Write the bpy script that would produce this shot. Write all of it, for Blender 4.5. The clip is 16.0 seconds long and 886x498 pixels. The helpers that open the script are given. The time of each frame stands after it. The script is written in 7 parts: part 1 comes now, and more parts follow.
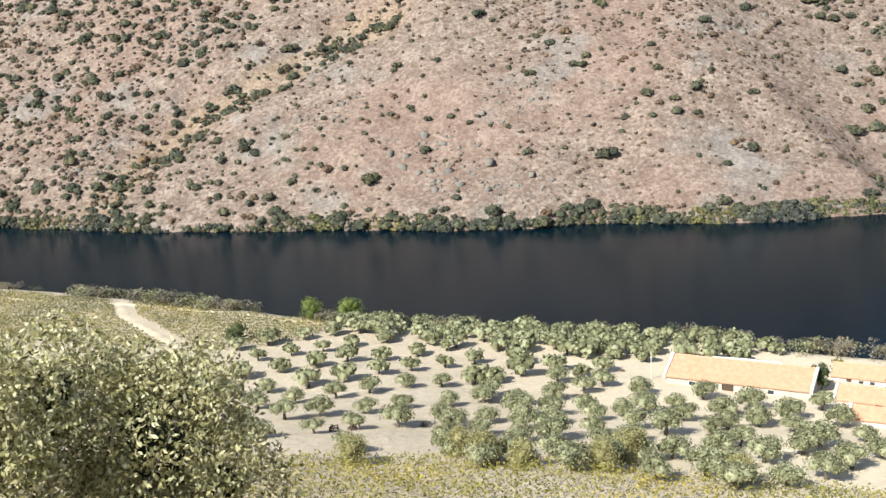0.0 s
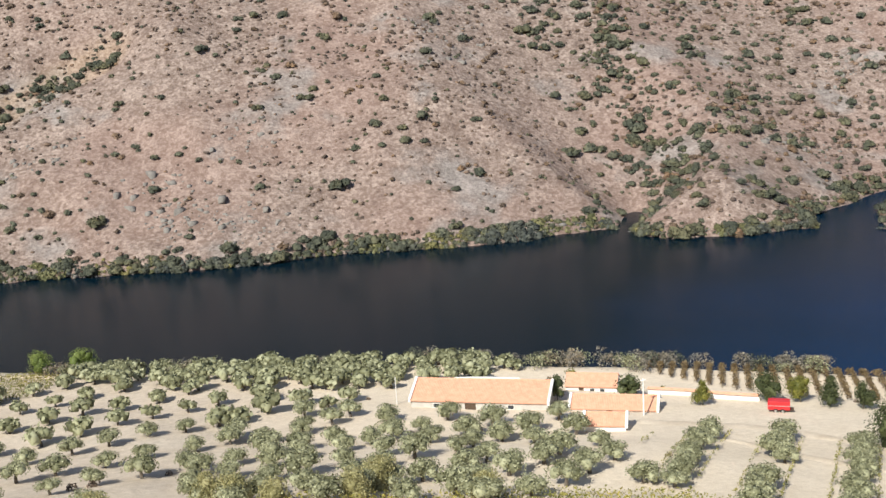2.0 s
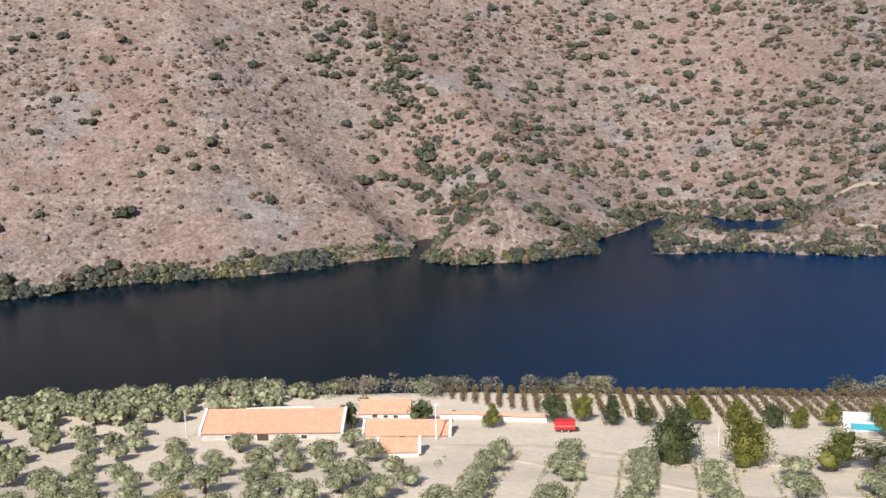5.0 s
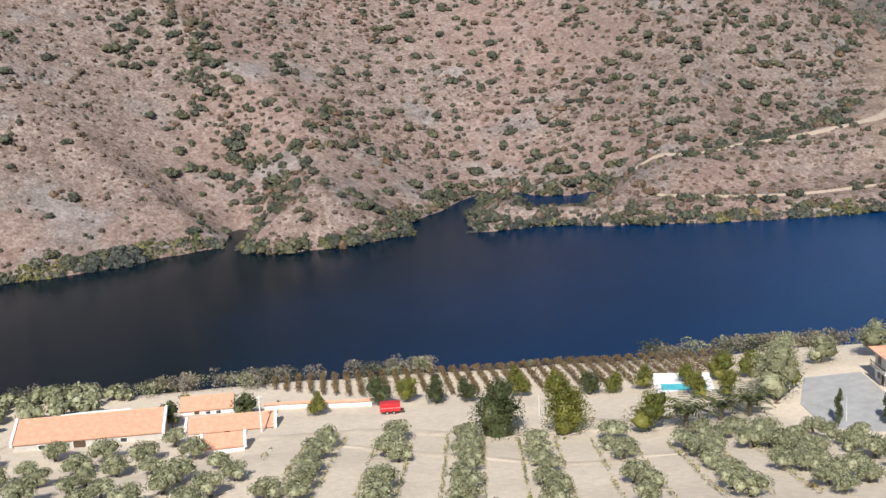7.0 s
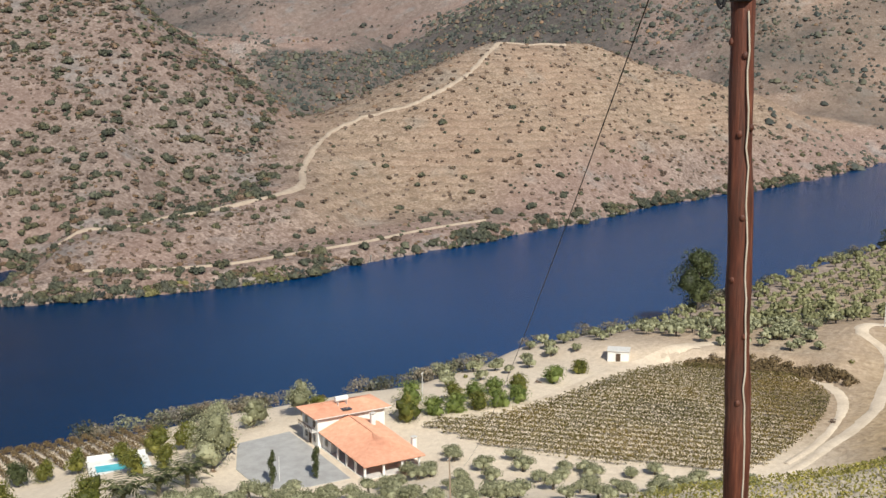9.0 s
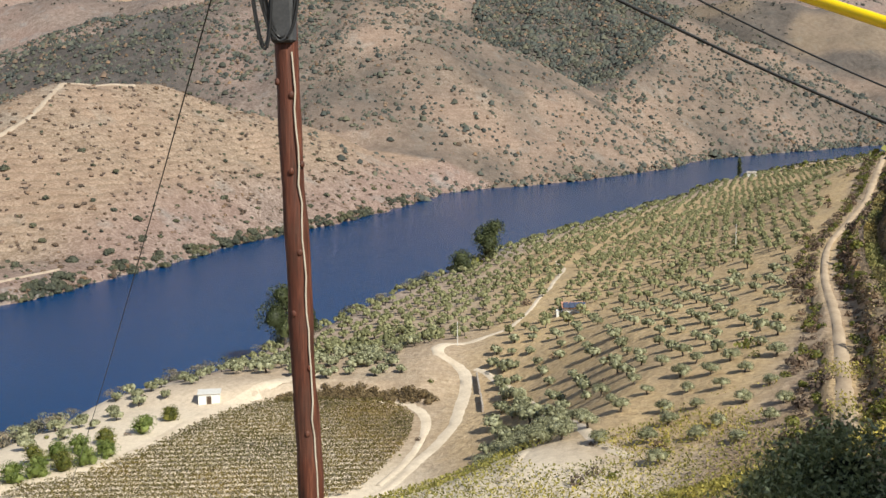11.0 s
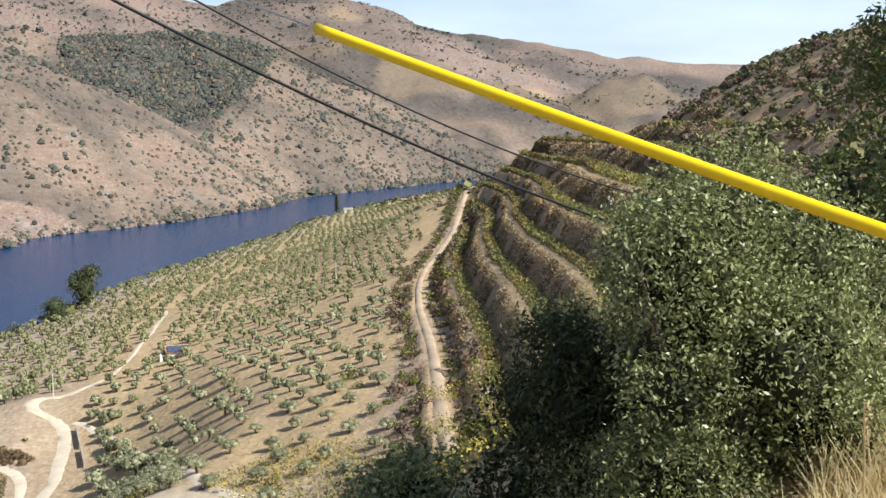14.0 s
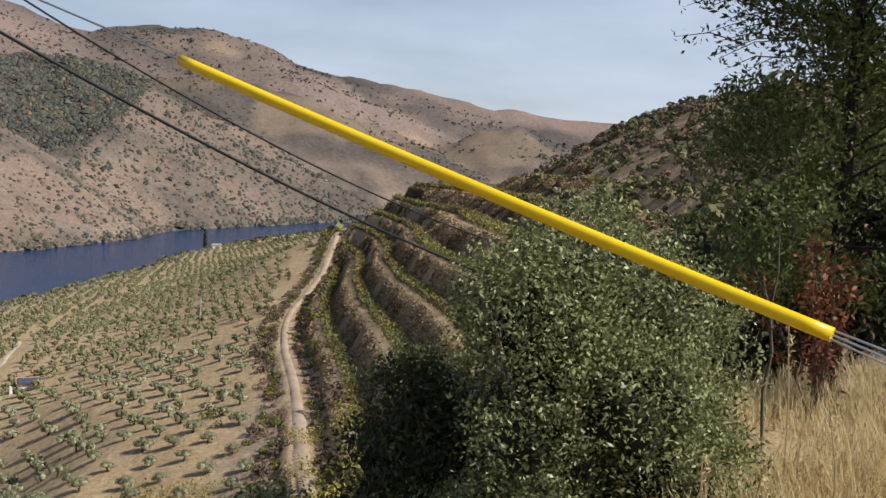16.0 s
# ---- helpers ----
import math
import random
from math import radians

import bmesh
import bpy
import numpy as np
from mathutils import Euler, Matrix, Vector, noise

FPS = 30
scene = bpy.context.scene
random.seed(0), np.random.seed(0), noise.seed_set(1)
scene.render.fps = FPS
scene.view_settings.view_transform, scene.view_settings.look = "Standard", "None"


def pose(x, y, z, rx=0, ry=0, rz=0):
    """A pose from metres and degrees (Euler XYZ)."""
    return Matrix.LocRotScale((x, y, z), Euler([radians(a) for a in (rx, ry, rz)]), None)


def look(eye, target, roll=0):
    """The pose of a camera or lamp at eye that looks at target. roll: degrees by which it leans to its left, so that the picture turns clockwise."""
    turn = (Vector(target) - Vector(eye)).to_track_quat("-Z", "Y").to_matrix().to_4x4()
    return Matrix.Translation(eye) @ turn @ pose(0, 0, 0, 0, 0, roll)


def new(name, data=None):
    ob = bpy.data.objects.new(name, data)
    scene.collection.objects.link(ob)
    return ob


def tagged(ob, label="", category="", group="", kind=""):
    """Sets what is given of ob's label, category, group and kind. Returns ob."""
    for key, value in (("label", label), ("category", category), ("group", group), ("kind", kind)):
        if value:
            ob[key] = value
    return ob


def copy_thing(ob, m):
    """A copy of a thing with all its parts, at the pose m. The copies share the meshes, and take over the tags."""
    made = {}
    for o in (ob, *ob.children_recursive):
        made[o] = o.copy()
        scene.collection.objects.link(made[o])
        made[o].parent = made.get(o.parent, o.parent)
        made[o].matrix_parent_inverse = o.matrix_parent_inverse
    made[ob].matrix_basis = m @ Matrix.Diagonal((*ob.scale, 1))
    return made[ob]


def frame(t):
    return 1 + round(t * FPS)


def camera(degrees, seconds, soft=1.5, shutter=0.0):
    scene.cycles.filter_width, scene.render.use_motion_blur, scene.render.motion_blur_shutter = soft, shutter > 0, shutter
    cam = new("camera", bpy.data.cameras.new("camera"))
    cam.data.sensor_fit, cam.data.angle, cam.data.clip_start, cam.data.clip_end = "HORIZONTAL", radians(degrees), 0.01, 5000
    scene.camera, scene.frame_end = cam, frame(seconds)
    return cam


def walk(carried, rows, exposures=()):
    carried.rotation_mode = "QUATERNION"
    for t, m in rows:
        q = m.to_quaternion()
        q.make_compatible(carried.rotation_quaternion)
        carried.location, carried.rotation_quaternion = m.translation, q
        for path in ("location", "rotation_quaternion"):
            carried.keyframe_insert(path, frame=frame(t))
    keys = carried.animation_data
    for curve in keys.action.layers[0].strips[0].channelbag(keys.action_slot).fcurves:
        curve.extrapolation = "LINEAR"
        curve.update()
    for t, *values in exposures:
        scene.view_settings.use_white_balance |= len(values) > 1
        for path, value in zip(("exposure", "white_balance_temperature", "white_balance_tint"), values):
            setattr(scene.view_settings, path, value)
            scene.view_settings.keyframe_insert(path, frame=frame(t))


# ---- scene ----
# the camera stands at the road's edge and is swung round at arm's length: seconds, azimuth, pitch and lean in degrees
EYE_Z = 80.0
ARM = 0.5
TURNS = [
    (0.0, -0.56, -13.37, -3.32), (0.5, 2.92, -13.02, -2.61), (1.0, 6.21, -12.61, -2.82), (1.5, 9.15, -12.56, -3.74),
    (2.0, 13.06, -12.55, -3.88), (2.5, 16.61, -12.72, -3.77), (3.0, 19.87, -12.81, -3.13), (3.5, 22.35, -12.67, -2.65),
    (3.7, 22.95, -12.27, -2.30), (5.8, 24.55, -11.80, -2.75), (6.0, 25.27, -12.23, -3.65), (6.5, 29.63, -12.84, -3.19),
    (7.0, 33.27, -12.89, -3.19), (7.5, 38.60, -12.60, -2.97), (8.0, 47.75, -12.02, -0.72), (8.5, 56.76, -10.89, -0.22),
    (9.0, 62.26, -10.02, -0.14), (9.5, 68.14, -9.38, -0.39), (10.0, 73.67, -8.89, -0.25), (10.2, 75.56, -8.71, -0.28),
    (12.3, 93.82, -7.58, -0.62), (12.5, 94.82, -7.48, -0.54), (13.0, 97.88, -7.04, 0.27), (13.5, 100.34, -6.62, 0.18),
    (14.0, 103.49, -6.34, -0.35), (14.5, 105.87, -6.87, -1.03), (15.0, 108.12, -6.66, -0.14), (15.5, 108.58, -5.18, 1.03),
    (16.0, 110.04, -3.98, 2.90),
]


def heading(az, r, z=0.0):
    """The point at azimuth az (degrees clockwise from +y), r metres off."""
    return Vector((r * math.sin(radians(az)), r * math.cos(radians(az)), z))


def held(az, pitch, lean):
    eye = heading(az, ARM, EYE_Z)
    return look(eye, eye + heading(az, math.cos(radians(pitch)), math.sin(radians(pitch))), lean)


cam = camera(42.81, 16.0)
walk(cam, [(t, held(a, p, l)) for t, a, p, l in TURNS],
     exposures=[(0.0, 0.70, 6120, 2), (1.5, 0.50, 6150, 5), (3.5, 0.33, 6000, 11), (6.5, 0.31, 5980, 11), (8.0, 0.22, 6050, 9), (10.0, 0.16, 6350, 7), (12.5, 0.66, 6100, 4), (13.5, 0.68, 6000, 5), (14.0, 0.60, 6000, 6), (15.0, 0.20, 6420, 10), (16.0, 0.04, 6180, 10)])

# ---- light ----
SUN_AZ, SUN_EL = 222.0, 41.0
world = bpy.data.worlds.new("world")
scene.world = world
world.use_nodes = True
wn = world.node_tree
sky = wn.nodes.new("ShaderNodeTexSky")
sky.sky_type = "NISHITA"
sky.sun_disc = False
sky.sun_elevation = radians(SUN_EL)
sky.sun_rotation = radians(SUN_AZ)
sky.altitude = 200.0
sky.dust_density = 0.4
sky.ozone_density = 1.2
# thin streaks of high cloud
way = wn.nodes.new("ShaderNodeTexCoord")
stretch = wn.nodes.new("ShaderNodeMapping")
stretch.inputs["Scale"].default_value = (1.0, 1.6, 6.0)
streaks = wn.nodes.new("ShaderNodeTexNoise")
streaks.inputs["Scale"].default_value = 2.2
streaks.inputs["Detail"].default_value = 5.0
veil = wn.nodes.new("ShaderNodeMapRange")
veil.inputs["From Min"].default_value = 0.35
veil.inputs["From Max"].default_value = 0.75
veil.inputs["To Min"].default_value = 0.35
veil.inputs["To Max"].default_value = 0.75
cloud = wn.nodes.new("ShaderNodeMix")
cloud.data_type = "RGBA"
cloud.inputs[7].default_value = (14.0, 14.7, 17.2, 1.0)
wn.links.new(way.outputs["Generated"], stretch.inputs["Vector"])
wn.links.new(stretch.outputs[0], streaks.inputs["Vector"])
wn.links.new(streaks.outputs["Fac"], veil.inputs["Value"])
# thinner overhead, where one looks through less of it
upward = wn.nodes.new("ShaderNodeSeparateXYZ")
thin = wn.nodes.new("ShaderNodeMapRange")
thin.inputs["From Max"].default_value = 0.45
thin.inputs["To Min"].default_value = 1.0
thin.inputs["To Max"].default_value = 0.12
both = wn.nodes.new("ShaderNodeMath")
both.operation = "MULTIPLY"
wn.links.new(way.outputs["Generated"], upward.inputs[0])
wn.links.new(upward.outputs[2], thin.inputs["Value"])
wn.links.new(veil.outputs[0], both.inputs[0])
wn.links.new(thin.outputs[0], both.inputs[1])
wn.links.new(both.outputs[0], cloud.inputs[0])
wn.links.new(sky.outputs[0], cloud.inputs[6])
wn.links.new(cloud.outputs[2], wn.nodes["Background"].inputs[0])
wn.nodes["Background"].inputs[1].default_value = 0.064
sun = new("sun", bpy.data.lights.new("sun", "SUN"))
sun.data.energy = 5.0
sun.data.angle = radians(0.53)
sun.data.color = (1.0, 0.93, 0.80)
sun.matrix_world = look(heading(SUN_AZ, 100 * math.cos(radians(SUN_EL)), 100 * math.sin(radians(SUN_EL))), (0, 0, 0))


# ---- materials ----
class Nodes:
    """Short hand for building a node material."""

    def __init__(self, name):
        self.mat = bpy.data.materials.new(name)
        self.mat.use_nodes = True
        self.tree = self.mat.node_tree
        self.bsdf = self.tree.nodes["Principled BSDF"]
        self.bsdf.inputs["Roughness"].default_value = 0.85
        self.bsdf.inputs["Specular IOR Level"].default_value = 0.25

    def add(self, kind, **ins):
        n = self.tree.nodes.new(kind)
        for k, v in ins.items():
            self.put(n.inputs[k.replace("_", " ")], v)
        return n

    def put(self, socket, v):
        if isinstance(v, bpy.types.NodeSocket):
            self.tree.links.new(v, socket)
        elif isinstance(v, (tuple, list)) and len(v) == 3 and socket.type == "RGBA":
            socket.default_value = (*v, 1.0)
        else:
            socket.default_value = v

    def place(self):
        return self.add("ShaderNodeNewGeometry").outputs["Position"]

    def local(self):
        return self.add("ShaderNodeTexCoord").outputs["Object"]

    def noise(self, where, scale, detail=5.0, rough=0.55):
        return self.add("ShaderNodeTexNoise", Vector=where, Scale=scale, Detail=detail, Roughness=rough).outputs["Fac"]

    def ramp(self, fac, *stops):
        n = self.add("ShaderNodeValToRGB", Fac=fac)
        while len(n.color_ramp.elements) < len(stops):
            n.color_ramp.elements.new(0.5)
        for e, (at, c) in zip(n.color_ramp.elements, stops):
            e.position = at
            e.color = (*c, 1.0) if len(c) == 3 else c
        return n.outputs["Color"]

    def mix(self, fac, a, b, blend="MIX"):
        n = self.tree.nodes.new("ShaderNodeMix")
        n.data_type = "RGBA"
        n.blend_type = blend
        self.put(n.inputs[0], fac)
        self.put(n.inputs[6], a)
        self.put(n.inputs[7], b)
        return n.outputs[2]

    def math(self, op, a, b=0.0, clamp=False):
        n = self.tree.nodes.new("ShaderNodeMath")
        n.operation = op
        n.use_clamp = clamp
        self.put(n.inputs[0], a)
        self.put(n.inputs[1], b)
        return n.outputs[0]

    def attribute(self, name):
        n = self.tree.nodes.new("ShaderNodeAttribute")
        n.attribute_name = name
        return n

    def random(self):
        return self.add("ShaderNodeObjectInfo").outputs["Random"]

    def island(self):
        return self.add("ShaderNodeNewGeometry").outputs["Random Per Island"]

    def bump(self, height, strength, distance):
        n = self.add("ShaderNodeBump", Height=height, Strength=strength, Distance=distance)
        self.put(self.bsdf.inputs["Normal"], n.outputs[0])

    def done(self, colour, rough=None, metal=None, spec=None):
        self.put(self.bsdf.inputs["Base Color"], colour)
        if rough is not None:
            self.put(self.bsdf.inputs["Roughness"], rough)
        if metal is not None:
            self.put(self.bsdf.inputs["Metallic"], metal)
        if spec is not None:
            self.put(self.bsdf.inputs["Specular IOR Level"], spec)
        return self.mat


def shades(name, dark, light, scale, rough=0.85, bump=0.0, fine=None, spec=0.25, metal=0.0, spread=(0.3, 0.7)):
    """A plain surface with grain at two scales."""
    n = Nodes(name)
    at = n.local()
    big = n.noise(at, scale, 4)
    small = n.noise(at, fine or scale * 9, 3)
    f = n.math("ADD", n.math("MULTIPLY", big, 0.6), n.math("MULTIPLY", small, 0.4))
    c = n.ramp(f, (spread[0], dark), (spread[1], light))
    if bump:
        n.bump(small, 0.6, bump)
    return n.done(c, rough, metal, spec)


def foliage(name, dark, mid, light, gloss=0.5, through_light=0.25, clumps=0.0):
    """Leaves: each leaf or clump its own shade, a little light passing through."""
    n = Nodes(name)
    r = n.island()
    c = n.ramp(r, (0.0, dark), (0.5, mid), (1.0, light))
    tree = n.random()
    c = n.mix(0.35, c, n.mix(tree, n.mix(0.55, c, dark), n.mix(0.4, c, light)))
    if clumps:
        # plants differ from one another: greyer, greener or browner
        w = n.noise(n.place(), clumps, 2, 0.5)
        c = n.mix(0.75, c, n.mix(1.0, c, n.ramp(w, (0.36, (0.68, 0.72, 0.80)), (0.5, (1.0, 1.0, 1.0)), (0.64, (1.28, 1.14, 0.92))), 'MULTIPLY'))
    n.done(c, gloss, 0.0, 0.3)
    tr = n.add("ShaderNodeBsdfTranslucent", Color=c)
    m = n.add("ShaderNodeMixShader", Fac=through_light)
    n.tree.links.new(n.bsdf.outputs[0], m.inputs[1])
    n.tree.links.new(tr.outputs[0], m.inputs[2])
    n.tree.links.new(m.outputs[0], n.tree.nodes["Material Output"].inputs[0])
    return n.mat


def ground_material():
    """Dry Iberian hill soil; the mesh tells how much is scrub, tilled soil, straw and red schist."""
    n = Nodes("dry_ground")
    p = n.place()
    zone = n.add("ShaderNodeSeparateColor", Color=n.attribute("zone").outputs["Color"])
    tilled, straw, scrub = zone.outputs
    a = n.noise(p, 0.012, 6)
    b = n.noise(p, 0.11, 6, 0.65)
    c = n.noise(p, 0.9, 5, 0.7)
    d = n.noise(p, 7.0, 3, 0.7)
    e = n.noise(p, 0.38, 4, 0.6)
    mixed = n.math("ADD", n.math("MULTIPLY", b, 0.3), n.math("ADD", n.math("MULTIPLY", c, 0.45), n.math("MULTIPLY", e, 0.25)))
    schist = n.ramp(mixed, (0.39, (0.118, 0.084, 0.072)), (0.48, (0.232, 0.176, 0.150)), (0.60, (0.40, 0.318, 0.276)))
    # withered low growth in blots a metre or two across
    schist = n.mix(n.ramp(n.noise(p, 0.62, 3, 0.55), (0.50, (0, 0, 0)), (0.60, (0.7, 0.7, 0.7))), schist, (0.145, 0.102, 0.082))
    schist = n.mix(n.ramp(a, (0.42, (0, 0, 0)), (0.6, (1, 1, 1))), schist, n.mix(0.3, schist, (0.28, 0.175, 0.145)))
    schist = n.mix(n.ramp(n.noise(p, 0.035, 5), (0.56, (0, 0, 0)), (0.68, (0.7, 0.7, 0.7))), schist, n.ramp(mixed, (0.42, (0.15, 0.135, 0.127)), (0.58, (0.33, 0.30, 0.285))))
    # faint level benches of abandoned vine terraces
    bench = n.math("FRACT", n.math("ADD", n.math("MULTIPLY", n.add("ShaderNodeSeparateXYZ", Vector=p).outputs[2], 0.30), n.math("MULTIPLY", b, 1.9)))
    lines = n.math("MULTIPLY", n.attribute("benches").outputs["Fac"], n.ramp(bench, (0.0, (0, 0, 0)), (0.55, (0.1, 0.1, 0.1)), (0.8, (0.42, 0.42, 0.42)), (1.0, (0, 0, 0))))
    strawc = n.ramp(c, (0.3, (0.36, 0.246, 0.126)), (0.7, (0.63, 0.466, 0.262)))
    tillc = n.ramp(n.math("ADD", n.math("MULTIPLY", c, 0.5), n.math("MULTIPLY", d, 0.5)),
                   (0.3, (0.52, 0.425, 0.325)), (0.7, (0.79, 0.68, 0.545)))
    # scrub tone greyed towards blue, putting the haze of far ranges in the colour
    hazy_scrubc = n.ramp(n.math("ADD", n.math("MULTIPLY", a, 0.5), n.math("MULTIPLY", b, 0.5)), (0.40, (0.038, 0.041, 0.042)), (0.60, (0.092, 0.088, 0.084)))
    col = n.mix(tilled, schist, tillc)
    col = n.mix(n.math("MULTIPLY", straw, n.ramp(b, (0.3, (0.7, 0.7, 0.7)), (0.6, (1, 1, 1)))), col, strawc)
    col = n.mix(n.math("MULTIPLY", scrub, n.ramp(c, (0.35, (0.55, 0.55, 0.55)), (0.6, (0.95, 0.95, 0.95)))), col, hazy_scrubc)
    col = n.mix(lines, col, (0.13, 0.10, 0.07))
    n.bump(n.math("ADD", n.math("MULTIPLY", b, 3.0), c), n.math("SUBTRACT", 0.7, n.math("MULTIPLY", tilled, 0.5)), 0.6)
    return n.done(col, 0.95, 0.0, 0.1)


def water_material():
    n = Nodes("river_water")
    p = n.place()
    s = n.add("ShaderNodeMapping", Vector=p, Scale=(1.0, 1.6, 1.0)).outputs[0]
    w = n.math("ADD", n.noise(s, 0.9, 4, 0.6), n.math("MULTIPLY", n.noise(p, 0.05, 3), 0.6))
    # painted reflection: dark under the steep hill, sky blue in the wide reach
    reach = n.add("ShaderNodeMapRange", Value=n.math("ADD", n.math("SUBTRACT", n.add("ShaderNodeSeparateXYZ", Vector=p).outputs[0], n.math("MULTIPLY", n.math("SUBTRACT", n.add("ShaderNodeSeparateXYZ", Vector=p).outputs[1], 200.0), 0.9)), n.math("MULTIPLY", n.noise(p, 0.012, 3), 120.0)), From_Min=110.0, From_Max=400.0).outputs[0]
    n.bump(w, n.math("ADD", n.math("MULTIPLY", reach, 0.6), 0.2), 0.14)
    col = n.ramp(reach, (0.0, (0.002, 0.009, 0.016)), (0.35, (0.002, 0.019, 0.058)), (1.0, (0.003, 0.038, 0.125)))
    n.bsdf.inputs['IOR'].default_value = 1.333
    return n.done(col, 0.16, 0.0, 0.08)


MAT_GROUND = ground_material()
MAT_WATER = water_material()
MAT_TILE = shades("terracotta_roof", (0.56, 0.27, 0.17), (0.76, 0.415, 0.285), 1.2, 0.85, 0.01)
MAT_WHITE = shades("whitewash", (0.66, 0.64, 0.60), (0.84, 0.83, 0.80), 0.8, 0.9, 0.003)
MAT_STONE = shades("schist_wall", (0.24, 0.20, 0.17), (0.48, 0.43, 0.38), 1.4, 0.95, 0.03)
MAT_DIRT = shades("dirt_road", (0.48, 0.385, 0.285), (0.76, 0.645, 0.51), 0.22, 0.95, 0.03, 2.4)
MAT_PATH = shades("tan_path", (0.29, 0.212, 0.145), (0.52, 0.405, 0.29), 0.2, 0.95, 0.03, 2.4)
MAT_TRACK = shades("earth_track", (0.30, 0.235, 0.18), (0.44, 0.36, 0.285), 0.3, 0.95, 0.02)
MAT_BARK = shades("olive_bark", (0.06, 0.05, 0.04), (0.20, 0.17, 0.14), 6, 0.95, 0.02)
MAT_OLIVE = foliage("olive_leaves", (0.085, 0.087, 0.042), (0.245, 0.245, 0.138), (0.49, 0.485, 0.31), 0.55, 0.2)
MAT_FAR_OLIVE = foliage("far_olive_leaves", (0.07, 0.073, 0.030), (0.19, 0.19, 0.086), (0.34, 0.33, 0.178), 0.65, 0.15)
MAT_SHRUB = foliage("broom_shrub_leaves", (0.036, 0.040, 0.030), (0.074, 0.079, 0.054), (0.142, 0.142, 0.096), 0.85, 0.05, 0.10)
MAT_BELT = foliage("olive_shore_leaves", (0.07, 0.072, 0.03), (0.15, 0.145, 0.065), (0.26, 0.24, 0.12), 0.85, 0.08, 0.05)
# grey leaves of the shore; on the far hills the grey also paints haze
MAT_GREY_HAZE = foliage("grey_haze_scrub_leaves", (0.038, 0.042, 0.038), (0.075, 0.081, 0.068), (0.135, 0.138, 0.112), 0.9, 0.04, 0.05)
MAT_ROCK = shades("grey_schist", (0.12, 0.108, 0.10), (0.31, 0.285, 0.262), 0.35, 0.95, 0.05, 2.5)
MAT_VINE = foliage("autumn_vine_leaves", (0.12, 0.12, 0.03), (0.31, 0.28, 0.065), (0.54, 0.465, 0.13), 0.6, 0.3, 0.06)
MAT_VINE_RED = foliage("reddish_vine_leaves", (0.07, 0.05, 0.03), (0.17, 0.12, 0.06), (0.28, 0.20, 0.10), 0.6, 0.25)
MAT_VINE_OLD = foliage("browned_vine_leaves", (0.085, 0.075, 0.028), (0.18, 0.145, 0.052), (0.32, 0.255, 0.095), 0.6, 0.25, 0.05)
MAT_VINE_GREEN = foliage("greenish_vine_leaves", (0.10, 0.105, 0.033), (0.235, 0.225, 0.075), (0.39, 0.35, 0.13), 0.6, 0.25, 0.05)
MAT_FIG = foliage("pale_fig_leaves", (0.17, 0.155, 0.06), (0.36, 0.33, 0.15), (0.56, 0.51, 0.28), 0.6, 0.3)
MAT_GREEN = foliage("bright_green_leaves", (0.06, 0.085, 0.018), (0.16, 0.205, 0.05), (0.31, 0.36, 0.11), 0.5, 0.3)
MAT_CITRUS = foliage("citrus_leaves", (0.05, 0.06, 0.012), (0.13, 0.14, 0.03), (0.28, 0.26, 0.06), 0.5, 0.25)
# dark trees' own leaves; also paints the shade on one roadside bush
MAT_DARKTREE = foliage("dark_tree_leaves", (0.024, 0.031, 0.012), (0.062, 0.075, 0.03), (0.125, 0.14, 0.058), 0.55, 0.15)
# widened tone range carries the bright leaf specks and dark gaps
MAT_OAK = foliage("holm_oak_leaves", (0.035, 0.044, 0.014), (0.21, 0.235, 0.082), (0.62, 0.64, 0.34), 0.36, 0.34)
# near-black tone standing in for the shade between the outer leaves
MAT_INNER_SHADE = foliage("painted_inner_shade", (0.012, 0.014, 0.005), (0.022, 0.025, 0.010), (0.04, 0.043, 0.018), 0.9, 0.0)
# sun glare and gap shade of the slope bush are put into these tones
MAT_SUNLIT = foliage("sunlit_oak_leaves", (0.07, 0.066, 0.024), (0.52, 0.475, 0.22), (0.92, 0.86, 0.60), 0.38, 0.38)
MAT_ALMOND = foliage("almond_leaves", (0.035, 0.048, 0.014), (0.11, 0.138, 0.04), (0.29, 0.33, 0.11), 0.45, 0.35)
MAT_RUST = foliage("rust_red_leaves", (0.09, 0.025, 0.012), (0.22, 0.07, 0.035), (0.36, 0.15, 0.08), 0.6, 0.3)
MAT_STRAW = foliage("dry_grass", (0.42, 0.31, 0.14), (0.72, 0.58, 0.32), (0.88, 0.78, 0.52), 0.7, 0.5)
MAT_TUFT = foliage("dead_tufts", (0.066, 0.050, 0.038), (0.13, 0.093, 0.073), (0.22, 0.158, 0.125), 0.9, 0.05, 0.15)
MAT_WEED = foliage("dry_bank_weeds", (0.19, 0.135, 0.08), (0.36, 0.27, 0.16), (0.55, 0.43, 0.27), 0.85, 0.25, 0.12)
MAT_TWIG = foliage("bare_twiggy_shrub", (0.10, 0.088, 0.07), (0.19, 0.168, 0.135), (0.31, 0.275, 0.22), 0.9, 0.1, 0.2)
MAT_DRY = foliage("dry_shrub_twigs", (0.085, 0.062, 0.045), (0.155, 0.108, 0.078), (0.25, 0.175, 0.125), 0.9, 0.06, 0.12)


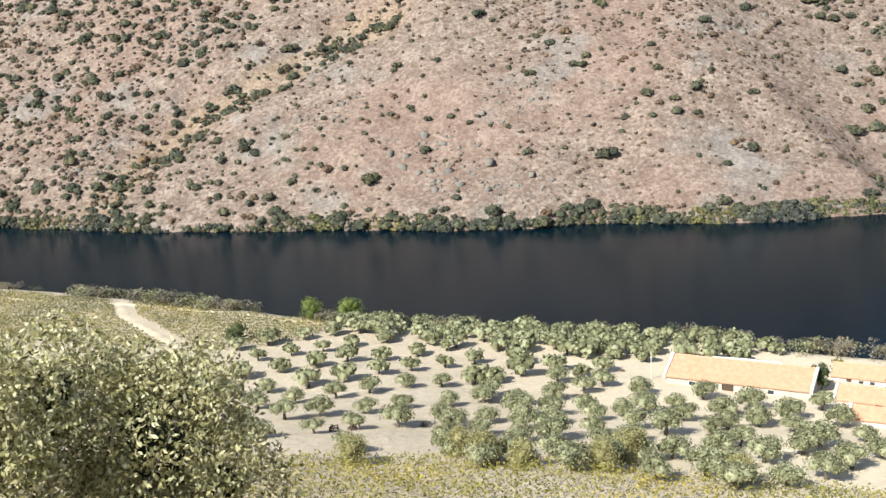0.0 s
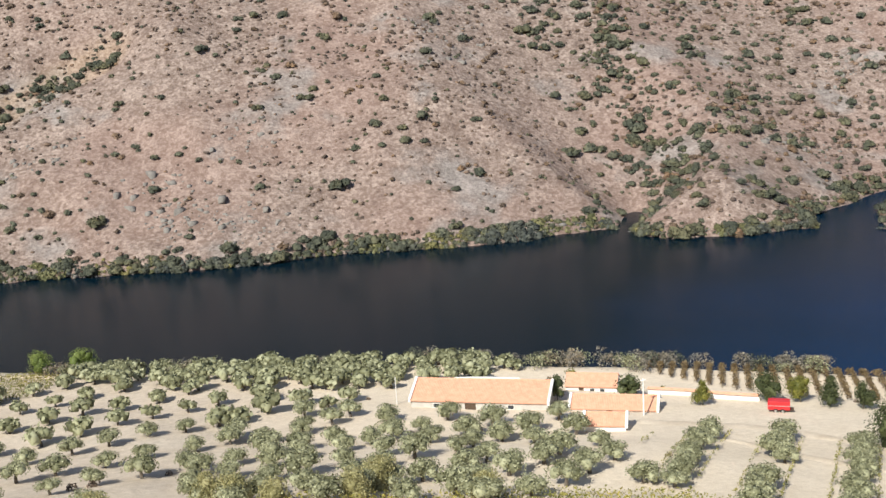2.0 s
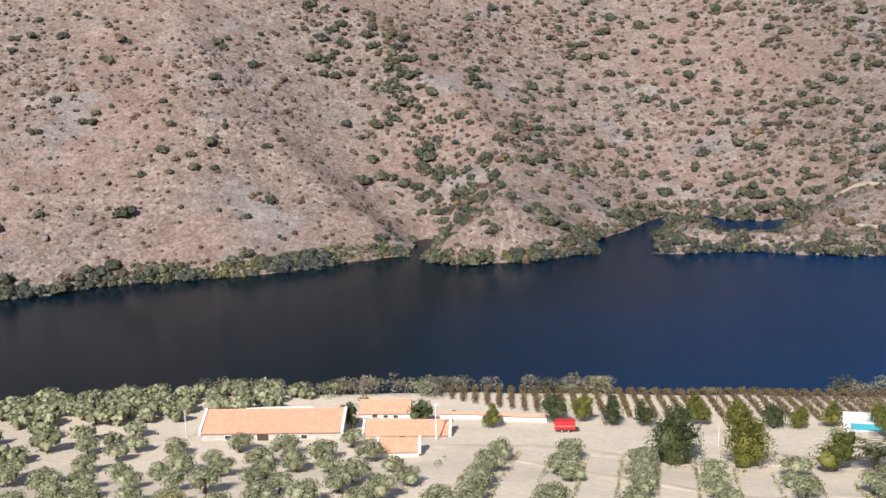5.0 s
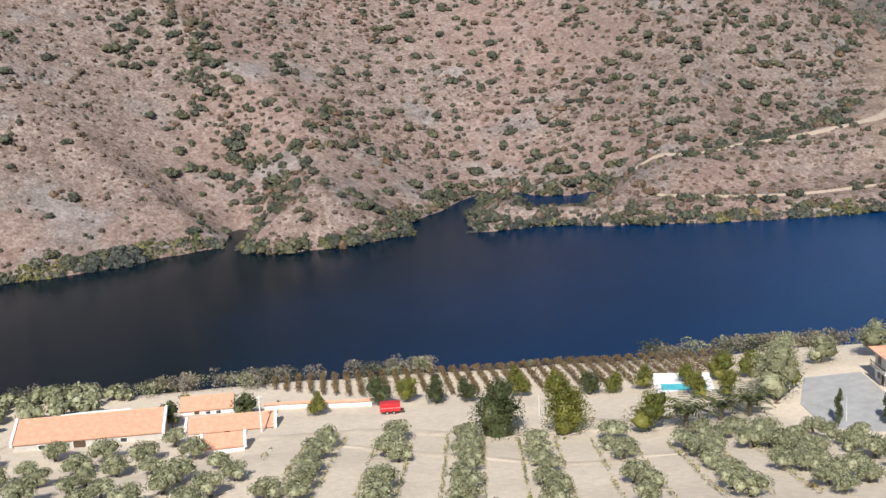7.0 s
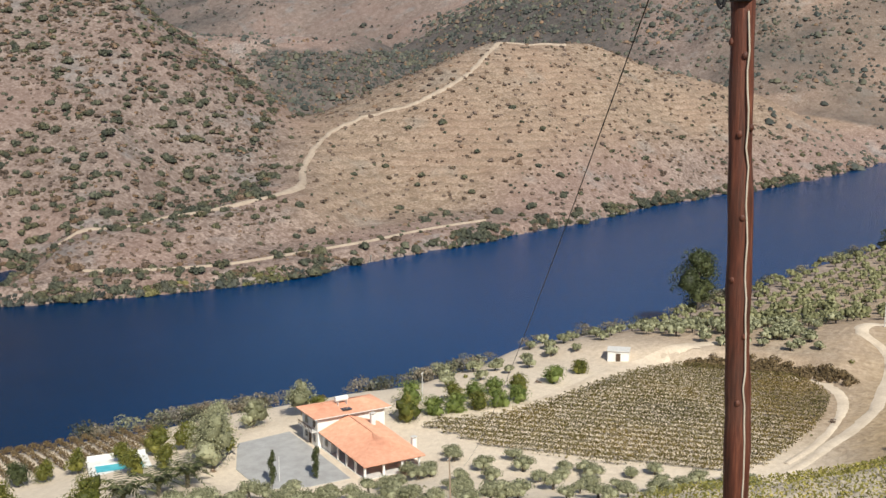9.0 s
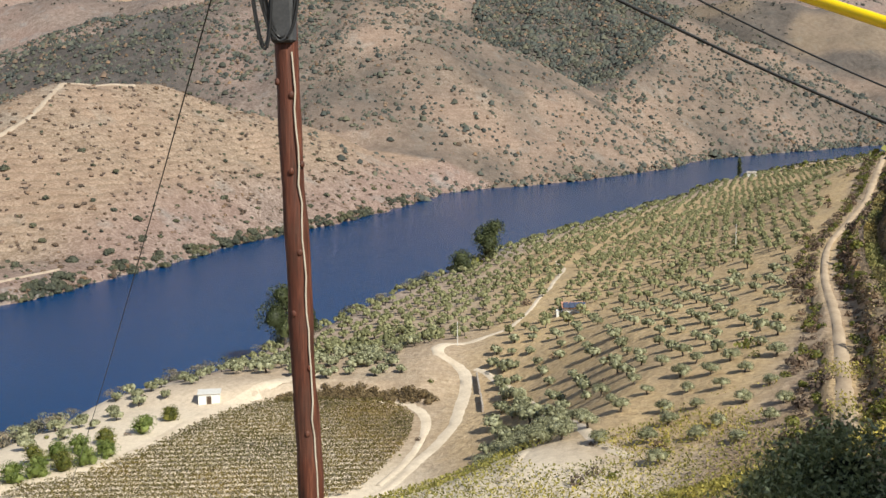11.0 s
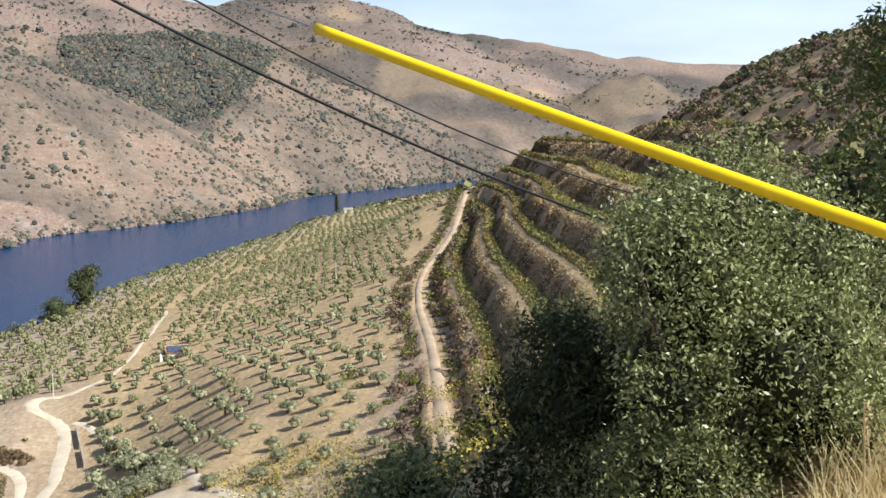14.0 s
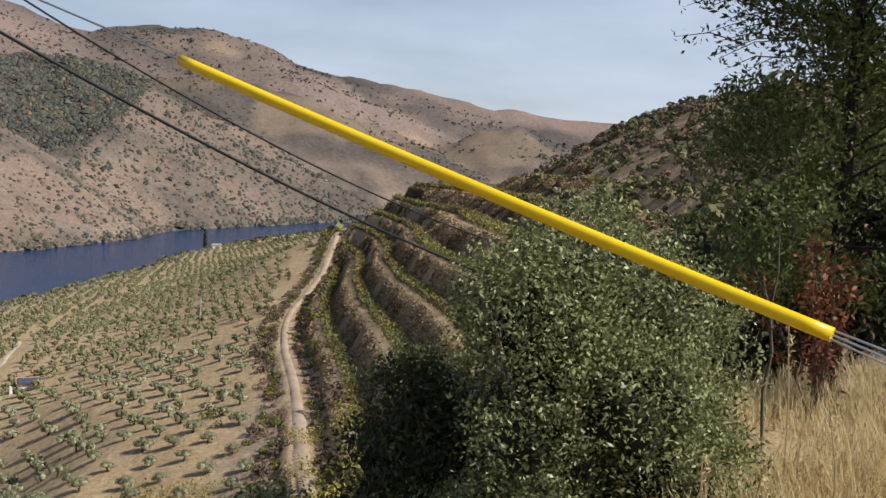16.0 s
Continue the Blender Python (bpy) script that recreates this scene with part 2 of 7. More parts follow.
# ---- the lie of the land ----
def lattice(ix, iy, seed):
    h = (ix * 374761393 + iy * 668265263 + seed * 974634777) & 0xFFFFFFFF
    h = ((h ^ (h >> 13)) * 1274126177) & 0xFFFFFFFF
    return ((h ^ (h >> 16)) & 0xFFFF) / 65535.0


def vnoise(x, y, seed):
    ix, iy = np.floor(x).astype(np.int64), np.floor(y).astype(np.int64)
    fx, fy = x - ix, y - iy
    fx, fy = fx * fx * fx * (fx * (fx * 6 - 15) + 10), fy * fy * fy * (fy * (fy * 6 - 15) + 10)
    a, b = lattice(ix, iy, seed), lattice(ix + 1, iy, seed)
    c, d = lattice(ix, iy + 1, seed), lattice(ix + 1, iy + 1, seed)
    return (a + (b - a) * fx) * (1 - fy) + (c + (d - c) * fx) * fy - 0.5


def fbm(x, y, size, octaves, seed, gain=0.5):
    total, amp = 0.0, 1.0
    for i in range(octaves):
        total = total + amp * vnoise(x / size + 17.3 * i, y / size - 9.1 * i, seed + i)
        size, amp = size / 2.03, amp * gain
    return total


def smooth(a, b, v):
    t = np.clip((v - a) / (b - a), 0.0, 1.0)
    return t * t * (3 - 2 * t)


def to_line(x, y, pts, values=None):
    """Distance to a polyline, and the value interpolated along it at the nearest point."""
    best = np.full(np.shape(x), 1e9)
    val = np.zeros(np.shape(x))
    for i in range(len(pts) - 1):
        (ax, ay), (bx, by) = pts[i][:2], pts[i + 1][:2]
        dx, dy = bx - ax, by - ay
        t = np.clip(((x - ax) * dx + (y - ay) * dy) / (dx * dx + dy * dy), 0, 1)
        d = np.hypot(x - ax - t * dx, y - ay - t * dy)
        near = d < best
        best = np.where(near, d, best)
        if values is not None:
            val = np.where(near, values[i] + t * (values[i + 1] - values[i]), val)
    return best, val


NEAR_SHORE = [(-900, 560), (-420, 420), (-120, 303), (-70, 279), (-27, 255), (50, 229), (98, 204), (155, 168), (216, 127),
              (292, 101), (437, 64), (548, 31), (742, -52), (866, -90), (1078, -197), (1250, -312), (1560, -640), (1700, -1100), (1750, -2600)]
FAR_SHORE = [(-900, 660), (-420, 505), (-168, 412), (-120, 392), (-58, 374), (0, 361), (38, 358), (72, 354), (98, 350), (124, 352), (139, 352), (145, 337),
             (151, 327), (172, 319), (194, 321), (205, 312), (215, 305), (219, 301), (227, 298), (235, 295), (242, 287), (251, 278), (259, 271), (280, 254),
             (306, 237), (330, 226), (351, 225), (388, 212), (429, 200), (489, 186), (577, 166), (730, 116), (793, 104), (850, 98), (976, -17), (1105, -94),
             (1240, -140), (1530, -392), (1720, -700), (1830, -1100), (1880, -2600)]
# the backwater behind the wooded spit
INLET = [(195, 316), (206, 334), (218, 342), (228, 346), (246, 358), (259, 362), (271, 354), (269, 341), (279, 332), (292, 332), (266, 310), (254, 303), (246, 311), (252, 325),
         (256, 335), (257, 343), (252, 347), (245, 349), (230, 332), (219, 317), (214, 306), (204, 310)]
COVE = [(140, 343), (150, 358), (157, 371)]
GULLY = [(148, 350), (158, 367), (171, 370), (176, 379), (171, 391), (169, 400), (177, 413), (181, 434), (184, 452), (191, 484)]
BRANCH = [(174, 377), (187, 378), (208, 399), (225, 415)]
SIDE_GULLY = [(160, 487), (161, 463), (161, 432), (162, 411), (166, 397)]
HOLLOW = [(-129, 403), (-125, 415), (-116, 432), (-99, 441), (-80, 449), (-60, 462), (-42, 474), (-21, 478)]


def inside(px, py, poly):
    hit = np.zeros(np.shape(px), bool)
    for (ax, ay), (bx, by) in zip(poly, poly[1:] + poly[:1]):
        if ay != by:
            hit ^= ((ay > py) != (by > py)) & (px < (bx - ax) * (py - ay) / (by - ay) + ax)
    return hit


def polar(*rows):
    """Crest points given as azimuth, distance and height."""
    return [(r * math.sin(radians(a)), r * math.cos(radians(a)), z) for a, r, z in rows]


# crest lines of the far hills with the fall of their flanks
RIDGES = []
RIDGES.append((polar((-60, 900, 420), (-10, 720, 300), (12, 690, 262), (30, 680, 215), (42, 660, 140), (48, 690, 84), (52, 715, 48), (55.3, 745, 24)), 0.80))
RIDGES.append((polar((20, 700, 165), (24, 560, 118), (28, 460, 58), (30, 395, 14)), 0.62))
RIDGES.append((polar((40, 1250, 150), (49.5, 1150, 104), (57, 1130, 90), (60, 1100, 68)), 0.45))
RIDGES.append((polar((38, 402, 5), (43, 410, 9), (45.8, 425, 13), (53.6, 480, 20), (55.6, 560, 27), (57.3, 600, 33), (61, 650, 37), (65, 700, 80)), 0.66))
RIDGES.append((polar((65, 705, 82), (68.6, 750, 85), (71.1, 780, 73), (76.1, 830, 51), (79.8, 870, 27), (82.8, 860, 2)), 0.46))
RIDGES.append((polar((59, 1350, 60), (62, 1330, 108), (67, 1300, 135), (74, 1280, 190), (81.3, 1200, 166), (85, 1150, 142), (86.4, 1120, 129),
           (90.2, 1090, 91), (92.5, 1070, 73), (96.2, 1060, 20)), 0.5))
RIDGES.append((polar((50, 2100, 170), (58, 2000, 180), (66, 1900, 230), (80, 1800, 250), (85, 1750, 200), (90, 1750, 222), (92.4, 1760, 214), (94.3, 1790, 182), (96.5, 1820, 120)), 0.5))
RIDGES.append((polar((92.2, 1330, 82), (93.6, 1480, 116), (95.1, 1640, 152), (98.2, 1720, 122), (101.5, 1800, 84), (105, 1880, 44), (108, 1950, 14)), 0.46))
RIDGES.append((polar((93, 2500, 225), (98, 2400, 240), (102, 2400, 218), (106, 2500, 172), (109, 2600, 122), (111.5, 2600, 70)), 0.48))
RIDGES.append((polar((40, 3600, 450), (70, 3500, 520), (88, 3500, 515), (91.4, 3500, 420), (95.3, 3450, 472), (98.2, 3400, 460), (100.5, 3450, 392),
           (103.4, 3500, 362), (107.6, 3500, 332), (110.1, 3500, 292), (114, 3600, 272), (117, 3650, 262), (119, 3700, 270), (135, 3900, 350)), 0.42))
RIDGES.append((polar((107, 2900, 120), (110.3, 2900, 162), (112, 2900, 187), (113.4, 2900, 197), (114.9, 2900, 160), (117, 2900, 110)), 0.45))
# height of the near bank by distance from the water
RISE_D = [-60, -12, 0, 7, 14, 40, 70, 100, 150, 165, 190, 205, 224, 250, 300, 420, 900, 4000]
RISE_Z = [-14, -4, 0, 4.5, 7.5, 10, 14.5, 21, 34, 38, 48, 58, 76, 84, 97, 126, 260, 500]


def far_land(x, y, df):
    top = np.full(np.shape(x), -50.0)
    for pts, fall in RIDGES:
        z = np.full(np.shape(x), -400.0)
        for a, b in zip(pts, pts[1:]):
            d, c = to_line(x, y, [a, b], [a[2], b[2]])
            z = np.maximum(z, c - fall * (np.sqrt(d * d + 400.0) - 20.0))
        m = np.maximum(top, z)
        top = m + 6.0 * np.log1p(np.exp(-np.abs(top - z) / 6.0))
    rough = smooth(10, 160, df)
    top = top + rough * (1 - 0.65 * ((x > 300) & (x < 840) & (y > 60) & (y < 430))) * (26 * fbm(x, y, 170, 3, 11) + 9 * fbm(x, y, 48, 3, 21))
    top = np.maximum(top, 5 + 0.03 * df)
    bank = 0.66 * df + smooth(3, 40, df) * 5 * fbm(x, y, 40, 3, 31)
    m = np.minimum(top, bank)
    land = m - 4.0 * np.log1p(np.exp(-np.abs(top - bank) / 4.0)) * smooth(4, 30, df)
    # old dry terraces on the rounded hill
    q = land / 3.2
    old = (np.floor(q) + smooth(0.35, 0.9, q - np.floor(q))) * 3.2
    land = land + 0.5 * (old - land) * ((x > 320) & (x < 840)) * smooth(18, 34, df) * (np.hypot(x, y) < 900)
    gully, _ = to_line(x, y, GULLY)
    land = land - smooth(0, 80, df) * 13 * np.exp(-(gully / 24.0) ** 2)
    hollow, _ = to_line(x, y, HOLLOW)
    land = land - smooth(4, 40, df) * 7 * np.exp(-(hollow / 13.0) ** 2)
    land = land - smooth(10, 60, df) * 6 * (np.exp(-(to_line(x, y, BRANCH)[0] / 12.0) ** 2) + np.exp(-(to_line(x, y, SIDE_GULLY)[0] / 14.0) ** 2))
    inlet, _ = to_line(x, y, INLET + INLET[:1])
    inlet = np.where(inside(x, y, INLET), -inlet, inlet) + 1.6 * fbm(x, y, 14, 2, 13)
    cove, _ = to_line(x, y, COVE)
    return np.minimum(np.minimum(land, inlet * 0.55), (cove - 3.2) * 0.7)


# the slope is gentler upstream of the camera's hill
GENTLE_D = [0, 150, 165, 190, 205, 224, 250, 300, 420, 900, 4000]
GENTLE_Z = [0, 0, 0, -2, -6.5, -18, -17, -11, 0, 0, 0]


def bare_slope(x, y, dn):
    z = np.interp(dn, RISE_D, RISE_Z) + smooth(80, 150, x) * np.interp(dn, GENTLE_D, GENTLE_Z)
    return z + smooth(20, 90, dn) * (4.0 * fbm(x, y, 90, 3, 41)) + 0.5 * fbm(x, y, 12, 2, 51) * smooth(8, 20, dn)


BENCH = 5.6
# the path below the terraces: distance, azimuth and height of its points
TERRACE_PATH = [(95, 104.6, 44.5), (138, 103.5, 42.3), (190, 102.9, 41.7), (240, 102.25, 41.3), (285, 102.4, 41.3), (325, 103.2, 42.4), (370, 104.0, 44.6),
                (410, 104.4, 49.0), (440, 104.7, 54.0), (475, 105.2, 52.0), (600, 106.5, 40.0)]
PATH_R, PATH_AZ, PATH_Z = (np.array(c, float) for c in zip(*TERRACE_PATH))


def path_bed():
    """Height of the bare slope along the path."""
    x, y = PATH_R * np.sin(np.radians(PATH_AZ)), PATH_R * np.cos(np.radians(PATH_AZ))
    return bare_slope(x, y, to_line(x, y, NEAR_SHORE)[0])


PATH_BED = path_bed()


def hillside(x, y, dn):
    """The slope with the steep flank above the path, and how far a point lies uphill of the path."""
    z = bare_slope(x, y, dn)
    r, az = np.hypot(x, y), np.degrees(np.arctan2(x, y))
    lat = r * np.sin(np.radians(az - np.interp(r, PATH_R, PATH_AZ)))
    zp = np.interp(r, PATH_R, PATH_Z)
    zp = zp - np.maximum(zp - 43.0, 0) * smooth(25, 70, lat)
    flank = zp + 0.72 * np.clip(lat - 2.4, 0, 30) + 0.36 * np.clip(lat - 32, 0, 45) + 0.62 * np.clip(lat - 77, 0, 40) + 0.1 * np.maximum(lat - 117, 0) + 2.0 * fbm(x, y, 60, 2, 43) * smooth(8, 30, lat)
    field = z + (zp - np.interp(r, PATH_R, PATH_BED)) * smooth(-70, -2.5, lat)
    field = np.where(lat > -2.4, zp, field)
    w = smooth(92, 132, r) * (1 - smooth(460, 600, r)) * smooth(70, 90, az) * (1 - smooth(145, 170, az))
    return z + (np.where(lat > 0, flank, field) - z) * w, np.where(w > 0.3, lat, -99.0)


VINEYARD = [(174, 97), (178, 91), (184, 85), (197.5, 79.5), (217, 74.5), (225, 71), (232, 66), (234.5, 54), (234.5, 41), (229.5, 35), (223, 32), (213.5, 31.3),
            (203, 31.5), (189.5, 33.5), (180, 35.5), (174, 42), (170, 58), (167, 78)]


def near_land(x, y, dn):
    z, lat = hillside(x, y, dn)
    # banked terraces on the flank above the path
    q = z / BENCH
    flat = (np.floor(q) + smooth(0.40, 0.90, q - np.floor(q))) * BENCH
    z = z + smooth(2.5, 5, lat) * (1 - smooth(70, 95, lat)) * (flat - z)
    # the levelled field of the round vineyard
    out = np.where(inside(x, y, VINEYARD), 0.0, to_line(x, y, VINEYARD + VINEYARD[:1])[0])
    z = z + (1 - smooth(2, 48, out)) * (12.5 - z)
    z = z + 2.6 * smooth(3.5, 7.5, out) * (1 - smooth(30, 60, out)) * smooth(228, 240, x) * smooth(24, 34, y)
    # levelled ground of the house and its yard
    pad = np.hypot(x - 154, (y - 104) * 1.05)
    z = z + (1 - smooth(17, 27, pad)) * (11.5 - z)
    # road shoulder on which the camera stands
    r = np.hypot(x, y)
    u = np.maximum(x * math.sin(radians(50)) + y * math.cos(radians(50)) - 2.2, x * math.sin(radians(5)) + y * math.cos(radians(5)) - 1.4)
    back = x * math.sin(radians(35)) + y * math.cos(radians(35))
    shelf = 78.35 - 0.62 * np.maximum(0, u) + 0.5 * np.maximum(0, -back - 7.0) + 0.25 * fbm(x, y, 1.7, 3, 61)
    return z + (1 - smooth(14, 45, r)) * (shelf - z)


def height(x, y):
    x, y = np.asarray(x, float), np.asarray(y, float)
    nx, ny = zip(*NEAR_SHORE)
    fx, fy = zip(*FAR_SHORE)
    dn = to_line(x, y, NEAR_SHORE)[0] * np.where(y < np.interp(x, nx, ny), 1, -1)
    df = to_line(x, y, FAR_SHORE)[0] * np.where(y > np.interp(x, fx, fy), 1, -1)
    dn = dn + 3.0 * fbm(x, y, 30, 3, 71)
    df = df + (3.5 + 0.004 * np.hypot(x, y)) * fbm(x, y, 26, 3, 81)
    return np.where(df > 0, far_land(x, y, df), np.maximum(near_land(x, y, dn), -14.0)), dn, df


def ground_z(x, y):
    return float(height(np.array([x]), np.array([y]))[0][0])


# ---- building helpers ----
def mesh_of(name, verts, faces, mats, face_mats=None, smooth_shade=False):
    me = bpy.data.meshes.new(name)
    me.from_pydata(verts, [], faces)
    for m in mats if isinstance(mats, (list, tuple)) else [mats]:
        me.materials.append(m)
    if face_mats is not None:
        me.polygons.foreach_set("material_index", face_mats)
    if smooth_shade:
        me.polygons.foreach_set("use_smooth", [True] * len(me.polygons))
    me.update()
    return me


def quads_mesh(name, quads, mat):
    """A mesh from an array of separate quads (n, 4, 3)."""
    n = len(quads)
    me = bpy.data.meshes.new(name)
    me.vertices.add(4 * n)
    me.vertices.foreach_set("co", np.ascontiguousarray(quads, dtype=np.float32).ravel())
    me.loops.add(4 * n)
    me.loops.foreach_set("vertex_index", np.arange(4 * n, dtype=np.int32))
    me.polygons.add(n)
    me.polygons.foreach_set("loop_start", np.arange(0, 4 * n, 4, dtype=np.int32))
    me.materials.append(mat)
    me.update()
    me.validate()
    return me


def thing(name, label, category, group="", kind="", at=None):
    ob = new(name)
    ob.empty_display_size = 0.3
    if at is not None:
        ob.matrix_world = at
    return tagged(ob, label, category, group, kind)


def part(name, bm, mat, parent, label=""):
    """Links a bmesh (or a ready mesh) as one mesh object under a thing or a part."""
    if isinstance(bm, bpy.types.Mesh):
        me = bm
    else:
        me = bpy.data.meshes.new(name)
        bm.to_mesh(me)
        bm.free()
    if mat is not None and not me.materials:
        me.materials.append(mat)
    ob = new(name, me)
    ob.parent = parent
    return tagged(ob, label)


def block(bm, lo, hi, bevel=0.0, turn=None):
    """Adds a box between two corners."""
    lo, hi = Vector(lo), Vector(hi)
    m = Matrix.Translation((lo + hi) / 2) @ Matrix.Diagonal((*(hi - lo), 1))
    if turn is not None:
        m = turn @ m
    vs = bmesh.ops.create_cube(bm, size=1.0, matrix=m)["verts"]
    if bevel:
        es = list({e for v in vs for e in v.link_edges})
        bmesh.ops.bevel(bm, geom=es, offset=bevel, segments=1, affect="EDGES")
    return bm


def box(lo, hi, bevel=0.0, turn=None):
    return block(bmesh.new(), lo, hi, bevel, turn)


def limb(bm, pts, radii, sides=7):
    """A tapered tube through points."""
    rings = []
    for i, p in enumerate(pts):
        d = (Vector(pts[min(i + 1, len(pts) - 1)]) - Vector(pts[max(i - 1, 0)])).normalized()
        a = d.orthogonal().normalized()
        b = d.cross(a)
        rings.append([bm.verts.new(Vector(p) + radii[i] * (math.cos(6.2832 * k / sides) * a + math.sin(6.2832 * k / sides) * b))
                      for k in range(sides)])
    for r0, r1 in zip(rings, rings[1:]):
        for k in range(sides):
            # the rings may be turned against each other: join by nearest start
            bm.faces.new((r0[k], r0[(k + 1) % sides], r1[(k + 1) % sides], r1[k]))
    bm.faces.new(rings[-1])
    bm.faces.new(rings[0][::-1])
    return bm


def leaf_quads(rng, centres, size, flat=0.0, slim=0.6):
    """One quad at each centre, turned at random; flat pulls them level."""
    n = len(centres)
    a = rng.normal(size=(n, 3))
    a[:, 2] *= 1 - flat
    a /= np.linalg.norm(a, axis=1, keepdims=True)
    b = rng.normal(size=(n, 3))
    b -= (b * a).sum(1, keepdims=True) * a
    b /= np.linalg.norm(b, axis=1, keepdims=True)
    s = size * rng.uniform(0.6, 1.35, size=(n, 1))
    a, b = a * s, b * s * slim
    c = np.asarray(centres)
    return np.stack([c - a, c + b * 0.9, c + a, c - b * 0.9], axis=1)


def crown_points(rng, n, lumps, fill=0.35):
    """Points in the outer shells of a few lumps (x, y, z, radius, squash)."""
    w = np.array([l[3] ** 2 for l in lumps])
    pick = rng.choice(len(lumps), size=n, p=w / w.sum())
    L = np.array(lumps)[pick]
    d = rng.normal(size=(n, 3))
    d /= np.linalg.norm(d, axis=1, keepdims=True)
    d[:, 2] = np.where(d[:, 2] < -0.55, -d[:, 2], d[:, 2])
    r = L[:, 3] * (fill + (1 - fill) * rng.uniform(0, 1, n) ** 0.45)
    return L[:, :3] + d * r[:, None] * np.stack([np.ones(n), np.ones(n), L[:, 4]], 1)


def mound_quads(rng, quads, lumps, size):
    """Leaf clumps laid over the outside of rounded lumps, loosely facing outwards."""
    w = np.array([l[3] ** 2 for l in lumps])
    L = np.array(lumps)[rng.choice(len(lumps), size=quads, p=w / w.sum())]
    up = 1.0 - 1.35 * (np.arange(quads) + 0.5) / quads
    turn = 2.39996 * np.arange(quads) + rng.uniform(0, 6.283)
    flat = np.sqrt(np.maximum(0, 1 - up * up))
    d = np.stack([flat * np.cos(turn), flat * np.sin(turn), up], 1) + rng.normal(size=(quads, 3)) * 0.12
    d /= np.linalg.norm(d, axis=1, keepdims=True)
    c = L[:, :3] + d * (L[:, 3] * rng.uniform(0.8, 1.05, quads))[:, None] * np.stack([np.ones(quads), np.ones(quads), L[:, 4]], 1)
    nrm = d + rng.normal(size=(quads, 3)) * 0.25
    a = np.cross(nrm, rng.normal(size=(quads, 3)))
    a /= np.linalg.norm(a, axis=1, keepdims=True)
    b = np.cross(nrm, a)
    b /= np.linalg.norm(b, axis=1, keepdims=True)
    s = size * rng.uniform(0.6, 1.3, (quads, 1))
    a, b = a * s, b * s * 0.8
    return np.stack([c - a, c + b, c + a, c - b], axis=1)


def scattered(templates, places):
    """Copies of quad templates at rows x, y, z, size, turn, joined into one array."""
    out = []
    rng = np.random.default_rng(5)
    pick = rng.integers(0, len(templates), len(places))
    P = np.asarray(places)
    for k, q in enumerate(templates):
        R = P[pick == k]
        if not len(R):
            continue
        c, s = np.cos(R[:, 4]), np.sin(R[:, 4])
        x = q[None, :, :, 0] * c[:, None, None] - q[None, :, :, 1] * s[:, None, None]
        y = q[None, :, :, 0] * s[:, None, None] + q[None, :, :, 1] * c[:, None, None]
        z = np.broadcast_to(q[None, :, :, 2], x.shape)
        v = np.stack([x, y, z], -1) * R[:, 3][:, None, None, None] + R[:, :3][:, None, None, :]
        out.append(v.reshape(-1, 4, 3))
    return np.concatenate(out)


def dome(rng, lon, lat, centre, radius, squash, rough=0.16, low=1.9):
    """A lumpy closed clump of foliage as vertices and triangles."""
    V, F = [(0.0, 0.0, 1.0)], []
    spin = rng.uniform(0, 6.283)
    for i in range(1, lat + 1):
        th = low * i / lat
        for j in range(lon):
            a = spin + 6.2832 * (j + 0.5 * (i % 2)) / lon
            V.append((math.sin(th) * math.cos(a), math.sin(th) * math.sin(a), math.cos(th)))
    for j in range(lon):
        F.append((0, 1 + j, 1 + (j + 1) % lon))
    for i in range(lat - 1):
        for j in range(lon):
            a, b = 1 + i * lon + j, 1 + i * lon + (j + 1) % lon
            c, d = a + lon, b + lon
            F += [(a, c, d), (a, d, b)] if i % 2 else [(a, c, b), (b, c, d)]
    V = np.array(V) * (1 + rough * rng.normal(size=(len(V), 1)))
    return V * [radius, radius, radius * squash] + np.asarray(centre), np.array(F)


def sprigs(rng, n, lumps, size, slim=0.7):
    """Loose leaf clumps round the outside of the lumps, two triangles each."""
    half = n // 2
    q = np.concatenate([mound_quads(rng, n - half, lumps, size), leaf_quads(rng, crown_points(rng, half, lumps, 0.8), size, 0.0, slim)])
    q = q.reshape(-1, 3)
    k = 4 * np.arange(n)[:, None]
    return q, np.concatenate([k + [0, 1, 2], k + [0, 2, 3]])


def joined(*pieces):
    V, F, n = [], [], 0
    for v, f in pieces:
        V.append(v)
        F.append(f + n)
        n += len(v)
    return np.concatenate(V), np.concatenate(F)


def tri_mesh(name, V, F, mat):
    me = bpy.data.meshes.new(name)
    me.vertices.add(len(V))
    me.vertices.foreach_set("co", np.ascontiguousarray(V, dtype=np.float32).ravel())
    me.loops.add(3 * len(F))
    me.loops.foreach_set("vertex_index", np.ascontiguousarray(F, dtype=np.int32).ravel())
    me.polygons.add(len(F))
    me.polygons.foreach_set("loop_start", np.arange(0, 3 * len(F), 3, dtype=np.int32))
    me.materials.append(mat)
    me.update()
    me.validate()
    return me


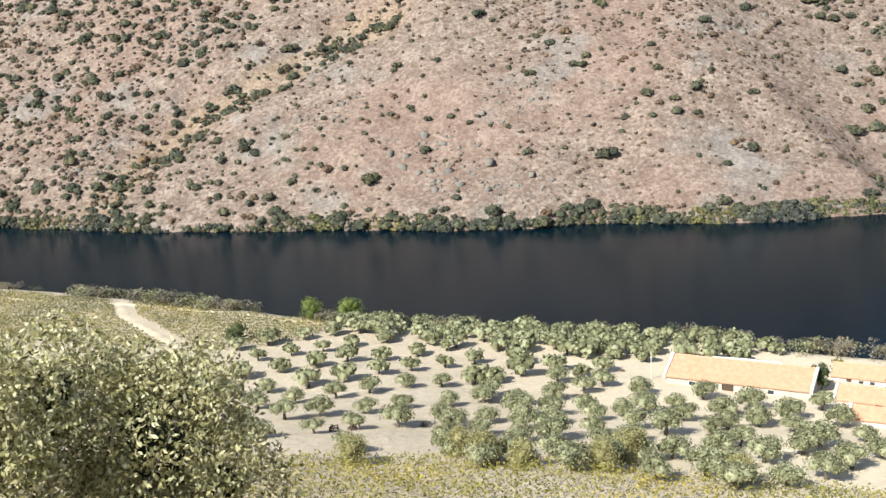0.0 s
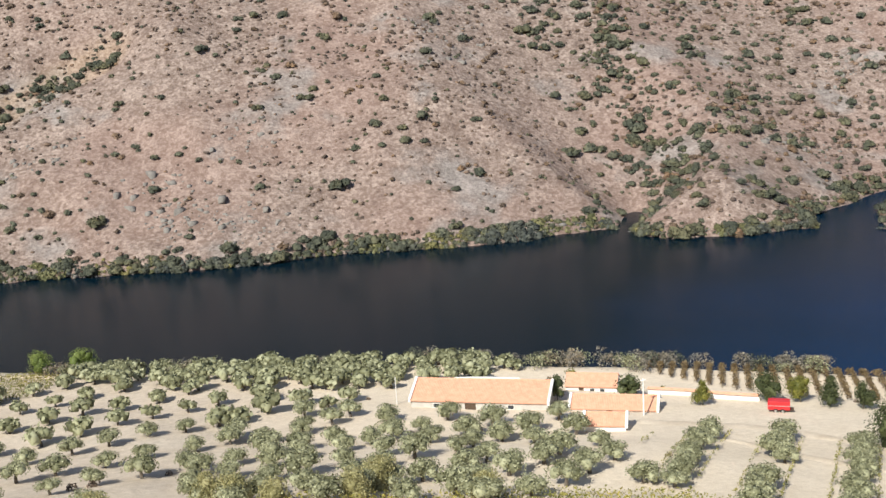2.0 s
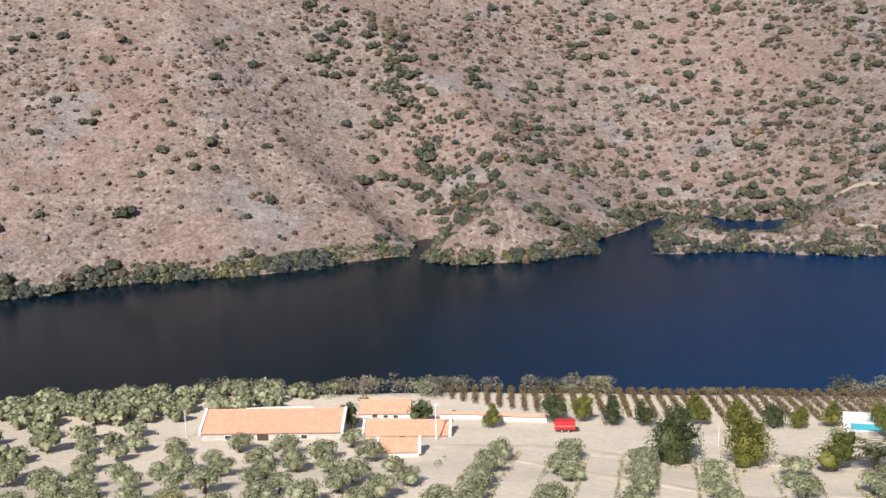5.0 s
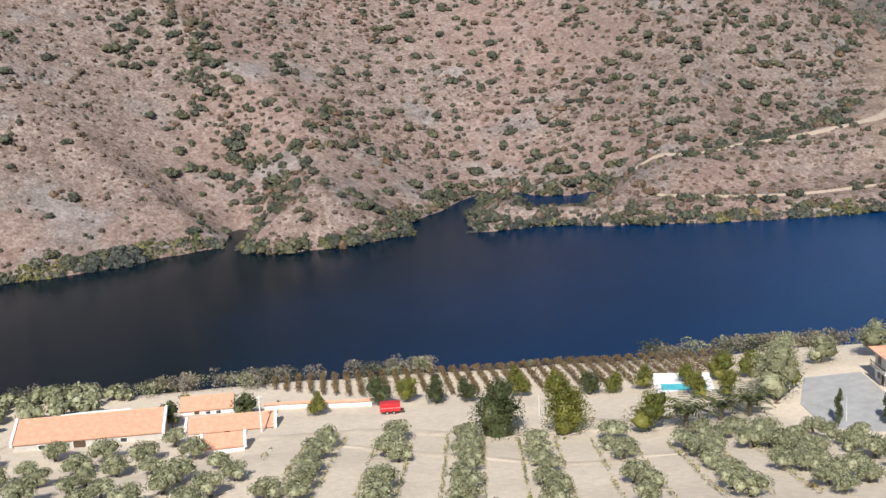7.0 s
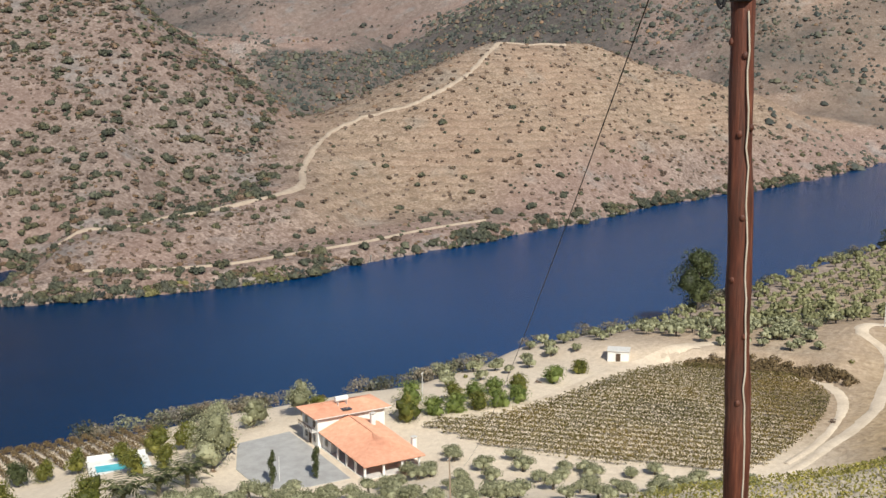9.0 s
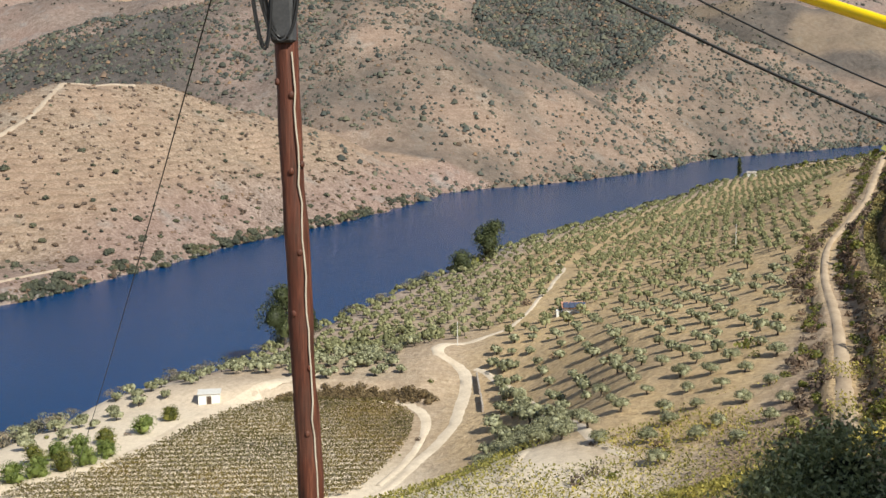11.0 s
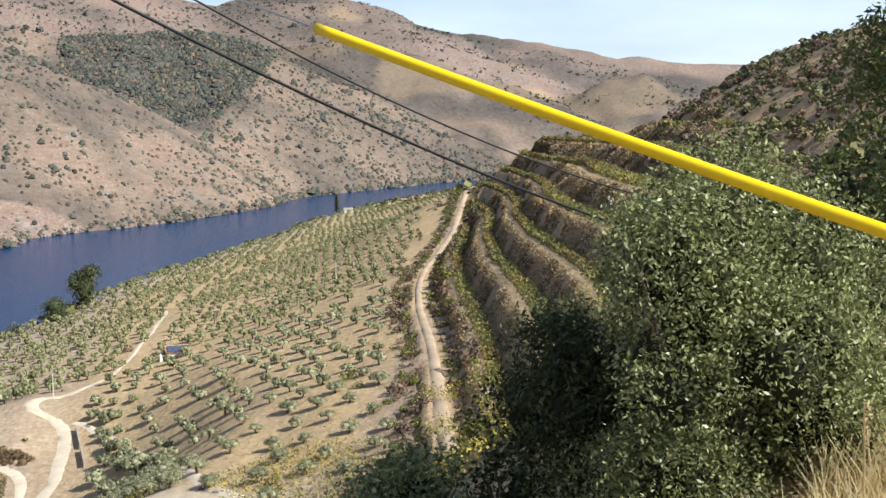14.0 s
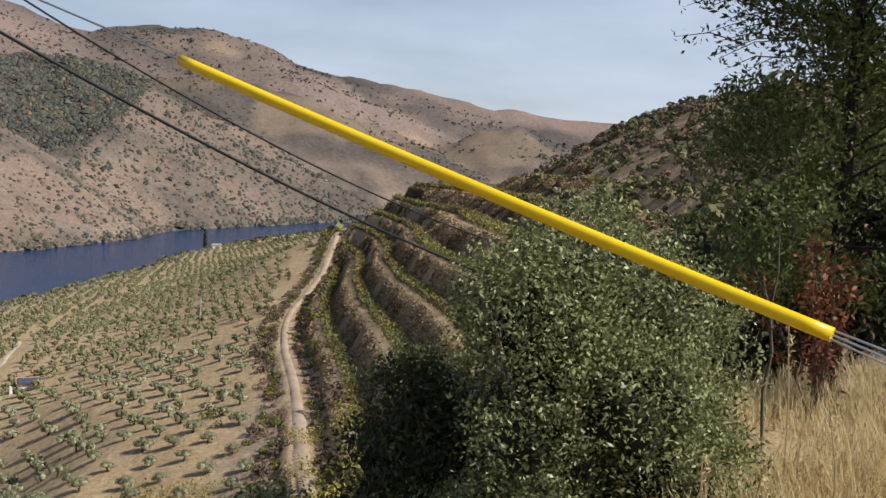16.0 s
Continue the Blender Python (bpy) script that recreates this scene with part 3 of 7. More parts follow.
def strewn(templates, places, seed=5):
    """Copies of closed templates at rows x, y, z, size, turn."""
    rng = np.random.default_rng(seed)
    P = np.asarray(places)
    pick = rng.integers(0, len(templates), len(P))
    out = []
    for k, (v, f) in enumerate(templates):
        R = P[pick == k]
        if not len(R):
            continue
        c, s = np.cos(R[:, 4])[:, None], np.sin(R[:, 4])[:, None]
        x, y = v[None, :, 0] * c - v[None, :, 1] * s, v[None, :, 0] * s + v[None, :, 1] * c
        W = np.stack([x, y, np.broadcast_to(v[None, :, 2], x.shape)], -1) * R[:, 3][:, None, None] + R[:, None, :3]
        out.append((W.reshape(-1, 3), (f[None] + len(v) * np.arange(len(R))[:, None, None]).reshape(-1, 3)))
    return joined(*out)


def bushes(seed, count, lumps_each, lon, lat, loose, size):
    """Rounded shrubs about two metres wide: closed clumps with loose sprigs."""
    out = []
    for k in range(count):
        rng = np.random.default_rng(seed + k)
        lumps = [(rng.uniform(-0.1, 0.1), rng.uniform(-0.1, 0.1), rng.uniform(0.3, 0.42), rng.uniform(0.72, 0.86) if lumps_each > 1 else 0.92, rng.uniform(0.72, 0.95))]
        for _ in range(lumps_each - 1):
            a, d = rng.uniform(0, 6.283), rng.uniform(0.3, 0.62)
            lumps.append((d * math.cos(a), d * math.sin(a), rng.uniform(0.2, 0.55), rng.uniform(0.36, 0.56), rng.uniform(0.75, 1.0)))
        out.append(joined(*[dome(rng, lon, lat, l[:3], l[3] * 0.8, l[4], 0.2) for l in lumps], sprigs(rng, loose, lumps, size)))
    return out


# ---- ground and river ----
def in_fan(az, lo, hi, soft=2.0):
    return smooth(lo - soft, lo + soft, az) * (1 - smooth(hi - soft, hi + soft, az))


def build_ground():
    az = np.concatenate([np.arange(-180, -48, 6.0), np.arange(-48, -26, 1.0), np.arange(-26, 98, 0.62), np.arange(98, 116, 0.25), np.arange(116, 140, 0.8), np.arange(140, 180, 5.0)])
    r = np.concatenate([np.geomspace(1.2, 30, 55), np.linspace(30, 100, 45)[1:], np.arange(102, 520, 2.2),
                        np.arange(522, 1000, 5.0), np.geomspace(1005, 4700, 140)])
    A, R = np.meshgrid(np.radians(az), r, indexing="ij")
    X, Y = R * np.sin(A), R * np.cos(A)
    Z, dn, df = height(X.ravel(), Y.ravel())
    Z = Z.reshape(X.shape)
    na, nr = X.shape
    co = np.stack([X, Y, Z], -1).reshape(-1, 3)
    z0 = float(Z[:, 0].mean())
    co = np.concatenate([co, [[0, 0, z0]]])
    i = np.arange(na)
    j = np.arange(nr - 1)
    I, J = np.meshgrid(i, j, indexing="ij")
    I2 = (I + 1) % na
    faces = np.stack([I * nr + J, I * nr + J + 1, I2 * nr + J + 1, I2 * nr + J], -1).reshape(-1, 4)
    me = bpy.data.meshes.new("ground")
    centre = len(co) - 1
    nf = len(faces)
    loops = np.concatenate([faces.ravel(), np.stack([np.full(na, centre), i * nr, ((i + 1) % na) * nr], -1).ravel()])
    starts = np.concatenate([np.arange(nf) * 4, nf * 4 + 3 * np.arange(na)])
    me.vertices.add(len(co))
    me.vertices.foreach_set("co", co.astype(np.float32).ravel())
    me.loops.add(len(loops))
    me.loops.foreach_set("vertex_index", loops.astype(np.int32))
    me.polygons.add(len(starts))
    me.polygons.foreach_set("loop_start", starts.astype(np.int32))
    me.polygons.foreach_set("use_smooth", np.ones(len(starts), bool))
    me.update()
    # what grows where
    x, y = co[:, 0], co[:, 1]
    dn, df = np.append(dn, 212.0), np.append(df, -300.0)
    azd, rr = np.degrees(np.arctan2(x, y)), np.hypot(x, y)
    near = df < 0
    tilled = np.where(near, smooth(4, 16, dn) * (0.72 + 0.28 * smooth(-5, 45, x)) * (1 - smooth(163, 172, dn)) * (1 - 0.75 * smooth(215, 260, x + 1.5 * np.maximum(0, 60 - y))), 0.0)
    straw = np.where(near, smooth(120, 150, dn) * 0.5 * (1 - smooth(40, 90, x)) + (1 - smooth(12, 30, rr)) + 0.8 * smooth(163, 175, dn), 0.0)
    straw = np.where(near, straw + 0.9 * (1 - 0.6 * smooth(12, 32, y)) * smooth(215, 260, x + 1.5 * np.maximum(0, 60 - y)) * smooth(14, 40, dn) * (1 - smooth(160, 170, dn)), 0.24 * in_fan(azd, 55, 84) * smooth(20, 60, df) * (rr < 900) + 0.14 * in_fan(azd, 76, 112) * (rr < 2600) * (rr > 900))
    straw = np.where(near, straw, np.maximum(straw, 0.2 * np.exp(-((to_line(x, y, HOLLOW)[0] - 4) / 4.0) ** 2) * (rr < 800)))
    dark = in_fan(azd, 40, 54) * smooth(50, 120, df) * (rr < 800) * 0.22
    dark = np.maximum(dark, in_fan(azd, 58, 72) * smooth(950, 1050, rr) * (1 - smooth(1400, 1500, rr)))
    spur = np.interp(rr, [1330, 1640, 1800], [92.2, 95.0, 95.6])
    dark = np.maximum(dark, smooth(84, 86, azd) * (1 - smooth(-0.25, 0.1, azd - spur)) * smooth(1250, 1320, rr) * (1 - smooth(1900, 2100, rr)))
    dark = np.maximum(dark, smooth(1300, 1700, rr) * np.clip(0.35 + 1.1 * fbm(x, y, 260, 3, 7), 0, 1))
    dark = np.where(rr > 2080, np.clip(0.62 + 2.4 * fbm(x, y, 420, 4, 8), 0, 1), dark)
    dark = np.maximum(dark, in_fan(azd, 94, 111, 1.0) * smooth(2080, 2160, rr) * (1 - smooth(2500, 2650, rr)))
    # fan of the bluish far hill; its haze tint comes from the scrub colour
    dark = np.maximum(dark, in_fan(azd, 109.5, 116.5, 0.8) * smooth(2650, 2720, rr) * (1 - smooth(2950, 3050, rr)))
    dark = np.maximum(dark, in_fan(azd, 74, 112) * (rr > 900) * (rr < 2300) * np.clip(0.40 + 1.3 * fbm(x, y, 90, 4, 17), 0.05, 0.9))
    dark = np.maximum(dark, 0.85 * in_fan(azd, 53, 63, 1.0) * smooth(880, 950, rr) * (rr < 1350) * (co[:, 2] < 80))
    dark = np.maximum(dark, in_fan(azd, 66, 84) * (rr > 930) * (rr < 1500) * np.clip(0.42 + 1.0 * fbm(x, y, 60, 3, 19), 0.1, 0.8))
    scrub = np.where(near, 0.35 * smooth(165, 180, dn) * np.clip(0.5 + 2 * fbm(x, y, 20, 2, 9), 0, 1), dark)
    bench = me.attributes.new("benches", "FLOAT", "POINT")
    bench.data.foreach_set("value", (np.where(near, 0.0, in_fan(azd, 54, 84) * smooth(30, 50, df) * (rr < 900) + 0.9 * in_fan(azd, 93, 100) * (rr > 1250) * smooth(30, 60, df) + 0.6 * in_fan(azd, 80, 98) * (rr > 900) * (rr < 1300))).astype(np.float32))
    fields = np.where((rr > 2050) & ~near, 0.4 * smooth(0.10, 0.2, fbm(x, y, 330, 3, 29)), 0.0)
    straw, scrub = np.maximum(straw, fields), scrub * (1 - fields)
    zone = me.attributes.new("zone", "FLOAT_COLOR", "POINT")
    zone.data.foreach_set("color", np.stack([np.clip(tilled, 0, 1), np.clip(straw, 0, 1), np.clip(scrub, 0, 1), np.ones(len(x))], -1).astype(np.float32).ravel())
    me.materials.append(MAT_GROUND)
    return tagged(new("ground", me), "dry pinkish-brown hillsides and tilled valley floor", "ground", kind="structure")


build_ground()
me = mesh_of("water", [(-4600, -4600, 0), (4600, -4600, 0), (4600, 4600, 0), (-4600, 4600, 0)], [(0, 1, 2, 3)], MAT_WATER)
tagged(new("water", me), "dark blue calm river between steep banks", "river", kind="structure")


def ribbon(name, pts, widths, mat, label, category="road", lift=0.12, step=1.2):
    """A track laid over the ground along a line."""
    fine = []
    for i in range(len(pts) - 1):
        n = max(2, int(math.dist(pts[i], pts[i + 1]) / step))
        for k in range(n):
            t = k / n
            p0, p1, p2, p3 = (Vector(pts[max(0, min(len(pts) - 1, i + o))]) for o in (-1, 0, 1, 2))
            q = 0.5 * (2 * p1 + (p2 - p0) * t + (2 * p0 - 5 * p1 + 4 * p2 - p3) * t * t + (3 * p1 - p0 - 3 * p2 + p3) * t ** 3)
            fine.append((q.x, q.y, widths[i] + t * (widths[i + 1] - widths[i])))
    F = np.array(fine)
    T = np.gradient(F[:, :2], axis=0)
    T /= np.linalg.norm(T, axis=1, keepdims=True) + 1e-9
    N = np.stack([-T[:, 1], T[:, 0]], -1)
    cols = np.array([-1.0, -0.55, 0.0, 0.55, 1.0])
    rng = np.random.default_rng(len(fine))
    run = np.arange(len(F)) * step
    wave = np.stack([fbm(run, run * 0 + 40.0 * k, 7.0, 3, 55) for k in range(5)], -1)
    edge = 1 + (0.06 * rng.normal(size=(len(F), 5)) + 0.55 * wave) * (np.abs(cols) > 0.9)
    X = F[:, 0][:, None] + N[:, 0][:, None] * cols * F[:, 2][:, None] / 2 * edge
    Y = F[:, 1][:, None] + N[:, 1][:, None] * cols * F[:, 2][:, None] / 2 * edge
    Z = height(X.ravel(), Y.ravel())[0].reshape(X.shape) + lift * np.array([-1.0, 0.8, 1.0, 0.8, -1.0])
    v = np.stack([X, Y, Z], -1).reshape(-1, 3)
    f = [(a * 5 + k, a * 5 + k + 1, a * 5 + k + 6, a * 5 + k + 5) for a in range(len(F) - 1) for k in range(4)]
    return tagged(new(name, mesh_of(name, v.tolist(), f, mat, smooth_shade=True)), label, category, kind="structure")


# ---- scrub on the far hills ----
def shrub_templates(seed, count, quads, size):
    out = []
    for k in range(count):
        rng = np.random.default_rng(seed + k)
        lumps = [(rng.uniform(-0.15, 0.15), rng.uniform(-0.15, 0.15), rng.uniform(0.3, 0.45), rng.uniform(0.6, 0.75), rng.uniform(0.8, 1.0))]
        lumps += [(rng.uniform(-0.6, 0.6), rng.uniform(-0.6, 0.6), rng.uniform(0.15, 0.4), rng.uniform(0.3, 0.5), rng.uniform(0.75, 1.0)) for _ in range(2)]
        out.append(mound_quads(rng, quads, lumps, size))
    return out


# the largest shrubs of the far hillside: azimuth, distance, half width
LARGE_SHRUBS = [
    (11.5, 406, 2.2), (8, 389, 3.2), (15.2, 396, 1.9), (4, 392, 1.8), (-8.1, 399, 1.8), (-4, 387, 2.6),
    (1.9, 458, 2.6), (23.2, 441, 3.2), (4.5, 360, 3.2), (9.4, 366, 2.8), (16.1, 368, 2.4), (33.2, 533, 1.7),
    (38.5, 463, 2.1), (31.9, 475, 2.6), (33.3, 490, 2.2), (24.8, 421, 3.2), (34.1, 465, 2.2), (60, 520, 2.0),
    (63.4, 548, 1.7), (55.5, 451, 2.2), (68.2, 562, 2.2), (48.9, 391, 1.9), (72.4, 631, 2.2), (-4.1, 388, 2.6),
    (-15.8, 496, 2.0), (15.2, 397, 2.0),
]


ROCKS = [[-128, 430], [-135, 442], [-131, 503], [-113, 500], [-96, 486], [4, 380], [16, 372], [-7, 393], [26, 378], [-49, 425], [23, 411], [283, 430], [114, 453], [233, 382]]


def far_scrub():
    rng = np.random.default_rng(3)
    # the near face of the far hills
    n = 150000
    az, r = rng.uniform(-26, 90, n), np.sqrt(rng.uniform(330.0 ** 2, 780.0 ** 2, n))
    x, y = r * np.sin(np.radians(az)), r * np.cos(np.radians(az))
    z, dn, df = height(x, y)
    near = {k: to_line(x, y, line)[0] for k, line in (("gully", GULLY), ("branch", BRANCH), ("side", SIDE_GULLY), ("hollow", HOLLOW))}
    want = 3.3 + 2.6 * np.clip(fbm(x, y, 45, 3, 91) * 2, -0.35, 1)
    want = want + 26 * np.exp(-(near["gully"] / 8) ** 2) + 13 * np.exp(-(near["branch"] / 7) ** 2) + 9 * np.exp(-(near["side"] / 13) ** 2) + 19 * np.exp(-(near["hollow"] / 5.5) ** 2)
    want = want + 7.5 * (1 - smooth(-13, -5, az)) + 7.0 * in_fan(az, -26, -9) * smooth(75, 110, df)
    want = want + 3.6 * in_fan(az, 25, 40) * (r < 760) + 4.0 * in_fan(az, 36, 48) * (df < 26) + 9.5 * in_fan(az, 39.5, 55, 1.5) * smooth(34, 90, df)
    hill = in_fan(az, 54, 82) > 0.5
    want = np.where(hill, 0.8 + 2.4 * (1 - smooth(28, 60, df)) + 1.2 * (az > 70), want)
    want = np.maximum(want, np.where(hill, 70, 70) * (1 - smooth(4.5, 9, df)) * np.clip(0.55 + 1.6 * fbm(x, y, 16, 2, 95), 0.12, 1))
    inlet, _ = to_line(x, y, INLET + INLET[:1])
    want = np.maximum(want, 34 * (inlet < 9) * (y > 290))
    ok = (df > 0.2) & (z > 0.15) & (rng.uniform(0, 1, n) < want * 0.0175)
    x, y, z, df, r, az = x[ok], y[ok], z[ok], df[ok], r[ok], az[ok]
    m = len(x)
    belt = (df < 8) | (z < 4)
    moist = np.minimum.reduce([near[k][ok] for k in ("gully", "branch", "side", "hollow")]) < 12
    size = np.clip(rng.lognormal(0.14, 0.44, m) * np.where(belt, 1.3, np.where(moist, 1.4, np.where((az > 25) & (az < 55) | (az < -7), 1.25, 1.0))), 0.65, 3.6)
    P = np.stack([x, y, z - 0.15 * size, size, rng.uniform(0, 6.28, m)], -1)
    dry = rng.uniform(0, 1, m) < np.where(belt, 0.12, 0.20 + 0.25 * np.clip(3 * fbm(x, y, 70, 2, 98), 0, 1))
    big = np.array([(*heading(a, d)[:2], 0.0, w, a) for a, d, w in LARGE_SHRUBS])
    big[:, 2] = height(big[:, 0], big[:, 1])[0] - 0.2
    big[:, 3] *= 1.25
    P, dry = np.concatenate([P, big]), np.append(dry, np.zeros(len(big), bool))
    large = P[:, 3] > 1.75
    grand, plain = bushes(10, 8, 5, 6, 3, 120, 0.115), bushes(20, 8, 2, 5, 2, 30, 0.16)
    tagged(new("hill_scrub", tri_mesh("hill_scrub", *joined(strewn(grand, P[~dry & large]), strewn(plain, P[~dry & ~large])), MAT_SHRUB)),
           "dark green broom and oak scrub dotted over dry hillsides", "shrubs", kind="stuff")
    tagged(new("dry_hill_scrub", tri_mesh("dry_hill_scrub", *joined(strewn(grand, P[dry & large] * [1, 1, 1, 0.85, 1]), strewn(plain, P[dry & ~large])), MAT_DRY)),
           "brown and reddish dried-out scrub on the hillsides", "shrubs", kind="stuff")
    # the closed belt of bushes along the waterline
    n = 5200
    x = rng.uniform(-175, 330, n)
    y = np.interp(x, *zip(*FAR_SHORE)) + rng.uniform(-3.0, 8.0, n)
    z, dn, df = height(x, y)
    thick = 2.2 + 4.2 * np.clip(0.45 + 2.2 * fbm(x, y, 22, 2, 131), 0, 1)
    ok = (df < thick) & np.where(x > 112, (df > 0.3) & (z > 0.1), (df > -3) & (z > -0.25))
    x, y, z, df = x[ok], y[ok], z[ok], df[ok]
    m = len(x)
    size = np.clip(rng.lognormal(0.18, 0.36, m), 0.7, 2.6) * np.clip(0.75 + 1.5 * fbm(x, y, 14, 2, 133), 0.6, 1.3)
    P = np.stack([x, y, z - 0.2 * size, size, rng.uniform(0, 6.28, m)], -1)
    kind = np.clip(0.5 + 1.5 * fbm(x, y, 11, 2, 135), 0, 1) * 0.6 + rng.uniform(0, 0.4, m)
    for name, sel, mat, label in (("grey_shore_shrubs", kind < 0.47, MAT_GREY_HAZE, "grey-green bushes crowding the far waterline"),
                                  ("shore_shrubs", (kind >= 0.47) & (kind < 0.62), MAT_SHRUB, "dark green bushes crowding the far waterline"),
                                  ("olive_shore_shrubs", kind >= 0.62, MAT_BELT, "olive-green bushes crowding the far waterline")):
        tagged(new(name, tri_mesh(name, *strewn(plain, P[sel]), mat)), label, "shrubs", kind="stuff")
    # low tufts between the shrubs
    n = 60000
    az = rng.uniform(-26, 90, n)
    r = np.sqrt(rng.uniform(330.0 ** 2, 820.0 ** 2, n))
    x, y = r * np.sin(np.radians(az)), r * np.cos(np.radians(az))
    z, dn, df = height(x, y)
    ok = (df > 3) & (z > 1) & (rng.uniform(0, 1, n) < np.where(in_fan(az, 54, 82) > 0.5, 0.22, 0.50 + 1.1 * fbm(x, y, 40, 2, 97)))
    x, y, z, r = x[ok], y[ok], z[ok], r[ok]
    m = len(x)
    P = np.stack([x, y, z - 0.12, np.clip(rng.lognormal(-0.22, 0.35, m), 0.35, 1.5) * np.clip(r / 500, 0.85, 1.3), rng.uniform(0, 6.28, m)], -1)
    tufts = [dome(np.random.default_rng(50 + k), 5, 2, (0, 0, 0.1), 0.95, 0.75, 0.22, 1.6) for k in range(6)]
    tagged(new("hill_tufts", tri_mesh("hill_tufts", *strewn(tufts, P), MAT_TUFT)), "low dry brown tufts over stony hill soil", "tufts", kind="stuff")
    # broken schist slabs standing out of the slope
    stones = []
    for k in range(6):
        r2 = np.random.default_rng(240 + k)
        v = np.array([(i, j, h) for h in (-0.6, 1.0) for i, j in ((-1, -1), (1, -1), (1, 1), (-1, 1))], float) * [1.0, 0.55, 0.7] * r2.uniform(0.65, 1.2, (8, 3))
        v[4:, 0] += r2.uniform(-0.4, 0.4)
        stones.append((v, np.array([(0, 1, 5), (0, 5, 4), (1, 2, 6), (1, 6, 5), (2, 3, 7), (2, 7, 6), (3, 0, 4), (3, 4, 7), (4, 5, 6), (4, 6, 7)])))
    at = np.array(ROCKS, float)[rng.integers(0, len(ROCKS), 520)] + rng.normal(size=(520, 2)) * [9, 6]
    fx, fy = zip(*FAR_SHORE)
    shore = np.stack([t := rng.uniform(-150, 560, 900), np.interp(t, fx, fy) + rng.uniform(0.3, 3.0, 900)], -1)
    at = np.concatenate([at, shore])
    z, dn, df = height(at[:, 0], at[:, 1])
    sel = (df > 0) & (z > -0.3)
    P = np.stack([at[:, 0], at[:, 1], z, np.clip(rng.lognormal(-0.55, 0.5, len(at)), 0.25, 2.2) * np.where(np.arange(len(at)) < 520, 1.0, 0.55), rng.normal(0.5, 0.5, len(at))], -1)[sel]
    tagged(new("schist_outcrops", tri_mesh("schist_outcrops", *strewn(stones, P), MAT_ROCK)), "grey schist slabs breaking out of the hillside and shore", "rocks", kind="stuff")
    # the farther flanks
    n = 150000
    az, r = rng.uniform(46, 108, n), np.sqrt(rng.uniform(780.0 ** 2, 1750.0 ** 2, n))
    x, y = r * np.sin(np.radians(az)), r * np.cos(np.radians(az))
    z, dn, df = height(x, y)
    want = 0.12 + 0.2 * np.clip(fbm(x, y, 55, 3, 91) * 2.2, -0.3, 1)
    want = want + 2.2 * in_fan(az, 53, 63, 1.0) * smooth(900, 950, r) * (r < 1350) * (z < 78) + 0.55 * in_fan(az, 62, 79, 1.0) * (r > 1000) * (z > 85)
    want = want + 1.1 * (az > 85) * (az < np.interp(r, [1330, 1640, 1800], [92.2, 95.0, 95.6])) * (r > 1360) + 0.25 * in_fan(az, 74, 108) * (r > 880) * (0.5 + 1.6 * fbm(x, y, 80, 3, 93))
    want = np.maximum(want, 1.4 * (1 - smooth(6, 14, df)))
    ok = (df > 0.3) & (z > 0.2) & (rng.uniform(0, 1, n) < want * 0.62)
    x, y, z, r = x[ok], y[ok], z[ok], r[ok]
    m = len(x)
    P = np.stack([x, y, z - 0.3, np.clip(rng.lognormal(0.45, 0.38, m), 0.8, 4) * np.clip(r / 1200, 0.9, 1.3), rng.uniform(0, 6.28, m)], -1)
    dry = rng.uniform(0, 1, m) < 0.22
    small = [dome(np.random.default_rng(270 + k), 6, 2, (0, 0, 0.25), 0.95, 0.85, 0.2, 1.8) for k in range(6)]
    tagged(new("valley_scrub", tri_mesh("valley_scrub", *strewn(small, P[~dry]), MAT_GREY_HAZE)), "dark scrub over the flanks of the side valleys", "shrubs", kind="stuff")
    tagged(new("dry_valley_scrub", tri_mesh("dry_valley_scrub", *strewn(small, P[dry] * [1, 1, 1, 0.8, 1]), MAT_DRY)), "brown dry scrub over the flanks of the side valleys", "shrubs", kind="stuff")
    # scrub of the far ranges, haze put into its grey colour
    n = 30000
    az = rng.uniform(48, 122, n)
    r = np.sqrt(rng.uniform(1500.0 ** 2, 3400.0 ** 2, n))
    x, y = r * np.sin(np.radians(az)), r * np.cos(np.radians(az))
    z, dn, df = height(x, y)
    ok = (df > 3) & (z > 1) & (rng.uniform(0, 1, n) < 0.45 + 1.5 * fbm(x, y, 260, 3, 7))
    x, y, z, r = x[ok], y[ok], z[ok], r[ok]
    m = len(x)
    P = np.stack([x, y, z - 0.3, rng.lognormal(0.9, 0.35, m) * np.clip(r / 2200, 0.8, 1.3), rng.uniform(0, 6.28, m)], -1)
    tagged(new("far_scrub", quads_mesh("far_scrub", scattered(shrub_templates(70, 4, 5, 0.6), P), MAT_GREY_HAZE)),
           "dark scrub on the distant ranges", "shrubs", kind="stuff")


far_scrub()


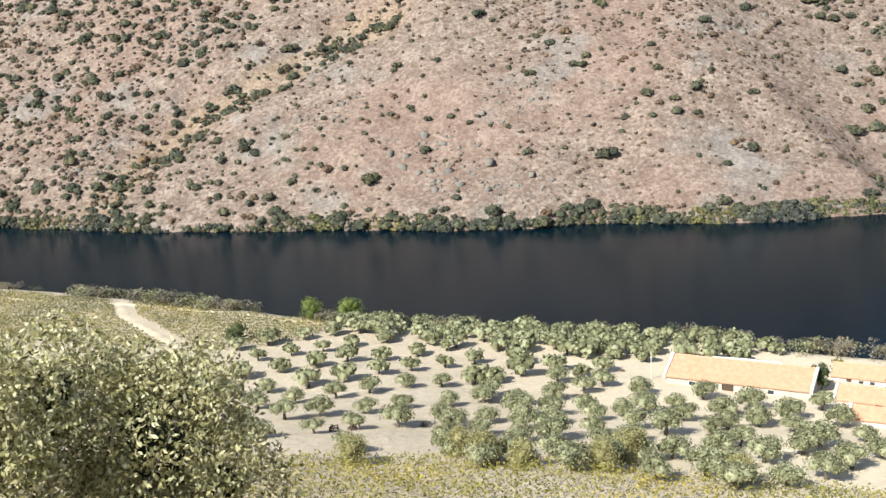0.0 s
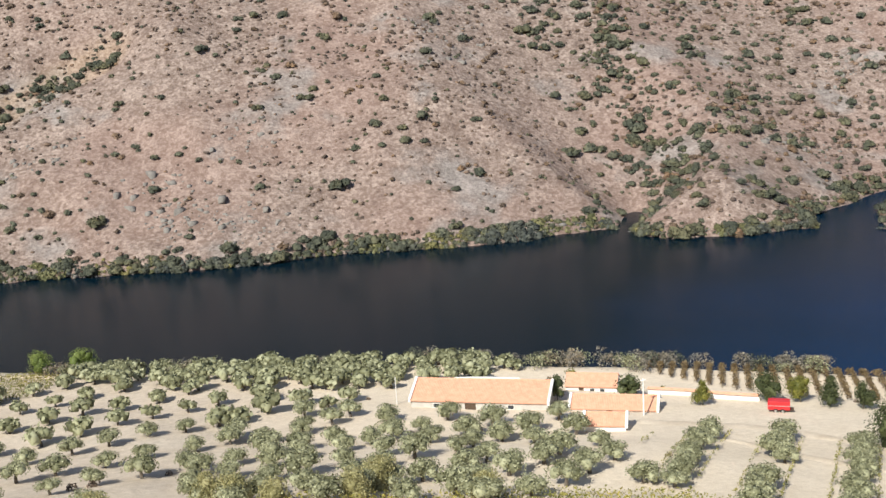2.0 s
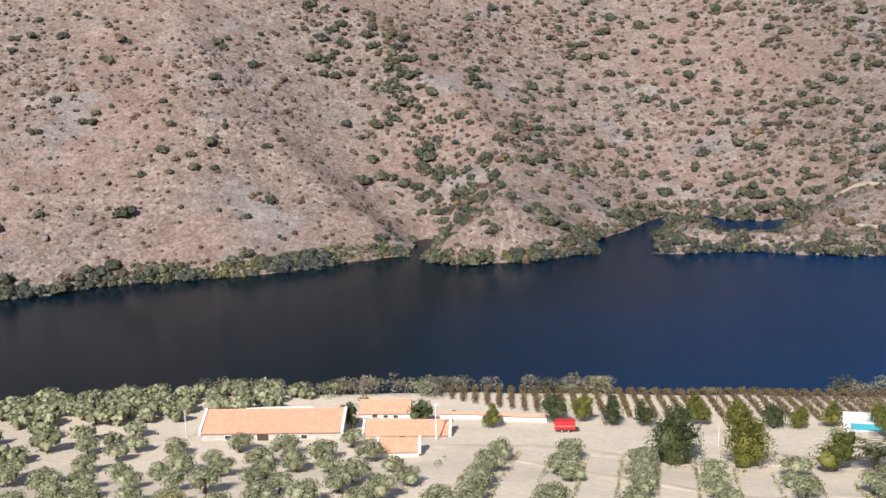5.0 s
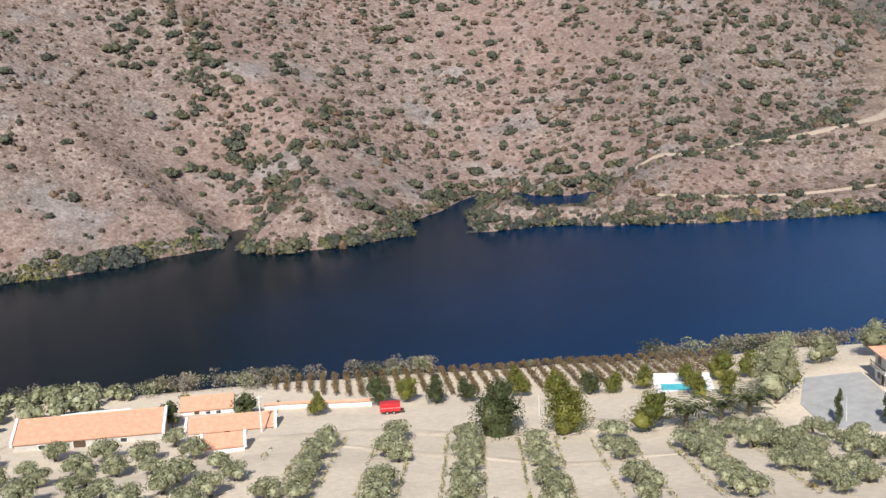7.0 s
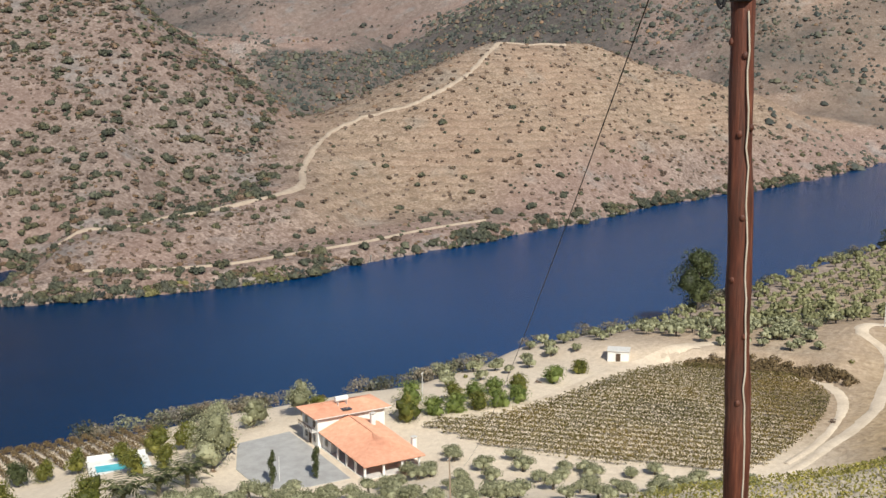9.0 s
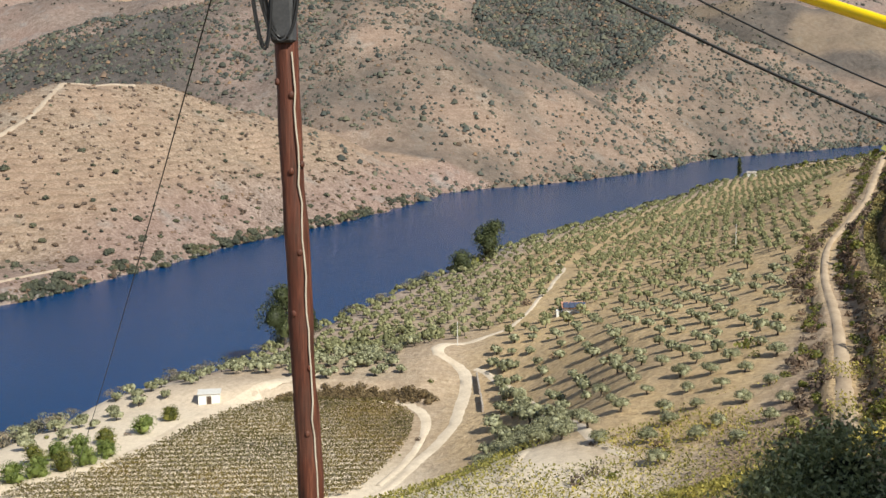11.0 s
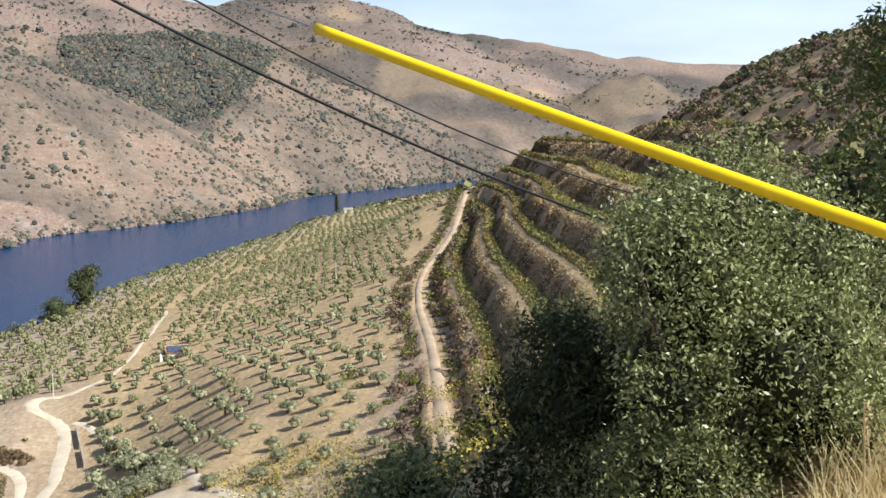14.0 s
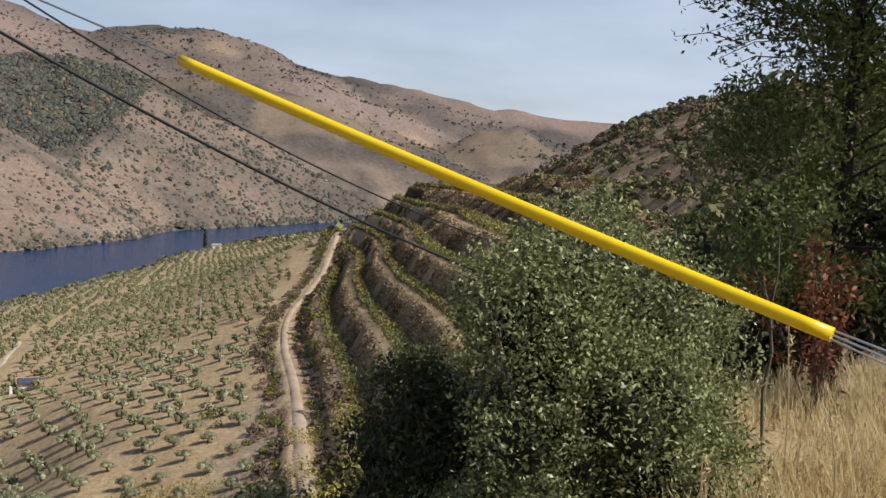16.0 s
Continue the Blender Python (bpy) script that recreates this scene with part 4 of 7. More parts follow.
# ---- olive groves ----
def olive_meshes(k, quads, size, lon=7, lat=3, sides=7, up=1.0):
    """Crown (closed clumps with loose sprigs) and trunk of an olive tree about 3.4 m high."""
    rng = np.random.default_rng(100 + k)
    lumps = []
    for i in range(6):
        a = 6.283 * i / 5 + rng.uniform(-0.4, 0.4)
        d = rng.uniform(0.55, 1.05) if i else 0
        lumps.append((d * math.cos(a), d * math.sin(a), rng.uniform(0.9, 1.6) * up if i else 1.6 * up, rng.uniform(0.75, 1.0), rng.uniform(0.72, 0.92)))
    core = [dome(rng, lon, lat, l[:3], l[3] * (0.66 if quads > 100 else 0.84), l[4], 0.12, 2.4) for l in lumps]
    crown = joined(*core, sprigs(rng, quads, lumps, size))
    bm = bmesh.new()
    lean = rng.uniform(-0.15, 0.15, 2)
    fork = Vector((lean[0], lean[1], 0.8))
    limb(bm, [(0, 0, -0.3), (0.03, 0, 0.4), fork], [0.24, 0.17, 0.15], sides)
    for l in lumps[:4]:
        end = Vector(l[:3])
        mid = fork.lerp(end, 0.5) + Vector((0, 0, 0.1))
        limb(bm, [fork - Vector((0, 0, 0.1)), mid, end], [0.11, 0.08, 0.03], max(4, sides - 2))
    return crown, bm


groves = []


def grove(corners, gap, along, size, group, jitter=0.6, miss=0.08, row_gap=None, seed=1):
    """Trees on a grid inside a polygon; along is the rows' azimuth. Appends x, y, size."""
    rng = np.random.default_rng(seed)
    c = np.array(corners, float)
    mid = c.mean(0)
    u = np.array([math.sin(radians(along)), math.cos(radians(along))])
    v = np.array([u[1], -u[0]])
    reach = np.abs(c - mid).sum(1).max()
    for i in np.arange(-reach, reach, row_gap or gap):
        for j in np.arange(-reach, reach, gap):
            if rng.uniform() < miss:
                continue
            p = mid + v * i + u * j + rng.normal(size=2) * jitter
            inside = False
            for a, b in zip(c, np.roll(c, -1, axis=0)):
                if (a[1] > p[1]) != (b[1] > p[1]) and p[0] < (b[0] - a[0]) * (p[1] - a[1]) / (b[1] - a[1]) + a[0]:
                    inside = not inside
            if inside:
                groves.append((p[0], p[1], size * rng.uniform(0.8, 1.2), group))

grove([(-46, 222), (-30, 232), (-10, 222), (6, 208), (4, 166), (-4, 146), (-14, 130), (-36, 138)], 6.7, 62, 1.28, "a", 0.5, 0.05, 12.5, seed=1)
grove([(6, 205), (30, 192), (28, 178), (56, 166), (54, 142), (52, 120), (28, 116), (-2, 122), (-4, 146), (4, 166)], 6.4, 55, 1.40, "a", 0.7, 0.05, 8.0, seed=11)
grove([(-30, 243), (10, 236), (62, 213), (60, 196), (34, 196), (-6, 216), (-26, 228)], 4.6, 62, 1.3, "b", 1.0, 0.05, seed=2)
grove([(60, 146), (76, 144), (92, 128), (106, 110), (122, 100), (122, 84), (95, 70), (50, 108)], 4.1, 35, 1.24, "c", 0.5, 0.12, 10.4, seed=3)
grove([(108, 110), (136, 102), (150, 88), (166, 84), (150, 62), (126, 56), (100, 72)], 5.4, 40, 1.05, "d", 1.3, 0.12, seed=4)
grove([(256, 80), (266, 44), (300, 14), (350, 6), (420, 2), (560, -42), (742, -92), (950, -182), (962, -152), (742, -66), (548, 20), (437, 53), (300, 90), (262, 88)], 5.8, 10, 0.86, "e", 0.8, 0.08, seed=5)
grove([(300, 8), (350, 0), (420, 0), (560, -45), (742, -94), (950, -185), (900, -240), (700, -172), (600, -145), (420, -92), (300, -60)], 3.7, 8, 0.74, "f", 0.5, 0.06, 8.4, seed=16)
grove([(226, 12), (262, 22), (298, 8), (298, -58), (250, -46), (160, -30), (128, -24), (130, -6)], 6.4, 34, 0.88, "f", 0.55, 0.06, 7.6, seed=6)
grove([(206, 12), (186, 4), (156, -2), (138, 6), (165, 13)], 5.0, 70, 1.15, "g", 0.8, 0.08, seed=7)
grove([(198, 106), (224, 93), (250, 82), (262, 86), (234, 106), (214, 117)], 6.0, 60, 0.95, "h", 1.0, 0.1, seed=8)
grove([(248, 15), (225, 9), (205, 3), (182, 1), (168, 7), (180, 16), (200, 15.5), (222, 14), (240, 17)], 4.8, 30, 1.1, "i", 0.9, 0.06, seed=9)
grove([(246, 74), (246, 60), (248.5, 46), (256, 39), (267, 40), (290, 34), (312, 46), (300, 66), (266, 84), (252, 82)], 5.6, 60, 1.1, "k", 0.9, 0.1, seed=12)
grove([(242, 62), (244, 50), (246.5, 40), (252, 35), (260, 37), (264, 46), (254, 62)], 4.8, 20, 1.0, "k", 0.8, 0.1, seed=13)
grove([(165, 80), (168, 56), (176, 38), (168, 26), (150, 38), (140, 54), (150, 64)], 5.2, 50, 1.0, "j", 0.9, 0.08, seed=10)



def plant_groves():
    spots = sorted(groves, key=lambda g: math.hypot(g[0], g[1]))
    kinds = []
    for k in range(4):
        crown, bm = olive_meshes(k, 900, 0.098)
        first = thing("olive_tree", "silvery green olive tree on tilled soil", "olive tree", "olive trees of the grove")
        part("trunk", bm, MAT_BARK, first)
        part("crown", tri_mesh("crown", *crown, MAT_OLIVE), None, first)
        kinds.append(first)
    rng = np.random.default_rng(7)
    used = set()
    for x, y, s, g in spots[:300]:
        k = int(rng.integers(0, 4))
        m = pose(x, y, ground_z(x, y), 0, 0, rng.uniform(0, 360))
        ob = kinds[k]
        if k not in used:
            used.add(k)
            ob.matrix_basis = m
        else:
            ob = copy_thing(ob, m)
        ob.scale = (s, s, s * rng.uniform(0.85, 1.05))
    rest = spots[300:]
    if rest:
        R = np.array([r[:3] for r in rest])
        z = height(R[:, 0], R[:, 1])[0]
        P = np.stack([R[:, 0], R[:, 1], z, R[:, 2], rng.uniform(0, 6.28, len(R))], -1)
        close = P[:, 0] < 275
        for name, sel, quads, leaf, lon, mat, label in (
                ("riverside_olive_trees", close, 90, 0.30, 6, MAT_OLIVE, "dense silvery green olive trees near the river"),
                ("distant_olive_trees", ~close, 30, 0.42, 5, MAT_FAR_OLIVE, "rows of small grey-green olive trees on bare soil")):
            crowns, trunks = [], []
            for k in range(4):
                crown, bm = olive_meshes(k, quads, leaf, lon, 2, 4, 1.0 if lon == 6 else 1.25)
                bmesh.ops.triangulate(bm, faces=bm.faces)
                bm.verts.index_update()
                trunks.append((np.array([v.co[:] for v in bm.verts]), np.array([[v.index for v in f.verts] for f in bm.faces])))
                bm.free()
                crowns.append(crown)
            tagged(new(name, tri_mesh(name, *strewn(crowns, P[sel]), mat)), label, "olive trees", kind="stuff")
            tagged(new("olive_trunks", tri_mesh("olive_trunks", *strewn(trunks, P[sel]), MAT_BARK)), "short grey-brown trunks of the grove's olive trees", "tree trunks", kind="stuff")


plant_groves()


# ---- tracks ----
def polar2(*rows):
    return [(r * math.sin(radians(a)), r * math.cos(radians(a))) for a, r in rows]


ribbon("road", [(66, 156), (80, 148), (92, 131), (103, 124), (109, 118), (118, 114), (130, 104)], [4, 5, 4.5, 4, 3.5, 3, 3], MAT_DIRT, "pale dirt farm track past the sheds")
ribbon("road", [(440, 6), (400, 3), (370, 6), (345, 8), (310, 13), (290, 17), (276, 24), (271, 31), (263, 32), (256, 27), (248, 24), (232, 23.2), (214, 24), (197, 27.6), (182, 31), (172, 36)], [2.0, 2.2, 2.2, 2.0, 1.6, 2.4, 4.0, 4.2, 4.2, 4.0, 4.2, 4.0, 3.2, 2.8, 2.4, 2.2], MAT_DIRT, "winding pale dirt track round the vineyard")
ribbon("road", [(237, 44), (234.5, 36), (229, 31.5), (220, 29.2), (207, 28.9), (195, 30.2), (183, 33)], [3.2, 3.4, 3.2, 2.6, 2.2, 2.0, 1.8], MAT_DIRT, "pale headland track along the vines")
ribbon("road", [(252, 22), (247, 18.6), (227, 10.5), (206, 6), (186, 2.5), (164, -0.5), (146, -3), (134, -7.5)], [1.6, 2.0, 2.2, 2.2, 2.2, 2.2, 2.2, 2.2], MAT_DIRT, "narrow dirt track through the olive grove")
ribbon("road", polar2(*[(a, r) for r, a, z in TERRACE_PATH[:9]]), [2.6, 3.0, 2.3, 2.1, 2.1, 2.3, 2.6, 2.8, 2.6], MAT_PATH, "pale dirt path climbing beside the terraces", lift=0.35)
ribbon("road", polar2((103.7, 136), (105.0, 142), (106.6, 152), (107.4, 162)), [2.6, 3.0, 2.8, 2.2], MAT_PATH, "short dirt ramp up to the terraces", lift=0.25)
ribbon("road", [(300, 322), (312, 315), (332, 300), (363, 285), (390, 281), (410, 286), (436, 303), (458, 313), (480, 321), (494, 324), (512, 321), (530, 314), (543, 302), (566, 292), (594, 290), (624, 294), (645, 292), (687, 271)], [2.6, 2.8, 3.2, 3.4, 4.2, 4.6, 4.4, 4.2, 4, 4, 3.6, 3.6, 3.8, 4, 4, 4, 3.4, 3], MAT_TRACK, "pale dirt road along the crest of the rounded hill", lift=0.8, step=3.0)
ribbon("road", [(278, 285), (293, 267), (315, 250), (348, 240), (376, 232), (409, 226), (450, 214)], [2, 2.2, 2.2, 2.2, 2.2, 2, 2], MAT_TRACK, "narrow dirt track above the far shore", lift=0.8, step=3.0)
ribbon("road", [(172, 3), (162, 4.8), (152, 6), (142, 7), (131, 8.6)], [2.0, 2.4, 2.6, 2.6, 2.4], MAT_DIRT, "narrow dirt track down through the olives")
ribbon("road", [(70, 142), (75, 137), (79, 122), (89, 108), (96, 104), (108, 101)], [2, 2.5, 3, 3, 3, 2], MAT_DIRT, "faint dirt track between the olive rows")
ribbon("road", [(186, 90), (191, 84.5), (205, 79.5), (220, 77), (231, 72), (240, 66.5), (246, 61), (250, 54)], [2.2, 3, 4.5, 5.5, 5.5, 5, 4, 3], MAT_DIRT, "pale dirt track along the upper edge of the vineyard")
ribbon("road", [(-114, 273), (-96, 269), (-77, 263), (-64, 258), (-51, 252), (-42, 247), (-33, 242), (-26, 235)], [2.4, 2.4, 2.4, 2.6, 2.6, 2.8, 3.2, 3.6], MAT_DIRT, "pale dirt track along the river side of the vineyard", lift=0.3)
ribbon("road", [(-82, 268), (-76, 250), (-62, 228), (-56, 218)], [3.5, 3.5, 3.5, 3], MAT_DIRT, "pale curving track through the riverside vineyard")


# ---- farm buildings ----
def frame_at(x, y, z, az):
    """A pose whose local x points along azimuth az + 90 (rightwards) and y along az (away)."""
    return pose(x, y, z, 0, 0, -az)


def tiled_slope(name, corners, mat, parent, over=0.0, rib=0.28, lift=0.06):
    """A roof slope of barrel-tile courses between corners low-left, low-right, high-right, high-left."""
    a, b, c, d = (Vector(p) for p in corners)
    n = (b - a).cross(d - a).normalized()
    if n.z < 0:
        n = -n
    count = max(4, int((b - a).length / rib))
    bm = bmesh.new()
    rows = []
    for k in range(2 * count + 1):
        t = k / (2 * count)
        up = n * (lift + (0.05 if k % 2 else 0.0))
        rows.append((bm.verts.new(a.lerp(b, t) + up), bm.verts.new(d.lerp(c, t) + up)))
    for (p, q), (r, s) in zip(rows, rows[1:]):
        bm.faces.new((p, r, s, q))
    under = [bm.verts.new(v - n * 0.08) for v in (a, b, c, d)]
    bm.faces.new(under[::-1])
    bm.faces.new((rows[0][0], rows[0][1], under[3], under[0]))
    bm.faces.new((rows[-1][1], rows[-1][0], under[1], under[2]))
    bm.faces.new([r[0] for r in rows][::-1] + [under[0], under[1]])
    return part(name, bm, mat, parent)


def prism(length, depth, eave, ridge, ridge_at=0.5, sink=1.2):
    """Walls of a gabled building; x along the front, y away."""
    bm = bmesh.new()
    prof = [(0, -sink), (depth, -sink), (depth, eave), (depth * ridge_at, ridge), (0, eave)]
    f = [bm.verts.new((0, y, z)) for y, z in prof]
    g = [bm.verts.new((length, y, z)) for y, z in prof]
    bm.faces.new(f)
    bm.faces.new(g[::-1])
    for k in range(5):
        bm.faces.new((f[k], g[k], g[(k + 1) % 5], f[(k + 1) % 5])[::-1])
    bmesh.ops.recalc_face_normals(bm, faces=bm.faces)
    return bm


def opening(name, lo, hi, frame_mat, fill_mat, parent, axis=1):
    """A recessed-looking door or window: a proud frame with a dark leaf or pane in it."""
    ob = part(name, box(lo, hi, 0.02), fill_mat, parent)
    lo, hi = Vector(lo), Vector(hi)
    w = 0.09
    bm = bmesh.new()
    o = 1 - axis
    for side in (0, 1):
        p, q = lo.copy(), hi.copy()
        p[o], q[o] = (lo[o] - w, lo[o]) if side == 0 else (hi[o], hi[o] + w)
        p[axis] -= 0.03
        block(bm, p, q)
    for z0, z1 in ((hi.z, hi.z + w), (lo.z - w, lo.z)):
        p, q = lo.copy(), hi.copy()
        p.z, q.z = z0, z1
        p[o] -= w
        q[o] += w
        p[axis] -= 0.03
        block(bm, p, q)
    part("frame", bm, frame_mat, ob)
    return ob


MAT_DARKWOOD = shades("dark_wood", (0.05, 0.035, 0.025), (0.12, 0.08, 0.055), 3, 0.7)
MAT_GLASS = shades("dark_pane", (0.02, 0.025, 0.03), (0.05, 0.06, 0.07), 2, 0.12, spec=0.5)
MAT_GREYPLASTER = shades("grey_render", (0.36, 0.34, 0.31), (0.56, 0.53, 0.49), 0.7, 0.95, 0.01)


def long_shed(x, y, z, az, length, depth, eave, ridge, wall, label, parapets=True, openings=(), ridge_at=0.5):
    shed = thing("farm_shed", label, "shed", "farm sheds", at=frame_at(x, y, z, az))
    part("wall", prism(length, depth, eave, ridge, ridge_at), wall, shed)
    m = ridge_at * depth
    tiled_slope("front_roof", [(-0.1, -0.35, eave - 0.14), (length + 0.1, -0.35, eave - 0.14), (length + 0.1, m, ridge), (-0.1, m, ridge)], MAT_TILE, shed)
    tiled_slope("back_roof", [(length + 0.1, depth + 0.3, eave - 0.12), (-0.1, depth + 0.3, eave - 0.12), (-0.1, m, ridge), (length + 0.1, m, ridge)], MAT_TILE, shed)
    bm = bmesh.new()
    limb(bm, [(-0.1, m, ridge + 0.08), (length + 0.1, m, ridge + 0.08)], [0.13, 0.13], 8)
    part("ridge_tiles", bm, MAT_TILE, shed)
    if parapets:
        for x0 in (-0.35, length - 0.05):
            bm = bmesh.new()
            prof = [(-0.45, eave - 0.35), (-0.45, eave + 0.22), (m, ridge + 0.38), (depth + 0.45, eave + 0.22), (depth + 0.45, eave - 0.35), (m, ridge - 0.2)]
            f = [bm.verts.new((x0, yy, zz)) for yy, zz in prof]
            g = [bm.verts.new((x0 + 0.42, yy, zz)) for yy, zz in prof]
            bm.faces.new(f)
            bm.faces.new(g[::-1])
            for k in range(6):
                bm.faces.new((f[k], f[(k + 1) % 6], g[(k + 1) % 6], g[k]))
            bmesh.ops.recalc_face_normals(bm, faces=bm.faces)
            part("parapet", bm, MAT_WHITE, shed, "whitewashed gable parapet")
    for kind, x0, x1, z0, z1 in openings:
        opening(kind, (x0, -0.03, z0), (x1, 0.06, z1), MAT_WHITE, MAT_DARKWOOD if kind == "door" else MAT_GLASS, shed)
    return shed


SHED_AZ = 27.6
long_shed(34.7, 182.0, 10.75, SHED_AZ, 23.8, 10.6, 2.0, 4.0, MAT_GREYPLASTER, "long grey farm shed with terracotta roof and white parapets",
          openings=[("door", 9.5, 11.5, -0.3, 1.6), ("window", 4.0, 5.0, 0.7, 1.4), ("window", 17.0, 18.0, 0.7, 1.4)])
long_shed(55.8, 153.6, 12.95, SHED_AZ - 2, 6.2, 4.6, 2.25, 3.35, MAT_WHITE, "small whitewashed hut with terracotta roof beside olives", openings=[])
long_shed(58.8, 168.4, 10.1, SHED_AZ, 14.2, 6.0, 2.2, 3.5, MAT_WHITE, "low white outbuilding with terracotta roof and parapets",
          openings=[("door", 6.0, 7.0, 0.0, 1.9), ("window", 2.4, 3.2, 1.0, 1.7)])
long_shed(63.4, 183.6, 8.2, SHED_AZ, 9.2, 5.6, 2.3, 3.7, MAT_WHITE, "white cottage with terracotta roof near the river bank", parapets=False,
          openings=[("window", 4.4, 5.2, 0.9, 1.8), ("window", 6.2, 7.0, 0.9, 1.8), ("door", 2.4, 3.3, 0.0, 2.0)])


def low_wall(x0, y0, x1, y1, high, mat, label, cap=None, name="garden_wall"):
    d = Vector((x1 - x0, y1 - y0, 0))
    n = max(2, int(d.length / 3))
    wall = thing(name, label, "wall", at=pose(x0, y0, 0))
    bm = bmesh.new()
    side = Vector((-d.y, d.x, 0)).normalized() * 0.17
    top = bmesh.new()
    for k in range(n):
        p, q = d * (k / n), d * ((k + 1) / n)
        z0, z1 = ground_z(x0 + p.x, y0 + p.y), ground_z(x0 + q.x, y0 + q.y)
        vs = [bm.verts.new(v) for v in (p - side + Vector((0, 0, z0 - 0.4)), q - side + Vector((0, 0, z1 - 0.4)), q + side + Vector((0, 0, z1 - 0.4)), p + side + Vector((0, 0, z0 - 0.4)),
                                        p - side + Vector((0, 0, z0 + high)), q - side + Vector((0, 0, z1 + high)), q + side + Vector((0, 0, z1 + high)), p + side + Vector((0, 0, z0 + high)))]
        for f in ((0, 1, 5, 4), (1, 2, 6, 5), (2, 3, 7, 6), (3, 0, 4, 7), (4, 5, 6, 7)):
            bm.faces.new([vs[i] for i in f])
        if cap:
            s2 = side * 3.2
            a, b, c, e = p - s2 + Vector((0, 0, z0 + high + 0.02)), q - s2 + Vector((0, 0, z1 + high + 0.02)), q + s2 + Vector((0, 0, z1 + high + 0.02)), p + s2 + Vector((0, 0, z0 + high + 0.02))
            m0, m1 = p + Vector((0, 0, z0 + high + 0.3)), q + Vector((0, 0, z1 + high + 0.3))
            w = [top.verts.new(v) for v in (a, b, c, e, m0, m1)]
            for f in ((0, 1, 5, 4), (2, 3, 4, 5), (0, 3, 2, 1)):
                top.faces.new([w[i] for i in f])
    bmesh.ops.recalc_face_normals(bm, faces=bm.faces)
    part("masonry", bm, mat, wall)
    if cap:
        part("tile_cap", top, cap, wall, "terracotta coping")
    else:
        top.free()
    return wall


low_wall(76, 176, 91, 164, 1.0, MAT_WHITE, "long low whitewashed wall with tiled coping", MAT_TILE)
low_wall(46, 196, 57, 190.5, 1.6, MAT_WHITE, "short whitewashed wall behind the long shed")
low_wall(-128, 288, -70, 266, 0.7, MAT_STONE, "pale dry-stone wall along the vineyard edge")
low_wall(-70, 266, -26, 243, 0.7, MAT_STONE, "pale dry-stone wall along the vineyard edge")


low_wall(104.5, 129.5, 111, 122.5, 0.5, MAT_STONE, "low stone garden wall along the track")
low_wall(111, 122.5, 121, 119.5, 0.5, MAT_STONE, "low stone garden wall along the track")


def mast(x, y, high, radius, mat, label, lean=0.0, name="light_mast", arms=True):
    z = ground_z(x, y)
    m = thing(name, label, "mast", at=pose(x, y, z, 0, lean, 0))
    bm = bmesh.new()
    limb(bm, [(0, 0, -0.4), (0, 0, high)], [radius, radius * 0.65], 8)
    part("post", bm, mat, m)
    if arms:
        part("crossarm", box((-0.5, -0.05, high - 0.35), (0.5, 0.05, high - 0.22), 0.01), mat, m)
        for xx in (-0.42, 0.42):
            bm = bmesh.new()
            limb(bm, [(xx, 0, high - 0.24), (xx, 0, high - 0.05)], [0.05, 0.035], 6)
            part("insulator", bm, MAT_WHITE, m)
    return m


MAT_CONCRETE = shades("concrete", (0.50, 0.48, 0.45), (0.68, 0.66, 0.63), 1.5, 0.9)
MAT_WOODPOLE = shades("weathered_wood", (0.22, 0.16, 0.11), (0.40, 0.31, 0.23), 4, 0.9)
mast(68.5, 160.5, 6.2, 0.14, MAT_WHITE, "white pole standing beside the farm sheds", name="utility_mast")
mast(116, 60, 8.0, 0.13, MAT_WOODPOLE, "leaning weathered wooden utility pole in the olive grove", -3.0, "utility_mast")
mast(340, -48, 7.0, 0.13, MAT_CONCRETE, "grey utility pole standing among young olives", name="utility_mast")
mast(271, 28, 6.0, 0.13, MAT_CONCRETE, "pale utility pole beside the dirt track", name="utility_mast")
mast(187, 103, 6.0, 0.12, MAT_CONCRETE, "grey utility pole in the kitchen garden", name="utility_mast")
mast(33, 186, 5.0, 0.12, MAT_CONCRETE, "pale pole at the end of the long shed", name="utility_mast", arms=False)
mast(106, 136, 3.6, 0.07, MAT_WHITE, "short white post beside the track trees", name="utility_mast", arms=False)
mast(141, 104, 4.2, 0.05, MAT_WHITE, "thin white lamp post in the yard", name="utility_mast", arms=False)


